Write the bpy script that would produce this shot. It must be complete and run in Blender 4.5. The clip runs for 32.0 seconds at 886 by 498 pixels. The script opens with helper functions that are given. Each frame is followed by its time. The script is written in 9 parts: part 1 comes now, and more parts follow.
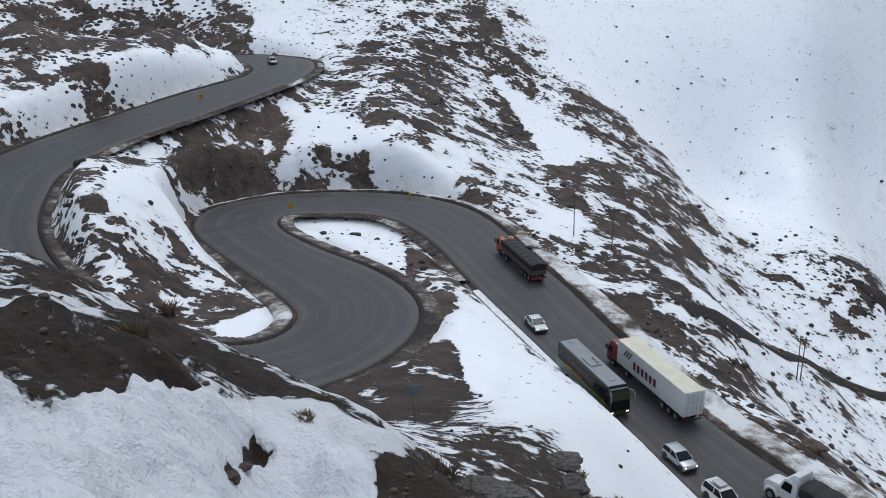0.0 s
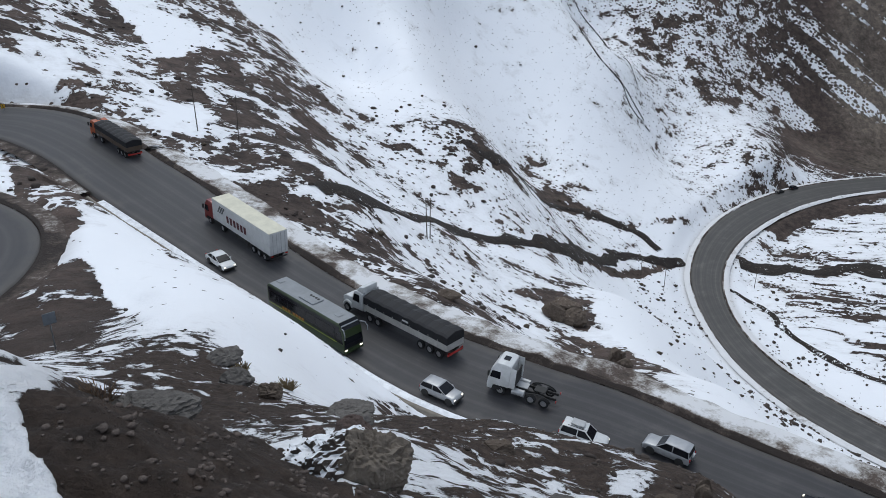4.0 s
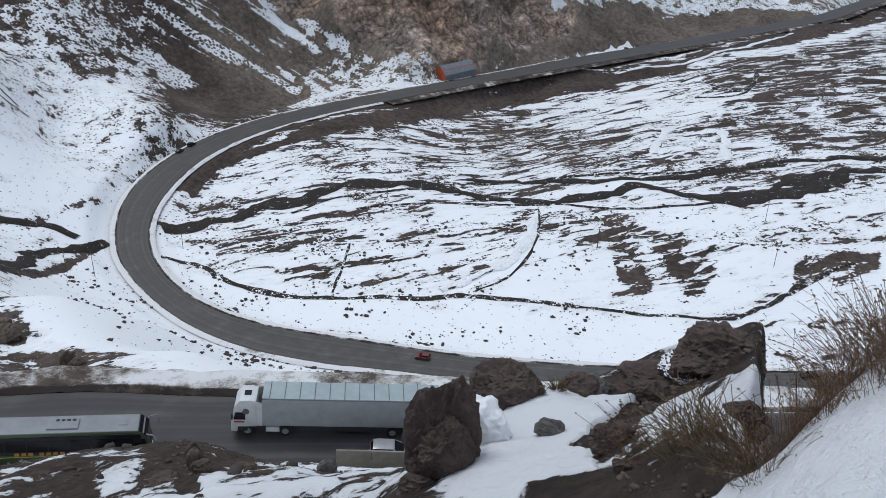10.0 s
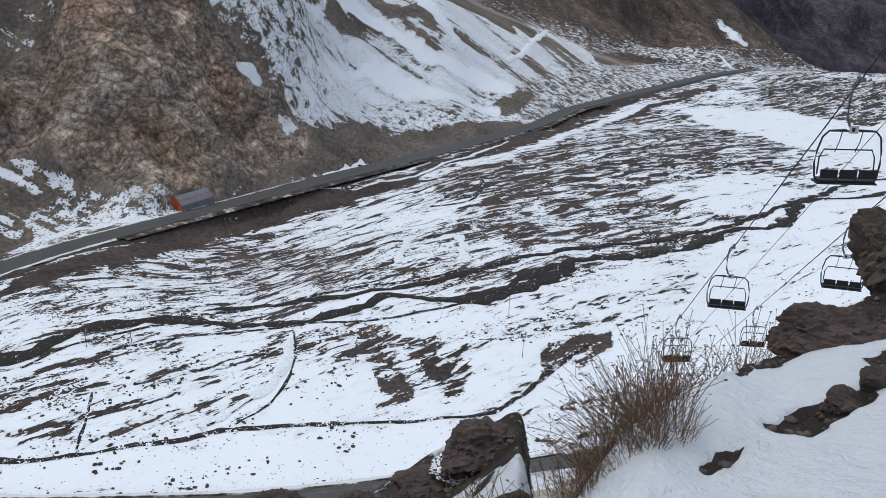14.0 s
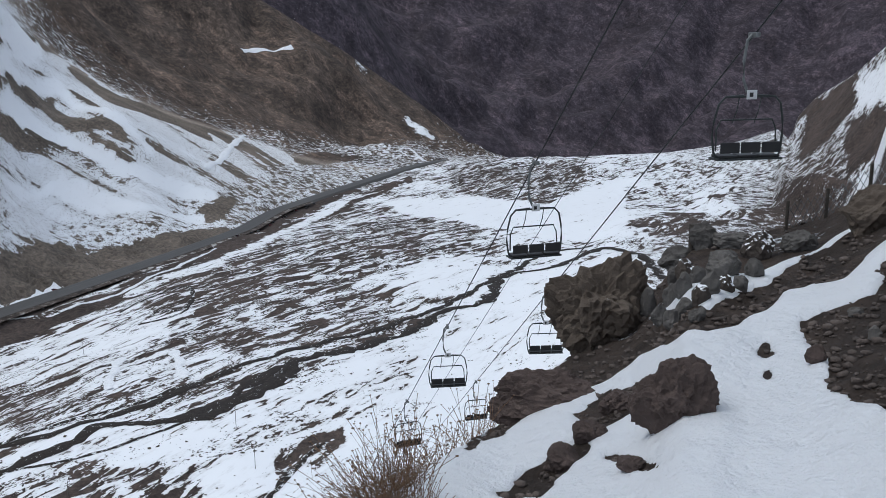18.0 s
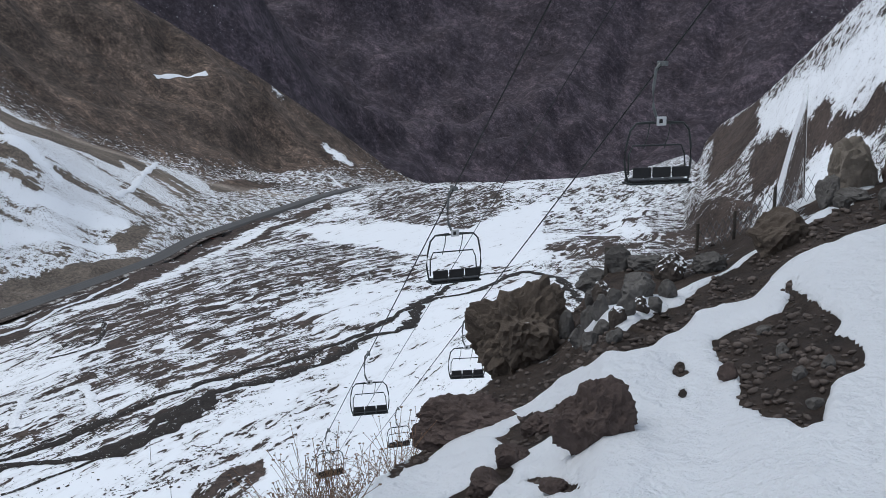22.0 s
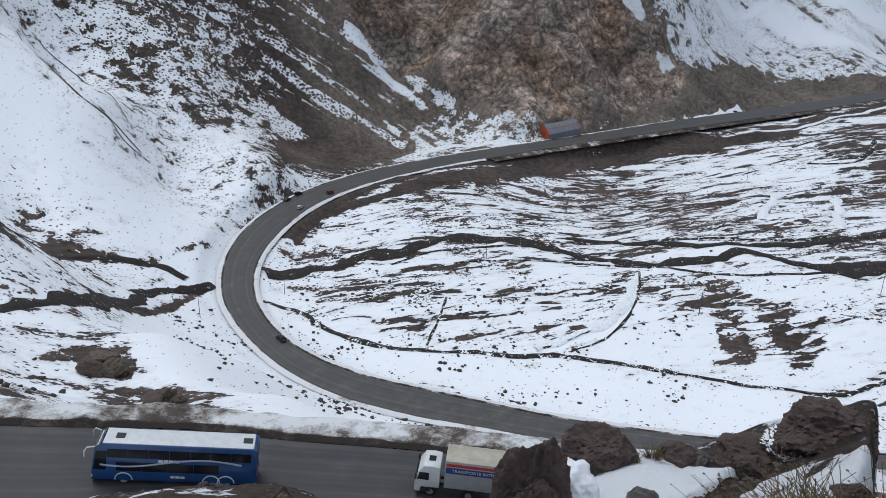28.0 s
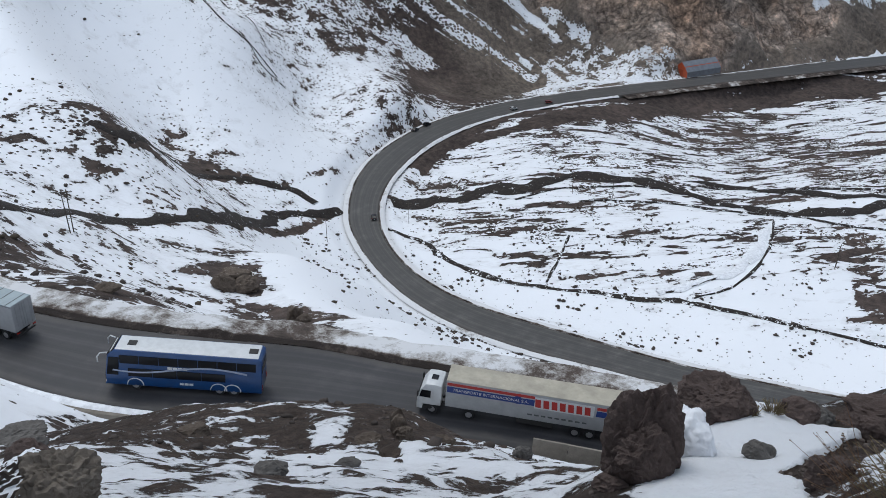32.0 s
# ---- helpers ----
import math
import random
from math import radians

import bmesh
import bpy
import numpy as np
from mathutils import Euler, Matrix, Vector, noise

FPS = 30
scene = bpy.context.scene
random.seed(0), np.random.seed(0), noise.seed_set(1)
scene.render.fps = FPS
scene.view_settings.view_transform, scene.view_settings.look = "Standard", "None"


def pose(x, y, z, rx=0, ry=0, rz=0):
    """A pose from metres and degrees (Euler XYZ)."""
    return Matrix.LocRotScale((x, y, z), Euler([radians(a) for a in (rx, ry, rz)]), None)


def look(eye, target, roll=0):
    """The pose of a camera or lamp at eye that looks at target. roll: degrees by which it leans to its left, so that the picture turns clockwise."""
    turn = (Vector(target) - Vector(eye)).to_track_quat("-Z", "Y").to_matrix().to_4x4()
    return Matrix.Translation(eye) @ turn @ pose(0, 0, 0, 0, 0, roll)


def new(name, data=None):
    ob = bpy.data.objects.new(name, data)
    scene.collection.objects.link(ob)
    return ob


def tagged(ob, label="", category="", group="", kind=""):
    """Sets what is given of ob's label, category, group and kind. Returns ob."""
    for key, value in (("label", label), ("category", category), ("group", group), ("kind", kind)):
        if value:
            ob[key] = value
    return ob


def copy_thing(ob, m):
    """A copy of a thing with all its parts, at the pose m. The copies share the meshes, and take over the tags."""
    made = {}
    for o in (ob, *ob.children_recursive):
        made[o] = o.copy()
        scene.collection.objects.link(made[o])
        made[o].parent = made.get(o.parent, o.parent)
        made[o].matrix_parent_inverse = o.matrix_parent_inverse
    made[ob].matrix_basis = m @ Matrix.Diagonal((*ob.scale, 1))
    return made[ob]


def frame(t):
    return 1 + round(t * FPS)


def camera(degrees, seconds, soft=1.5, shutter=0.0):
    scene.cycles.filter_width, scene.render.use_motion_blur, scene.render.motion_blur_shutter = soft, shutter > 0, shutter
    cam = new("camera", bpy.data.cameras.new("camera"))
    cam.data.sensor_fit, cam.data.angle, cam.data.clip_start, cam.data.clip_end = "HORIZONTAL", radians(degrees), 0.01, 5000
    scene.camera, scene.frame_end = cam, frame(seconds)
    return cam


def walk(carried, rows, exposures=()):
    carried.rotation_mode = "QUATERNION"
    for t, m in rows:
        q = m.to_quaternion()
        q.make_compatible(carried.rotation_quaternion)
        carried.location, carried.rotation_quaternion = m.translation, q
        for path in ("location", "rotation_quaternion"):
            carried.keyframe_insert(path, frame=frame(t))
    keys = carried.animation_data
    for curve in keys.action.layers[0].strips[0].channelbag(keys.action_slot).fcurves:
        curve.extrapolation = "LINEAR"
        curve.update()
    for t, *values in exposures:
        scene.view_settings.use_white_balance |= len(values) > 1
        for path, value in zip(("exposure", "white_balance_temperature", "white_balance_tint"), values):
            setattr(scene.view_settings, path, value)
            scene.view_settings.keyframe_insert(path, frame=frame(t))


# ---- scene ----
LENS = 53.3
EYE = (0.0, 0.0, 0.0)
PATH = [
    (0.0, 72.66, 0.79, 0.32),
    (0.5, 71.05, 0.73, -0.72),
    (1.0, 69.24, 0.54, -2.49),
    (1.5, 67.29, 0.40, -4.92),
    (2.0, 65.65, 0.54, -7.86),
    (2.5, 64.70, 0.61, -10.57),
    (3.0, 64.31, 0.51, -13.50),
    (3.5, 64.58, 0.32, -17.86),
    (4.0, 65.15, 0.47, -24.45),
    (4.5, 65.45, 0.51, -30.90),
    (6.5, 63.65, -0.09, -45.29),
    (7.0, 63.41, -0.33, -48.65),
    (7.5, 63.31, -0.69, -50.43),
    (8.0, 63.44, -0.49, -51.16),
    (8.5, 63.34, -0.16, -52.14),
    (9.0, 63.00, -0.01, -55.11),
    (9.5, 62.78, -0.06, -59.69),
    (10.0, 63.09, -0.61, -63.86),
    (10.5, 63.58, -0.87, -65.63),
    (11.0, 64.25, -0.91, -66.15),
    (11.5, 65.34, -0.99, -66.78),
    (12.0, 66.72, -0.87, -66.87),
    (12.5, 67.94, -0.89, -68.48),
    (13.0, 69.09, -0.81, -71.92),
    (13.5, 70.10, -0.75, -76.65),
    (14.0, 70.92, -0.68, -81.13),
    (14.5, 72.06, -1.00, -84.03),
    (16.5, 74.76, 0.59, -94.10),
    (17.0, 75.69, 0.85, -97.12),
    (17.5, 76.57, 0.78, -98.91),
    (18.0, 77.31, 0.75, -100.49),
    (18.5, 78.12, 0.63, -102.29),
    (19.0, 78.56, 0.60, -104.40),
    (19.5, 78.44, 0.48, -106.40),
    (20.0, 78.04, 0.18, -107.32),
    (20.5, 77.76, 0.01, -107.31),
    (21.0, 77.86, 0.09, -107.02),
    (21.5, 78.40, 0.22, -106.56),
    (22.0, 78.93, 0.51, -105.74),
    (22.5, 78.93, 0.34, -104.01),
    (23.0, 78.61, -0.08, -100.88),
    (23.5, 78.45, -0.27, -97.71),
    (24.0, 77.96, -0.55, -94.72),
    (24.5, 77.03, -0.99, -90.01),
    (25.0, 75.80, -0.81, -84.56),
    (25.5, 74.79, -0.29, -79.58),
    (26.0, 73.59, -0.39, -73.29),
    (26.5, 71.92, -0.41, -66.27),
    (28.5, 65.22, -0.05, -56.22),
    (29.0, 63.75, 0.15, -55.56),
    (29.5, 62.62, 0.38, -54.95),
    (30.0, 61.88, 0.48, -54.33),
    (30.5, 61.69, 0.37, -53.28),
    (31.0, 61.79, 0.34, -51.59),
    (31.5, 62.05, 0.42, -50.10),
    (32.0, 62.41, 0.36, -48.51),
]
cam = camera(LENS, 32.0, soft=0.8)
walk(cam, [(t, pose(*EYE, rx, ry, rz)) for t, rx, ry, rz in PATH])

# ---- light: thin overcast over a high pass ----
world = bpy.data.worlds.new("sky")
scene.world = world
world.use_nodes = True
wn, wl = world.node_tree.nodes, world.node_tree.links
sky = wn.new("ShaderNodeTexSky")
sky.sky_type = "NISHITA"
sky.sun_disc = False
SUN_AZ, SUN_EL = 20.0, 62.0
sky.sun_elevation, sky.sun_rotation = radians(SUN_EL), radians(SUN_AZ)
sky.altitude, sky.air_density, sky.dust_density, sky.ozone_density = 2800, 1.0, 6.0, 0.6
haze = wn.new("ShaderNodeMixRGB")
haze.inputs[0].default_value = 0.55
haze.inputs[2].default_value = (4.75, 5.35, 5.95, 1)
wn["Background"].inputs["Strength"].default_value = 0.15
wl.new(sky.outputs[0], haze.inputs[1])
wl.new(haze.outputs[0], wn["Background"].inputs[0])
sun = new("sun", bpy.data.lights.new("sun", "SUN"))
sun.data.energy, sun.data.angle, sun.data.color = 1.1, radians(30), (0.96, 0.97, 0.93)
sun.matrix_world = look((math.sin(radians(SUN_AZ)) * math.cos(radians(SUN_EL)), math.cos(radians(SUN_AZ)) * math.cos(radians(SUN_EL)), math.sin(radians(SUN_EL))), (0, 0, 0))
scene.view_settings.exposure = 0.14

# ---- plan: roads (x, y, z, half width), heights and ground cover, in metres from the eye ----
road_upper_a = [
    (-113.4, 168.8, -16.0, 9.2), (-113.0, 178.8, -16.7, 9.2), (-112.5, 188.8, -17.3, 9.2), (-111.7, 198.8, -18.0, 9.2), (-110.3, 208.9, -18.7, 9.2), (-106.6, 218.5, -19.2, 9.2),
    (-100.6, 226.9, -19.7, 9.2), (-93.7, 234.3, -20.1, 9.2), (-86.4, 241.2, -20.5, 9.3), (-78.1, 247.3, -21.0, 9.4), (-69.0, 252.0, -21.5, 9.5), (-58.9, 254.4, -22.0, 9.5),
    (-49.6, 249.9, -22.4, 9.2), (-44.8, 241.2, -22.7, 8.5), (-43.0, 231.7, -23.2, 7.8), (-43.3, 221.9, -23.7, 7.5), (-46.5, 212.6, -24.4, 8.3), (-50.7, 203.6, -25.2, 9.3),
    (-54.7, 194.5, -26.0, 9.5), (-58.8, 185.3, -26.8, 9.5), (-62.9, 176.3, -27.6, 9.4), (-67.0, 167.5, -28.5, 9.0), (-70.3, 158.5, -29.3, 8.8), (-71.8, 148.6, -30.0, 8.2),
]
road_upper_b = [
    (-70.9, 138.5, -30.5, 7.3), (-68.3, 128.8, -31.0, 7.0), (-65.1, 119.2, -31.5, 6.7), (-60.9, 109.9, -32.0, 6.4), (-55.7, 101.2, -32.5, 6.2), (-49.8, 93.0, -33.0, 6.2),
    (-43.3, 85.3, -33.6, 6.3), (-35.6, 78.6, -34.2, 6.3), (-26.3, 74.8, -35.0, 6.3), (-17.0, 77.7, -35.9, 6.4), (-11.8, 85.9, -36.8, 6.6), (-10.7, 95.6, -37.5, 7.0),
    (-13.5, 104.8, -38.3, 7.3), (-18.4, 113.5, -38.9, 7.2), (-23.9, 121.8, -39.5, 6.6), (-29.2, 130.2, -40.0, 6.3), (-34.1, 138.8, -40.5, 6.4), (-37.6, 148.0, -41.0, 7.1),
    (-37.6, 157.4, -41.5, 7.9), (-32.1, 164.7, -42.1, 8.3), (-22.7, 168.3, -42.6, 8.5), (-12.6, 168.6, -43.2, 8.3), (-3.9, 163.5, -43.8, 7.9), (1.1, 154.9, -44.3, 7.3),
]
road_upper_c = [
    (4.5, 145.5, -44.6, 6.7), (7.2, 135.9, -44.9, 6.5), (10.3, 126.4, -45.3, 6.5), (13.4, 116.9, -45.8, 6.1), (16.3, 107.4, -46.2, 5.6), (19.3, 97.8, -46.7, 5.1),
    (22.7, 88.4, -47.2, 4.7), (26.1, 79.1, -47.5, 4.9), (30.0, 69.9, -47.7, 5.6), (35.1, 61.9, -48.1, 5.9), (41.3, 56.4, -49.3, 5.4), (46.5, 48.5, -50.2, 4.7),
    (51.8, 40.0, -50.7, 4.4), (56.8, 31.4, -51.4, 4.3), (61.2, 22.5, -52.0, 4.3), (66.1, 13.8, -52.7, 4.3), (71.2, 5.2, -53.5, 4.3), (76.2, -3.3, -54.2, 4.3),
    (81.5, -11.8, -54.9, 4.3), (87.1, -20.1, -55.6, 4.3), (93.3, -27.9, -56.3, 4.3), (100.0, -35.3, -57.0, 4.3), (107.2, -42.2, -57.7, 4.3), (114.9, -48.5, -58.4, 4.3),
]
road_upper_d = [
    (123.0, -54.2, -59.1, 4.3), (124.7, -55.3, -59.2, 4.3),
]
road_upper = road_upper_a + road_upper_b + road_upper_c + road_upper_d
road_lower_a = [
    (213.4, -21.6, -129.4, 5.0), (205.6, -5.4, -129.6, 5.0), (198.1, 11.1, -129.9, 5.0), (191.2, 27.8, -130.3, 5.0), (184.9, 44.7, -130.7, 5.0), (179.2, 61.8, -131.1, 4.9),
    (174.3, 79.4, -131.5, 4.8), (170.3, 97.1, -131.9, 5.3), (166.3, 114.9, -132.2, 6.1), (163.8, 133.4, -132.6, 5.8), (164.8, 152.7, -133.1, 5.0), (170.0, 171.1, -133.6, 4.4),
    (177.9, 188.1, -134.0, 4.4), (188.2, 203.7, -134.4, 4.9), (201.0, 217.2, -134.7, 5.3), (215.3, 228.7, -135.2, 6.0), (230.7, 238.0, -135.7, 6.9), (246.7, 245.4, -136.3, 7.2),
    (263.3, 251.0, -136.9, 7.3), (280.5, 254.7, -137.6, 7.4), (298.1, 256.5, -138.4, 7.3), (315.8, 256.0, -139.2, 7.3), (333.6, 253.7, -140.1, 7.3), (351.2, 250.0, -141.1, 7.2),
]
road_lower_b = [
    (368.6, 245.3, -142.1, 7.1), (385.8, 239.8, -143.0, 7.0), (402.7, 233.7, -144.0, 7.0), (419.5, 227.4, -144.9, 6.9), (436.3, 220.7, -145.8, 6.7), (452.9, 213.9, -146.7, 6.6),
    (469.5, 207.0, -147.5, 6.4), (486.0, 199.9, -148.3, 6.7), (502.6, 192.9, -149.1, 7.1), (568.6, 164.2, -152.0, 8.5), (633.4, 132.9, -154.6, 8.5), (698.3, 101.9, -156.9, 8.5),
    (763.3, 70.9, -158.9, 8.5), (829.0, 41.4, -161.1, 8.5), (899.1, 24.3, -164.7, 8.5), (967.5, 6.9, -168.0, 8.5), (1032.3, -24.0, -169.5, 8.5), (1096.2, -57.2, -170.6, 8.5),
    (1159.6, -91.2, -171.6, 8.5), (1222.7, -125.9, -172.5, 8.5), (1285.2, -161.5, -173.3, 8.5), (1346.8, -198.7, -174.2, 8.5), (1405.0, -240.5, -176.1, 8.5), (1443.9, -271.9, -177.8, 8.5),
]
road_lower = road_lower_a + road_lower_b
h_near_ground = [
    (0.0, 1.2, -1.6), (1.2, 0.0, -1.6), (0.0, -1.2, -1.5), (-1.2, -0.0, -1.6), (-1.0, 2.4, -1.6), (-1.5, 2.8, -1.6),
    (-1.3, 3.8, -1.9), (-0.7, 4.2, -2.5), (-0.9, 3.9, -2.7), (-2.6, 3.1, -1.9), (2.6, 0.0, -2.0), (3.2, -0.2, -2.0),
    (3.4, -0.4, -1.8), (2.6, -0.5, -1.5), (2.4, -1.2, -1.4), (2.0, -1.5, -1.2), (2.1, -2.0, -1.0), (3.1, -2.0, -1.4),
    (3.4, -1.1, -1.8), (3.8, -3.5, -1.0), (3.5, -2.7, -1.3), (5.1, -3.2, -1.5), (5.4, -2.6, -2.1), (4.9, -1.2, -2.2),
    (3.2, -3.8, 0.1), (1.4, -3.8, 0.2), (0.0, -6.0, 1.5), (-3.9, -4.6, 1.2), (-6.0, -0.0, -0.4), (-5.2, 3.0, -2.2),
    (-14.5, 3.9, -4.0),
]
h_bank_a = [
    (-10.7, 21.5, -7.0), (-10.6, 28.1, -11.0), (-8.6, 35.0, -16.2), (-6.1, 12.6, -4.9), (-6.0, 17.0, -7.7), (-3.5, 29.8, -15.9),
    (-2.9, 39.9, -22.0), (-2.5, 51.9, -27.6), (3, 66, -33), (-3, 72, -33), (1.0, 30.0, -18.8), (-1.4, 17.9, -10.5),
    (0.3, 12.0, -8.6), (4.3, 23.6, -16.5), (7.3, 23.9, -17.9), (0.6, 46.0, -24.9), (5, 66, -32), (7.7, 51.4, -27.8),
    (0.3, 36.0, -21.1), (-0.2, 16.0, -11.2), (5.8, 33.5, -22.3), (1.9, 11.8, -9.3), (4.7, 14.3, -11.1), (10.5, 28.1, -21.3),
    (14.3, 26.4, -22.2), (8.3, 14.8, -13.6), (14.2, 18.1, -17.4), (14.8, 14.9, -16.6), (7.8, 19.5, -15.5), (11.1, 19.5, -16.6),
]
h_bank_b = [
    (12.6, 19.2, -17.1), (13.7, 18.5, -17.3), (14.5, 17.2, -17.2), (15.4, 15.7, -17.1), (14.9, 13.3, -16.4), (14.7, 11.2, -15.6),
    (10.6, 15.8, -15.0), (11.7, 13.7, -14.7), (7.0, 9.7, -10.4), (13.8, 9.9, -14.8), (12.0, 7.2, -12.1), (7.1, 3.6, -7.2),
    (6.7, 3.4, -6.5), (6.6, 2.4, -5.0), (6.3, 1.5, -4.7), (4.8, 1.5, -4.1), (9.0, 0.9, -5.5), (6.9, 0.9, -4.8),
    (5.0, -0.1, -2.8), (4.9, -0.8, -2.6), (8.2, -2.2, -3.4), (9.0, -3.1, -3.2), (11.9, -5.3, -3.1), (7.0, -3.9, -2.1),
    (12.4, -6.4, -2.7), (11.0, -7.0, -2.5), (10.9, -8.8, -1.9), (16.2, -11.7, -3.1), (8.2, -7.3, -0.9), (8.7, -8.3, -0.5),
]
h_bank = h_bank_a + h_bank_b
h_bank_behind = [
    (-21.1, 39.7, -16.4), (-16.4, 45.1, -21.4), (-11.4, 53.8, -28.6), (17, 42, -36), (22, 39, -38), (28, 35, -38),
    (32, 31, -39), (32, 24, -38), (26, 14, -32), (28, 10, -32), (29, 6, -30), (29.9, 2.1, -27.0),
    (29.9, -2.1, -24.0), (39.1, -8.3, -26.0), (42.3, -15.4, -22.0), (44.1, -23.5, -16.0), (48.5, -35.3, -8.0), (75, 27, -62),
    (79, 14, -58), (80, 0, -54), (89, -16, -50), (103, -38, -48), (145, 39, -104), (150, 0, -96),
    (167, -30, -92), (188, -68, -88), (109, 51, -90), (98, 69, -88),
]
h_roadside = [
    (-43, 165, -32), (-26, 171, -37), (-45.5, 126.5, -29.3), (-36, 107, -36), (-23, 97, -38), (-18, 133, -39),
    (-8, 117, -39), (-1, 104, -38), (-46.8, 109.5, -26.7), (-65.2, 189.0, -19.3), (-71.1, 151.5, -19.0), (-88.8, 204.8, -11.8),
    (-73.8, 240.0, -11.4), (-102.7, 208.6, -6.9), (-53.6, 250.1, -13.7), (-22.4, 198.7, -29.7), (-11, 176, -36),
]
h_gully = [
    (11, 170, -43), (21, 155, -47), (27, 134, -50), (36, 116, -54), (44, 103, -57), (25, 189, -46),
    (41, 173, -53), (55, 161, -65), (69, 152, -72), (45, 146, -54), (73, 158, -78), (115, 177, -97),
    (191, 219, -133), (60, 109, -69), (78, 102, -77), (89, 87, -79), (105, 139, -90), (124, 132, -105),
    (49, 119, -63), (61, 111, -72), (74, 100, -78), (112, 158, -100), (103, 102, -97), (138, 148, -121),
    (129, 178, -111),
]
h_far_slope = [
    (-14.2, 237.2, -23.6), (-31.1, 288.7, -11.0), (10.0, 290.2, -18.6), (16, 241, -37), (35, 213, -46), (58, 231, -54),
    (80, 315, -35), (106, 270, -60), (139.9, 342.1, -27.8), (42.2, 331.7, -13.7), (104, 204, -74), (148, 319, -69),
    (175, 275, -104), (232, 321, -87), (213, 252, -126), (224, 358, -67), (280, 280, -121), (96, 274, -74),
    (152, 263, -110), (238, 294, -125), (240, 369, -94), (312, 335, -117), (320, 302, -137), (305, 365, -91),
    (389, 344, -109),
]
h_cliff = [
    (398, 291, -152), (447, 264, -142), (414, 382, -65), (365, 331, -130), (460, 325, -111), (516, 336, -63),
    (560, 236, -111), (638, 199, -126), (510, 296, -54), (580.9, 294.4, 2.4), (799.7, 272.3, 9.9), (549, 238, -99),
    (548.4, 317.3, -15.3), (609.7, 352.0, 24.6), (703, 256, 52), (471.9, 396.0, 0.0), (367.7, 438.2, -10.0), (264.0, 457.3, 18.4),
    (118, 442, 32), (0, 422, 44), (-96, 357, 52), (-176, 305, 37), (138, 780, 168), (566, 674, 187),
    (910, 331, 241), (-396, 686, 257),
]
h_fan = [
    (775, 162, -147), (814, 224, -101), (892, 99, -151), (836, 124, -135), (824, 256, -41), (979, 176, -52),
    (947, 85, -135), (1028, 240, -60), (1194.0, 303.5, 22.2), (1186, 66, -118), (1052, 88, -120), (1111.5, 270.6, 15.1),
]
h_brown = [
    (1680, 259, 31), (1745.3, 127.8, -20.0), (1798, -76, -78), (2050, 25, 84), (1991, 188, 149), (1932, -261, -125),
    (1814, -361, -191), (1591, -172, -162), (1746, -122, -168), (1871, 330, 166), (2300, 0, 323), (2800, 0, 646),
]
h_behind_brown = [
    (2533, -585, -273), (2667, -422, -94), (2984, -314, 157), (2283, -742, -380), (2133, -862, -385), (2067, -1008, -364),
    (1971, -1185, -364),
]
h_rim = [
    (1341, -294, -167), (1273, -411, -160), (1195, -517, -151), (1080, -593, -137), (937, -576, -128), (656, -443, -111),
    (716, -338, -145), (719, -426, -129),
]
h_purple = [
    (4284, -375, 376), (3508, -810, -63), (4092, -945, 441), (3195, -1163, -238), (4041, -1471, 452), (3002, -1596, -238),
    (3797, -2019, 452), (2751, -1998, -178), (3479, -2527, 528), (2589.6, -2500.8, 0.0), (3093, -2987, 604), (4530, -799, 1147),
    (4169, -1944, 1233), (3524, -2957, 1233), (4432, 781, 1290), (3897, 2250, 1462), (0, 4500, 1462), (-2893, 3447, 1638),
]
h_spur = [
    (538, -347, -54), (554.5, -393.7, -28.6), (548.7, -434.7, 3.3), (525.8, -462.1, 22.5), (525, -492, 42), (682.2, -455.0, -29.8),
    (710.7, -518.9, 14.4), (701, -564, 50), (348, -235, -48), (286.9, -217.4, -29.9), (252.3, -212.7, -13.5), (232.5, -219.9, 3.1),
    (933, -583, -77), (945.6, -738.8, 0.0), (450, -536, 74), (192.8, -229.8, 15.7), (38.6, -46.0, 2.1), (119.8, -90.3, -10.5),
    (129.9, -75.0, -29.2), (1061, -1061, 319),
]
h_valley = [
    (194, 137, -136), (220, 73, -136), (250, 126, -137), (331, 89, -139), (295, 176, -139), (280, 33, -137),
    (415, 6, -141), (671, -14, -149), (216, 30, -135), (203, 67, -135), (237, 189, -138), (202, 175, -137),
    (394, 53, -140), (469, 5, -143), (323, -35, -138), (392, -98, -141), (614, -112, -147), (712, -39, -150),
    (721, -259, -152), (324, -69, -139), (293, 16, -137), (543, 68, -145), (360, 25, -139), (233, 123, -136),
    (535, -63, -145), (500, -100, -144), (664, -247, -150), (371, -100, -140),
]
h_behind = [
    (3.5, -19.7, 8.0), (-10.0, -17.3, 7.0), (-18.8, -6.8, 0.0), (-24.1, 6.5, -9.0), (17, -98, 40), (-50, -87, 38),
    (-94.0, -34.2, 20.0), (-96.6, 25.9, 0.0), (-52.0, 30.0, -20.0), (25.4, -54.4, 12.0), (104, -591, 220), (-300, -520, 250),
    (-564, -205, 200), (-470, 171, 80), (521, -2954, 700), (-1928, -2298, 900), (-3000, -0, 900), (-2298, 1928, 800),
    (-229.8, 192.8, 10.0),
]
HEIGHTS = h_near_ground + h_bank + h_bank_behind + h_roadside + h_gully + h_far_slope + h_cliff + h_fan + h_brown + h_behind_brown + h_rim + h_purple + h_spur + h_valley + h_behind
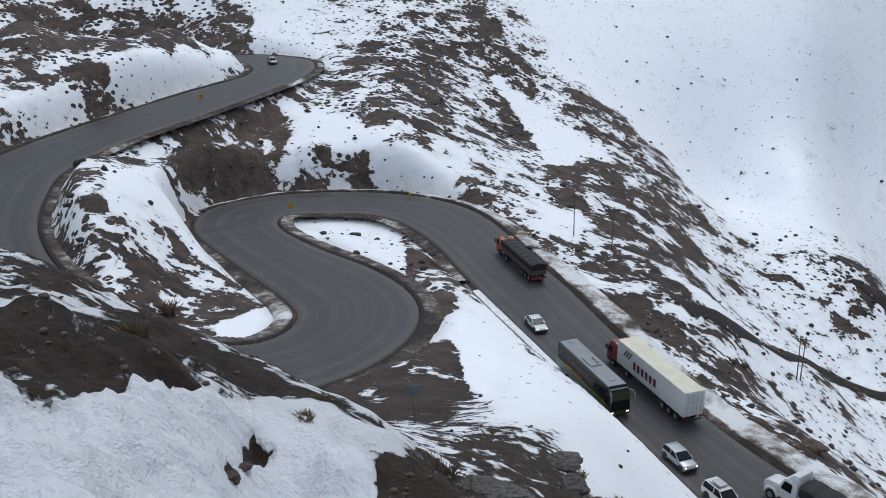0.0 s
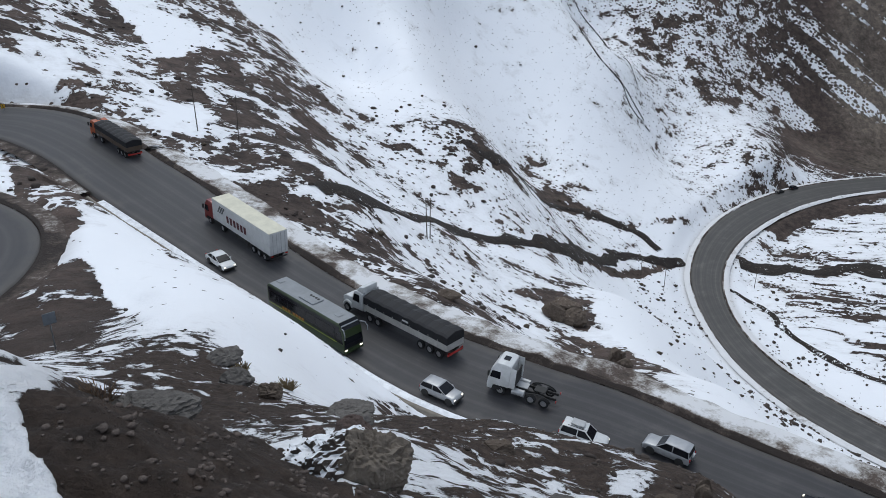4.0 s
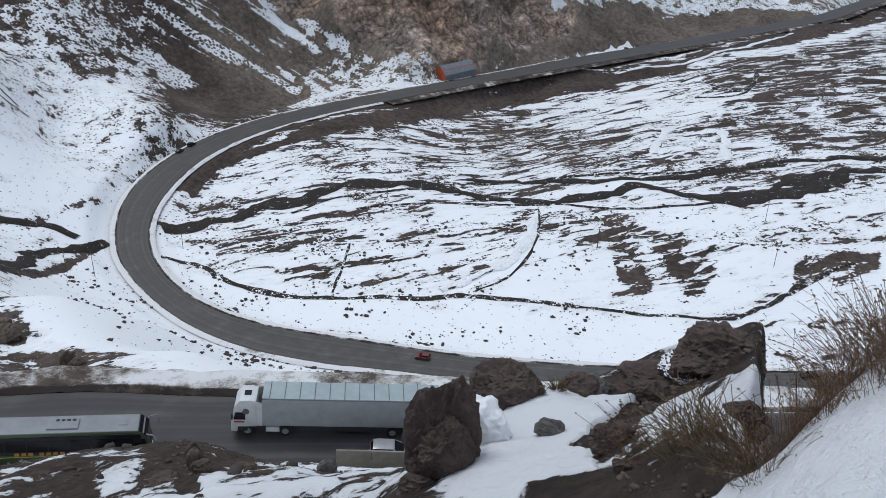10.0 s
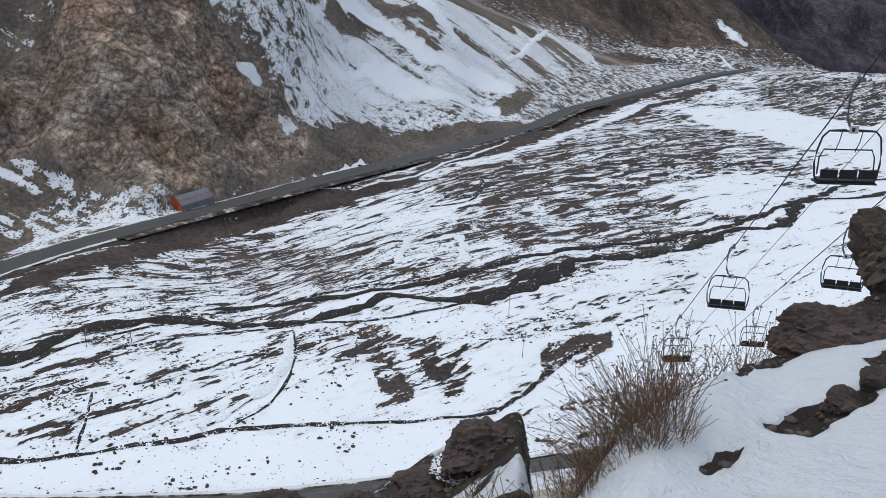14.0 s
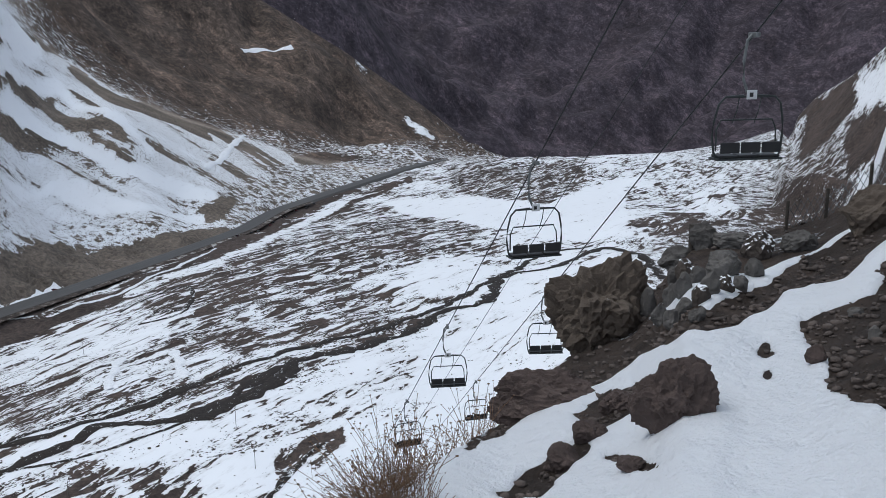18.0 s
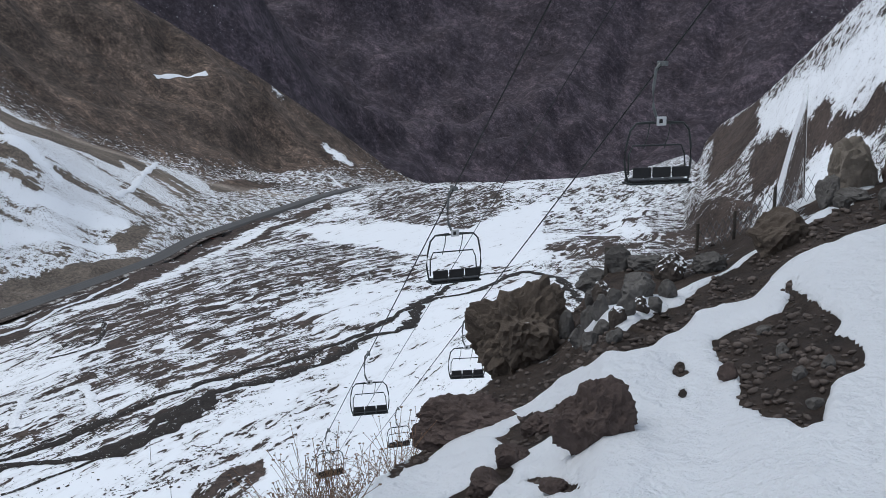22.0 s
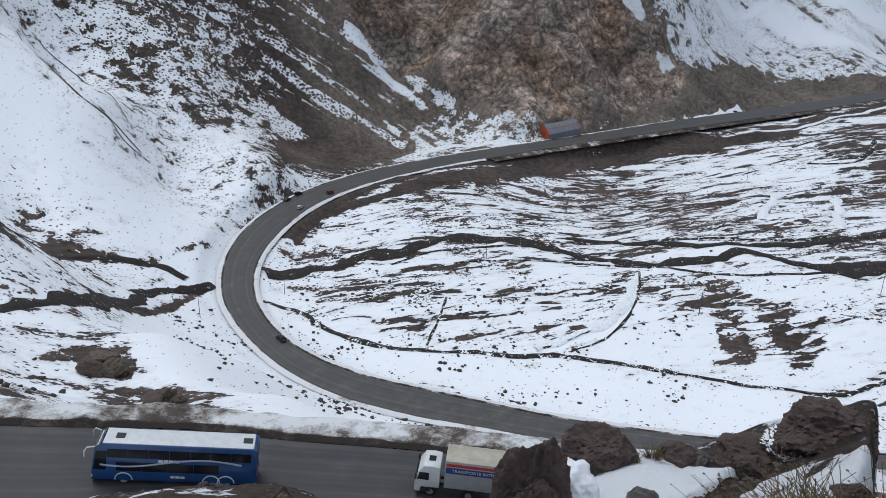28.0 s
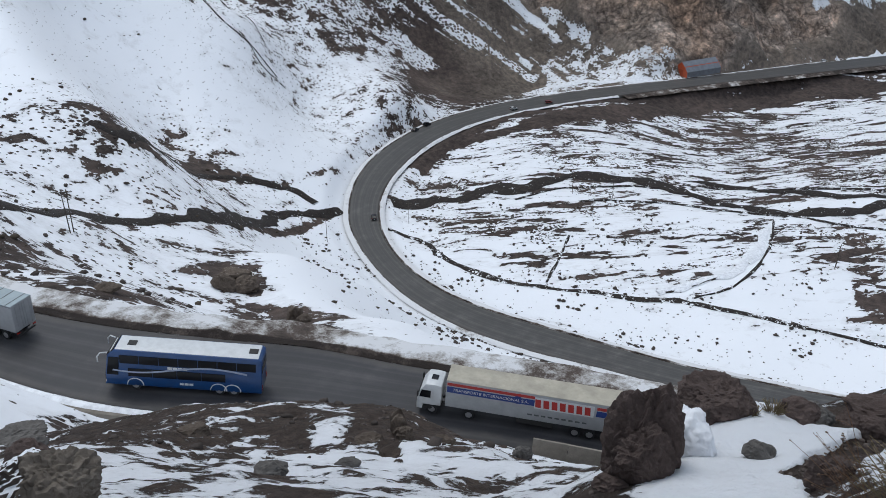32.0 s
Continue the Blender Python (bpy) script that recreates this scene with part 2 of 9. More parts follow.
# bare ground: x, y, share without snow
cover_a = [
    (-91.95, 198.1, 0.46), (-103, 278.8, 0.51), (-73.23, 284.4, 0.46), (-60.82, 284.9, 0.1), (-82.01, 175.5, 0.36), (-69.47, 183.3, 0.36), (-60.88, 202.6, 0.03), (-79.32, 161.1, 0.4),
    (-48.88, 114.8, 0.46), (-47.08, 104.1, 0.61), (-38.97, 105.5, 0.46), (-31.57, 102.9, 0.75), (-39.54, 127, 0.2), (-49.99, 153.9, 0.46), (-44, 171.1, 0.61), (-38.38, 168.9, 0.61),
    (-22.86, 178.1, 0.6), (-28.92, 190, 0.05), (-11.1, 174.9, 0.02), (-40.56, 200.8, 0.6), (-25.8, 206.6, 0.5), (-17.63, 186, 0.6), (-47.04, 274.8, 0.15), (-26.19, 272, 0.3),
    (-14.95, 250.8, 0.55), (-2.385, 247.2, 0.6), (-6.038, 204.8, 0.5), (5.445, 249.2, 0.3), (17.14, 258.8, 0.75), (27.19, 260.1, 0.3), (14.99, 225, 0.5), (40.93, 262.5, 0.5),
    (37.01, 286.6, 0.35),
]
cover_b = [
    (58.75, 306.2, 0.02), (96.61, 341, 0.22), (102.7, 321.8, 0.03), (139.4, 339.9, 0.03), (161.7, 370.6, 0.08), (116.7, 300.1, 0.06), (73.92, 284.2, 0.05), (28.51, 195.6, 0.5),
    (39.47, 198.5, 0.55), (49.14, 193.9, 0.45), (21.92, 163.6, 0.08), (11.98, 178.4, 0.35), (58.14, 192.2, 0.25), (84.01, 253.2, 0.03), (102.5, 237.1, 0.12), (81.99, 202.4, 0.2),
    (96.38, 197, 0.55), (55.46, 161.9, 0.5), (79.28, 176.7, 0.6), (29.47, 145.2, 0.55), (25.42, 150.9, 0.6), (33.66, 129.2, 0.65), (40.46, 121.2, 0.65), (54.47, 129.1, 0.65),
    (65.54, 131.6, 0.25), (-20.68, 156.6, 0.03), (-12.33, 123.1, 0.4), (-4.801, 120.2, 0.95), (-2.662, 97.32, 0.65), (-1.188, 82.95, 0.5), (5.194, 75.19, 0.03), (8.019, 57.09, 0.03),
    (14.82, 58.89, 0.03),
]
cover_c = [
    (1.944, 95.03, 0.05), (-5.542, 64.5, 1), (-7.715, 67.76, 1), (-1.832, 61.93, 0.75), (2.188, 53.17, 0.45), (4.862, 42.95, 0.45), (-45.81, 96.88, 0.5), (-8.383, 16.59, 0.5),
    (-2.019, 3.854, 1), (-7.844, 18.98, 1), (-1.746, 5.558, 1), (-1.659, 3.64, 0.75), (-1.124, 5.26, 0.85), (-0.6287, 4.806, 0.65), (-0.354, 4.757, 0.85), (-0.07796, 43.4, 0.45),
    (1.673, 34.51, 0.65), (4.079, 35.73, 0.75), (-1.208, 3.351, 0), (-1.366, 2.67, 0), (-0.9547, 4.335, 0.02), (-0.5997, 4.02, 0.03), (-1.483, 3.039, 0), (-1.266, 4.659, 0),
    (-1.414, 2.484, 0.1), (-1.131, 3.609, 0), (-1.046, 4.332, 0), (-1.167, 4.228, 0), (-1.015, 3.644, 0), (-1.049, 3.034, 0), (-0.9262, 4.163, 0), (125.2, 343.8, 0.16),
    (119.5, 323.2, 0.16),
]
cover_d = [
    (115.1, 307.6, 0.15), (108, 343.5, 0.18), (136.6, 330.1, 0.14), (0.02598, 4.197, 1), (-0.1562, 4.313, 0.85), (2.619, 37.64, 0.75), (3.173, 27.99, 1), (0.836, 5.813, 1),
    (3.811, 13.93, 0.05), (6.741, 15.41, 0.45), (7.611, 41.68, 0.1), (3.556, 49.59, 0.1), (18.81, 66.41, 0.03), (26.37, 61.42, 0.03), (0.07877, 3.314, 1), (-0.8939, 3.866, 0),
    (-1.07, 2.986, 0), (-0.3904, 2.986, 0.02), (-1.817, 53.19, 0.9), (5.458, 62.97, 0.03), (8.162, 45.35, 0.03), (15.07, 51.93, 0.03), (2.928, 39.47, 0.75), (-0.2832, 4.997, 0.45),
    (-0.0178, 4.368, 1), (0.3964, 4.35, 1), (0.6514, 4.079, 1), (21.91, 58.75, 0.1), (6.805, 14.73, 1), (9.814, 17.49, 0.95), (4.469, 9.676, 0.25), (7.769, 12.59, 0.55),
    (11.34, 15.58, 0.65),
]
cover_e = [
    (13.31, 14.46, 0.9), (57.35, 133.4, 0.3), (100.7, 183.1, 0.08), (150.2, 233.5, 0.35), (98.96, 195.7, 0.5), (155.4, 261.7, 0.45), (183.2, 288.6, 0.06), (151.6, 300.3, 0.03),
    (104, 267.2, 0.02), (45.3, 140.5, 0.4), (33.52, 140.7, 0.5), (65.85, 210.1, 0.25), (49.72, 192.9, 0.55), (35.72, 196, 0.5), (222.6, 307.2, 0.2), (264.2, 319, 0.25),
    (282.6, 369.4, 0.3), (319.8, 371.3, 0.6), (201.4, 236.4, 0.05), (193.9, 263.4, 0.06), (47.65, 102.8, 0.4), (64.54, 116.3, 0.15), (82.61, 126.6, 0.75), (93.25, 122.8, 0.02),
    (104, 118, 0.03), (61.82, 93.91, 0.06), (84.07, 82.08, 0.03), (42.75, 99.68, 0.6), (75.77, 101, 0.85), (186.9, 307.8, 0.05), (220, 318.3, 0.18), (206.8, 287.8, 0.12),
    (260.9, 326, 0.3),
]
cover_f = [
    (305.9, 347.9, 0.35), (296.6, 320, 0.12), (345.4, 347.5, 0.55), (333.3, 313.8, 0.85), (355.1, 309.1, 0.9), (396.7, 330.2, 0.8), (401.9, 314, 0.75), (436.1, 309.9, 0.7),
    (462.2, 273.8, 0.97), (489.8, 230.9, 0.97), (564.5, 205.9, 0.9), (675, 160.8, 0.9), (748.2, 137.7, 0.85), (385.8, 286, 0.5), (413.7, 262.5, 0.5), (443.1, 231.4, 0.25),
    (446.2, 279.6, 0.3), (168.8, 271.1, 0.12), (150.4, 274.5, 0.15), (153.2, 250.5, 0.35), (179.2, 241.6, 0.1), (143.6, 209.8, 0.2), (92.35, 165.9, 0.3), (99.65, 129.9, 0.04),
    (77.82, 126.1, 0.7), (63.79, 119.8, 0.08), (99.38, 113.9, 0.02), (185.3, 194.9, 0.04), (75.49, 100.6, 0.5), (54.26, 89.94, 0.15), (268.7, 226.6, 0.35), (235.2, 185.5, 0.35),
    (269.3, 183.4, 0.5),
]
cover_g = [
    (385.4, 193.2, 0.5), (449.7, 157.5, 0.5), (484, 108, 0.45), (365.7, 100.5, 0.45), (323.7, 161, 0.5), (228.9, 132.7, 0.3), (216.1, 170.8, 0.4), (234.1, 114.1, 0.3),
    (268, 98.6, 0.3), (284.1, 64.35, 0.55), (281.6, 39.69, 0.4), (248.6, 62.22, 0.15), (194.7, 112, 0.03), (183.9, 145.9, 0.05), (190.1, 90.88, 0.12), (210.9, 66.05, 0.12),
    (234, 40.99, 0.08), (325, 55.85, 0.25), (313.5, 83.81, 0.3), (244.4, 221.4, 0.3), (10.3, 18.06, 0.9), (11.19, 15.59, 0.9), (12.79, 15.23, 0.5), (12.89, 13.59, 0.8),
    (13.4, 11.69, 0.6), (9.807, 10.92, 0.3), (10.51, 8.465, 0.25), (9.587, 5.929, 0.4), (6.812, 14.3, 0.35), (5.253, 2.062, 0), (5.374, 1.795, 0), (5.837, 1.732, 0),
    (5.849, 1.505, 0.02),
]
cover_h = [
    (4.458, 1.529, 0.04), (4.204, 1.732, 0.1), (3.987, 1.826, 0.2), (5.043, 1.463, 0.02), (3.896, 1.16, 0.55), (3.919, 1.015, 0.5), (5.076, 1.26, 0.7), (5.038, 1.402, 0.5),
    (5.084, 1.134, 0.45), (7.096, 1.39, 0.75), (6.479, 1.489, 0.5), (8.083, 1.292, 0.35), (4.539, 0.757, 0.6), (3.835, 0.4319, 0.7), (4.164, 0.3658, 0.5), (3.264, 0.4002, 0.85),
    (3.007, 0.1602, 0.7), (7.756, 0.848, 0.7), (4.249, 2.252, 0.8), (411.5, 325.2, 0.55), (429.5, 326.2, 0.5), (408.8, 294.7, 0.35), (367.4, 327.2, 0.7), (453, 300.6, 0.98),
    (407, 373.5, 0.6), (390.9, 349.6, 0.6), (342.9, 336.3, 0.04), (389.9, 316.1, 0.65), (391.2, 333.5, 0.85), (446.5, 306.3, 0.3), (482.5, 337.7, 0.98), (488.7, 262.4, 0.97),
    (571.9, 240.5, 0.88),
]
cover_i = [
    (602.6, 209.6, 0.6), (790.6, 220.9, 0.25), (816.1, 172.5, 0.35), (831.9, 121.9, 0.2), (934, 110.1, 0.3), (1181, -0.3109, 0.5), (1517, -164, 0.5), (690.8, 167.4, 0.85),
    (547.6, 210.5, 0.9), (582.7, 100.6, 0.55), (643.1, -8.532, 0.5), (860.9, -81.01, 0.4), (497.5, 20.39, 0.5), (527.1, -41.15, 0.5), (366.8, 60.5, 0.45), (365.7, -11.85, 0.15),
    (399.9, -47.76, 0.18), (290.1, 6.028, 0.2), (292.3, 46.52, 0.3), (271.5, 52.44, 0.45), (238.2, 107.9, 0.2), (198.4, 60.17, 0.08), (210.9, 31.26, 0.1), (388.1, 149.5, 0.55),
    (323.2, 177.8, 0.4), (472.6, 129.2, 0.5), (403.7, 187.5, 0.45), (2.617, -0.4111, 0.02), (2.981, -0.1952, 0.3), (7.174, 0.6316, 0.9), (6.492, 1.432, 0.5), (6.35, 2.459, 0.6),
    (3.798, 0.0157, 0.6),
]
cover_j = [
    (9.137, -1.003, 0.6), (2.802, -0.5074, 0), (1700, 218.8, 0.97), (1695, 131.6, 0.96), (3.304, -0.5799, 0.1), (4.636, -0.9476, 0.2), (5.987, -0.7993, 0.4), (1792, 270.6, 0.97),
    (1990, 141.7, 0.97), (2003, 36.84, 0.97), (1755, -9.364, 0.98), (1916, -179.8, 0.98), (1022, 103.6, 0.35), (1047, 137.5, 0.4), (866.9, 119.8, 0.3), (950.1, 57.5, 0.4),
    (1191, 0.1621, 0.5), (1211, -93.7, 0.5), (884.3, -49.76, 0.4), (724.9, 67.95, 0.3), (620.4, 4.621, 0.45), (776.9, -92.27, 0.35), (794.5, -146.4, 0.25), (1045, -264, 0.55),
    (1089, -351.4, 0.7), (939.9, -337.3, 0.6), (748.9, -285.4, 0.05), (944.9, -206.4, 0.05), (1054, -456.2, 0.4), (1044, -532.3, 0.35), (827.1, -455.4, 0.45), (671.5, -317.4, 0.6),
    (123.8, -80.37, 0.85),
]
cover_k = [
    (1170, -505.8, 0.35), (509.3, -26.19, 0.45), (429.4, 5.739, 0.4), (448.5, 58.51, 0.45), (384.3, 29.21, 0.4), (398.3, -31.8, 0.3), (489.9, -88.95, 0.3), (333, -47.86, 0.12),
    (393.9, -98.39, 0.12), (578.7, -186.7, 0.08), (415.5, -149.4, 0.04), (296.9, -12.35, 0.25), (304.6, 25.17, 0.2), (454.8, -51.9, 0.4), (3681, -939.1, 1), (3423, -1348, 1),
    (2988, -381.5, 0.98), (3270, -1780, 1), (694.4, -480, 0.7), (704, -525.7, 0.25), (436.2, -309.9, 0.8), (713.4, -470.2, 0.85), (478.7, -359.2, 0.6), (429.3, -340.7, 0.3),
    (445.2, -327.1, 0.85), (620.8, -516.9, 0.2), (383.4, -273.2, 0.92), (365.2, -297.1, 0.9), (396.6, -349.5, 0.25), (100.2, -80.19, 0.3), (121, -84.48, 0.6), (44.08, -33.54, 0.5),
    (106.2, -70.13, 0.1),
]
cover_l = [
    (117.3, -72.53, 0.25), (8.095, -2.31, 0.97), (8.63, -3.765, 0.9), (8.742, -4.85, 0.8), (10.9, -6.934, 0.15), (12.44, -9.186, 0.2), (4.757, -3.878, 0.97), (4.75, -3.454, 0.97),
    (4.672, -2.96, 0.1), (4.611, -2.769, 0.03), (4.057, -2.792, 0.98), (3.063, -2.398, 0.98), (3.382, -2.793, 0.95), (2.69, -2.139, 0.98), (3.169, -2.336, 0.98), (4.417, -3.03, 0.5),
    (4.379, -3.196, 0.25), (2.927, -1.904, 0), (2.066, -1.743, 0), (3.041, -1.716, 0.02), (5.747, -2.291, 0.6), (4.527, -1.562, 0.08), (3.208, -1.413, 0.6), (3.501, -1.263, 0.6),
    (3.931, -1.267, 0.03), (3.322, -0.8221, 0.02), (2.449, -2.273, 0.02), (4.34, -3.747, 0.03), (4.336, -3.857, 0.03), (5.028, -4.309, 0.85), (2.608, -2.531, 0.02), (5.929, -2.829, 0.85),
    (6.451, -3.331, 0.75),
]
cover_m = [
    (4.443, -2.597, 0.05), (3.727, -2.41, 0.05), (3.549, -1.704, 0.03), (2.086, -1.564, 0), (1.756, -1.674, 0), (2.416, -2.153, 0.1), (3.811, -3.275, 0.3), (8.464, 21.16, 0.95),
    (9.099, 17.42, 0.97), (10.96, 16.32, 0.9), (10.91, 17.59, 0.4), (12.07, 14.14, 0.85), (11.66, 14.57, 0.2), (13.2, 13.18, 0.9), (13.24, 14.53, 0.9), (5.316, 11.32, 0.4),
    (6.912, 11.34, 0.35), (8.869, 11.33, 0.15), (9.971, 9.973, 0.1), (10.25, 8.695, 0.3), (8.859, 6.897, 0.6), (4.272, 10.05, 0.5), (19.95, 54.33, 0.6), (19.95, 57.87, 0.1),
    (620.9, 257.2, 0.33), (645.5, 231.1, 0.3), (702.6, 212.2, 0.32), (683, 234.7, 0.3), (857.4, 235.8, 0.3), (643.4, 203.2, 0.7), (659, 189.4, 0.6), (587, 269.1, 0.97),
    (596.2, 248, 0.95),
]
cover_n = [
    (601.5, 220.2, 0.95), (446.1, 388.1, 0.88), (439.8, 363.3, 0.85), (485.5, 378.2, 0.65), (483.7, 352.4, 0.75), (476.4, 321.9, 0.6), (409.5, 364.3, 0.9),
]
# patches with a clear outline: share without snow, softness, raggedness, corners
patch_dark_bank = (0.66, 0.02, 0.03, [(-10.89, 21.147), (-8.246, 21.076), (-1.749, 6.697), (-0.992, 6.502), (-0.905, 4.953), (-1.158, 4.855), (-1.392, 4.246), (-1.478, 4.008), (-1.473, 3.459), (-1.628, 3.198), (-1.708, 3.088)])
patch_speckled_bank = (0.42, 0.02, 0.03, [(-1.494, 6.567), (-0.992, 6.502), (-2.9, 52.6), (-0.4, 33.7), (-0.25, 4.403), (-0.433, 4.335), (-0.736, 4.738), (-1.063, 4.881)])
patch_mound = (0.0, 0.015, 0.022, [(-1.76, 2.933), (-1.691, 3.042), (-1.547, 3.231), (-1.47, 3.45), (-1.466, 3.968), (-1.383, 4.213), (-1.149, 4.806), (-0.813, 4.586), (-0.569, 4.435), (-0.396, 4.231), (-0.277, 3.742), (-0.18, 2.891), (-1.208, 1.878)])
patch_mound_low = (0.0, 0.015, 0.02, [(-1.436, 4.096), (-1.255, 4.514), (-0.929, 4.682), (-0.557, 4.328), (-0.469, 4.156), (-0.433, 3.874), (-0.335, 3.555), (-0.162, 2.926), (-0.016, 2.931), (0.122, 2.305), (-0.74, 1.71), (-0.924, 1.997), (-1.472, 3.585)])
# hole and pit of the mound: their dark shade put in as bare-ground colour
patch_mound_hole = (1.0, 0.008, 0.012, [(-1.116, 3.692), (-1.131, 4.448), (-1.0, 4.371), (-1.096, 4.316), (-1.118, 4.04)])
patch_mound_pit = (1.0, 0.012, 0.015, [(-0.911, 2.182), (-0.948, 2.567), (-0.92, 2.643), (-0.814, 2.319), (-0.77, 2.008), (-0.814, 1.899)])
patch_earth_slope = (0.88, 0.02, 0.025, [(-0.436, 4.206), (-0.221, 4.925), (0.151, 4.777), (0.723, 6.384), (1.18, 6.434), (1.612, 6.938), (1.331, 4.411), (1.503, 4.103), (0.05, 2.364), (-0.056, 2.651), (-0.237, 3.482), (-0.397, 3.872)])
patch_snow_by_rock = (0.06, 0.012, 0.02, [(1.059, 6.48), (2.948, 13.658), (3.643, 13.307), (4.318, 13.306), (3.981, 10.981), (1.767, 5.39), (1.308, 4.33), (1.868, 7.017), (1.5, 6.692), (1.435, 7.049)])
patch_near_snow = (0.0, 0.01, 0.0, [(3.669, -0.543), (4.823, -1.202), (5.497, -1.779), (6.331, -2.773), (6.361, -3.801), (6.881, -4.978), (6.903, -5.718), (6.135, -6.266), (3.408, -3.85), (1.51, -1.822), (2.93, -0.303)])
patch_brow_snow = (0.0, 0.012, 0.012, [(2.454, 0.222), (2.756, 0.161), (3.119, -0.021), (3.175, -0.114), (3.506, -0.407), (4.151, -0.754), (2.089, -0.531), (2.063, 0.133)])
patch_dark_band = (1.0, 0.008, 0.014, [(4.378, -0.932), (5.419, -1.431), (6.6, -2.135), (7.24, -2.668), (6.303, -2.809), (5.358, -2.814), (6.167, -3.845), (6.596, -4.442), (6.728, -5.046), (6.652, -5.516), (7.043, -6.357), (6.987, -6.98), (5.63, -5.656), (5.738, -5.205), (5.501, -4.633), (5.664, -4.461), (5.533, -4.075), (5.251, -3.736), (5.581, -3.725), (5.572, -3.481), (4.916, -2.871), (4.646, -2.523), (4.893, -2.457), (5.047, -2.374), (5.53, -2.383), (5.402, -2.035), (5.393, -1.745), (5.621, -1.651), (4.823, -1.202)])
patch_dark_patch = (1.0, 0.006, 0.01, [(4.765, -3.256), (4.602, -3.029), (4.147, -2.774), (3.768, -2.654), (3.404, -2.394), (3.089, -2.353), (2.862, -2.32), (2.778, -2.361), (3.145, -2.67), (3.222, -2.911), (3.48, -3.108), (3.75, -3.194), (3.933, -3.397), (4.482, -3.649), (5.122, -3.939), (4.613, -3.5), (4.629, -3.349)])
patch_dark_by_boulder = (1.0, 0.006, 0.012, [(4.646, -1.627), (5.04, -1.939), (4.683, -2.094), (3.941, -1.893), (4.238, -1.798), (4.135, -1.593)])
patch_dark_spot = (1.0, 0.006, 0.01, [(3.685, -1.437), (3.635, -1.518), (3.102, -1.461), (3.261, -1.444), (3.58, -1.453)])
patch_dark_foot = (0.95, 0.006, 0.014, [(3.653, -0.907), (3.897, -1.173), (4.043, -1.464), (3.847, -1.448), (3.653, -1.225), (3.454, -1.039)])
patch_dimple = (0.85, 0.006, 0.008, [(4.284, -2.52), (4.409, -2.678), (4.173, -2.614), (4.089, -2.489)])
patch_dimple_low = (0.85, 0.006, 0.008, [(3.899, -2.344), (3.916, -2.421), (3.779, -2.362), (3.795, -2.307)])
patch_dark_streak = (0.9, 0.006, 0.012, [(2.911, -0.518), (3.095, -0.61), (3.224, -0.738), (3.112, -0.689), (2.885, -0.576)])
patch_snow_slope = (0.02, 0.012, 0.014, [(3.711, 1.765), (4.856, 2.053), (5.601, 2.118), (6.11, 1.741), (6.667, 1.372), (6.805, 1.236), (5.012, 1.12), (4.488, 1.102), (3.714, 0.869), (3.887, 1.172), (3.413, 1.237)])
patch_dark_rib = (0.95, 0.008, 0.012, [(4.683, 1.288), (5.989, 1.26), (7.142, 1.252), (7.103, 0.913), (5.688, 0.932), (4.541, 1.077)])
patch_twig_ground = (0.55, 0.01, 0.02, [(5.667, 0.97), (6.885, 0.81), (7.353, 0.282), (3.187, -0.052), (3.046, 0.013), (2.916, 0.182), (3.082, 0.494), (4.071, 0.826)])
patch_rubble_bank = (0.72, 0.01, 0.02, [(9.824, 23.791), (10.695, 20.824), (11.657, 17.934), (12.003, 17.104), (9.518, 12.015), (9.102, 14.96), (6.088, 13.643), (4.794, 11.928)])
patch_rubble_end = (0.8, 0.01, 0.02, [(13.49, 15.313), (15.114, 15.494), (13.666, 13.535), (9.183, 9.312), (12.151, 13.446)])
patch_cliff = (1.0, 0.008, 0.012, [(433, 377), (435, 357), (437, 334), (451, 316), (452, 263), (446, 235), (476, 220), (497, 214), (552, 204), (587, 191), (607, 192), (613, 208), (614, 226), (614, 239), (584, 265), (460, 375)])
patch_cliff_snow = (0.06, 0.004, 0.006, [(599, 235), (606, 231), (605, 222), (598, 224)])
patch_cliff_gully_snow = (0.1, 0.004, 0.008, [(638, 226), (653, 221), (662, 207), (638, 208), (638, 214), (631, 220)])
patch_cliff_foot_patch = (0.15, 0.004, 0.008, [(595, 209), (606, 204), (606, 194), (591, 199)])
patch_scree = (0.64, 0.01, 0.02, [(398, 405), (430, 388), (425, 364), (421, 336), (438, 312), (430, 289), (381, 300), (330, 291), (310, 285), (347, 323), (364, 321), (362, 339), (347, 348), (331, 352)])
patch_scree_foot = (0.96, 0.006, 0.01, [(339, 320), (366, 318), (381, 302), (413, 289), (407, 282), (365, 286), (333, 283), (319, 286)])
patch_scree_edge_snow = (0.42, 0.006, 0.012, [(426, 366), (431, 359), (436, 333), (449, 314), (450, 262), (443, 270), (435, 303), (424, 331)])
patch_road_edge_snow = (0.42, 0.005, 0.01, [(420, 290), (447, 261), (459, 227), (448, 229), (410, 259), (404, 280)])
patch_brown_foot = (0.95, 0.005, 0.008, [(587, 191), (689, 167), (755, 127), (812, 66), (792, 68), (695, 121), (610, 163), (573, 182)])
patch_embankment = (0.97, 0.005, 0.008, [(274, 239), (330, 230), (435, 205), (522, 165), (602, 110), (571, 104), (519, 142), (438, 189), (351, 207), (308, 225), (275, 234)])
patch_road_shoulder = (0.9, 0.004, 0.006, [(621, 113), (771, 38), (1027, -64), (1226, -177), (1180, -172), (978, -62), (722, 39), (595, 108)])
patch_berm_snow = (0.12, 0.004, 0.006, [(585, 106), (708, 38), (1051, -65), (1106, -116), (1001, -63), (673, 36), (554, 100)])
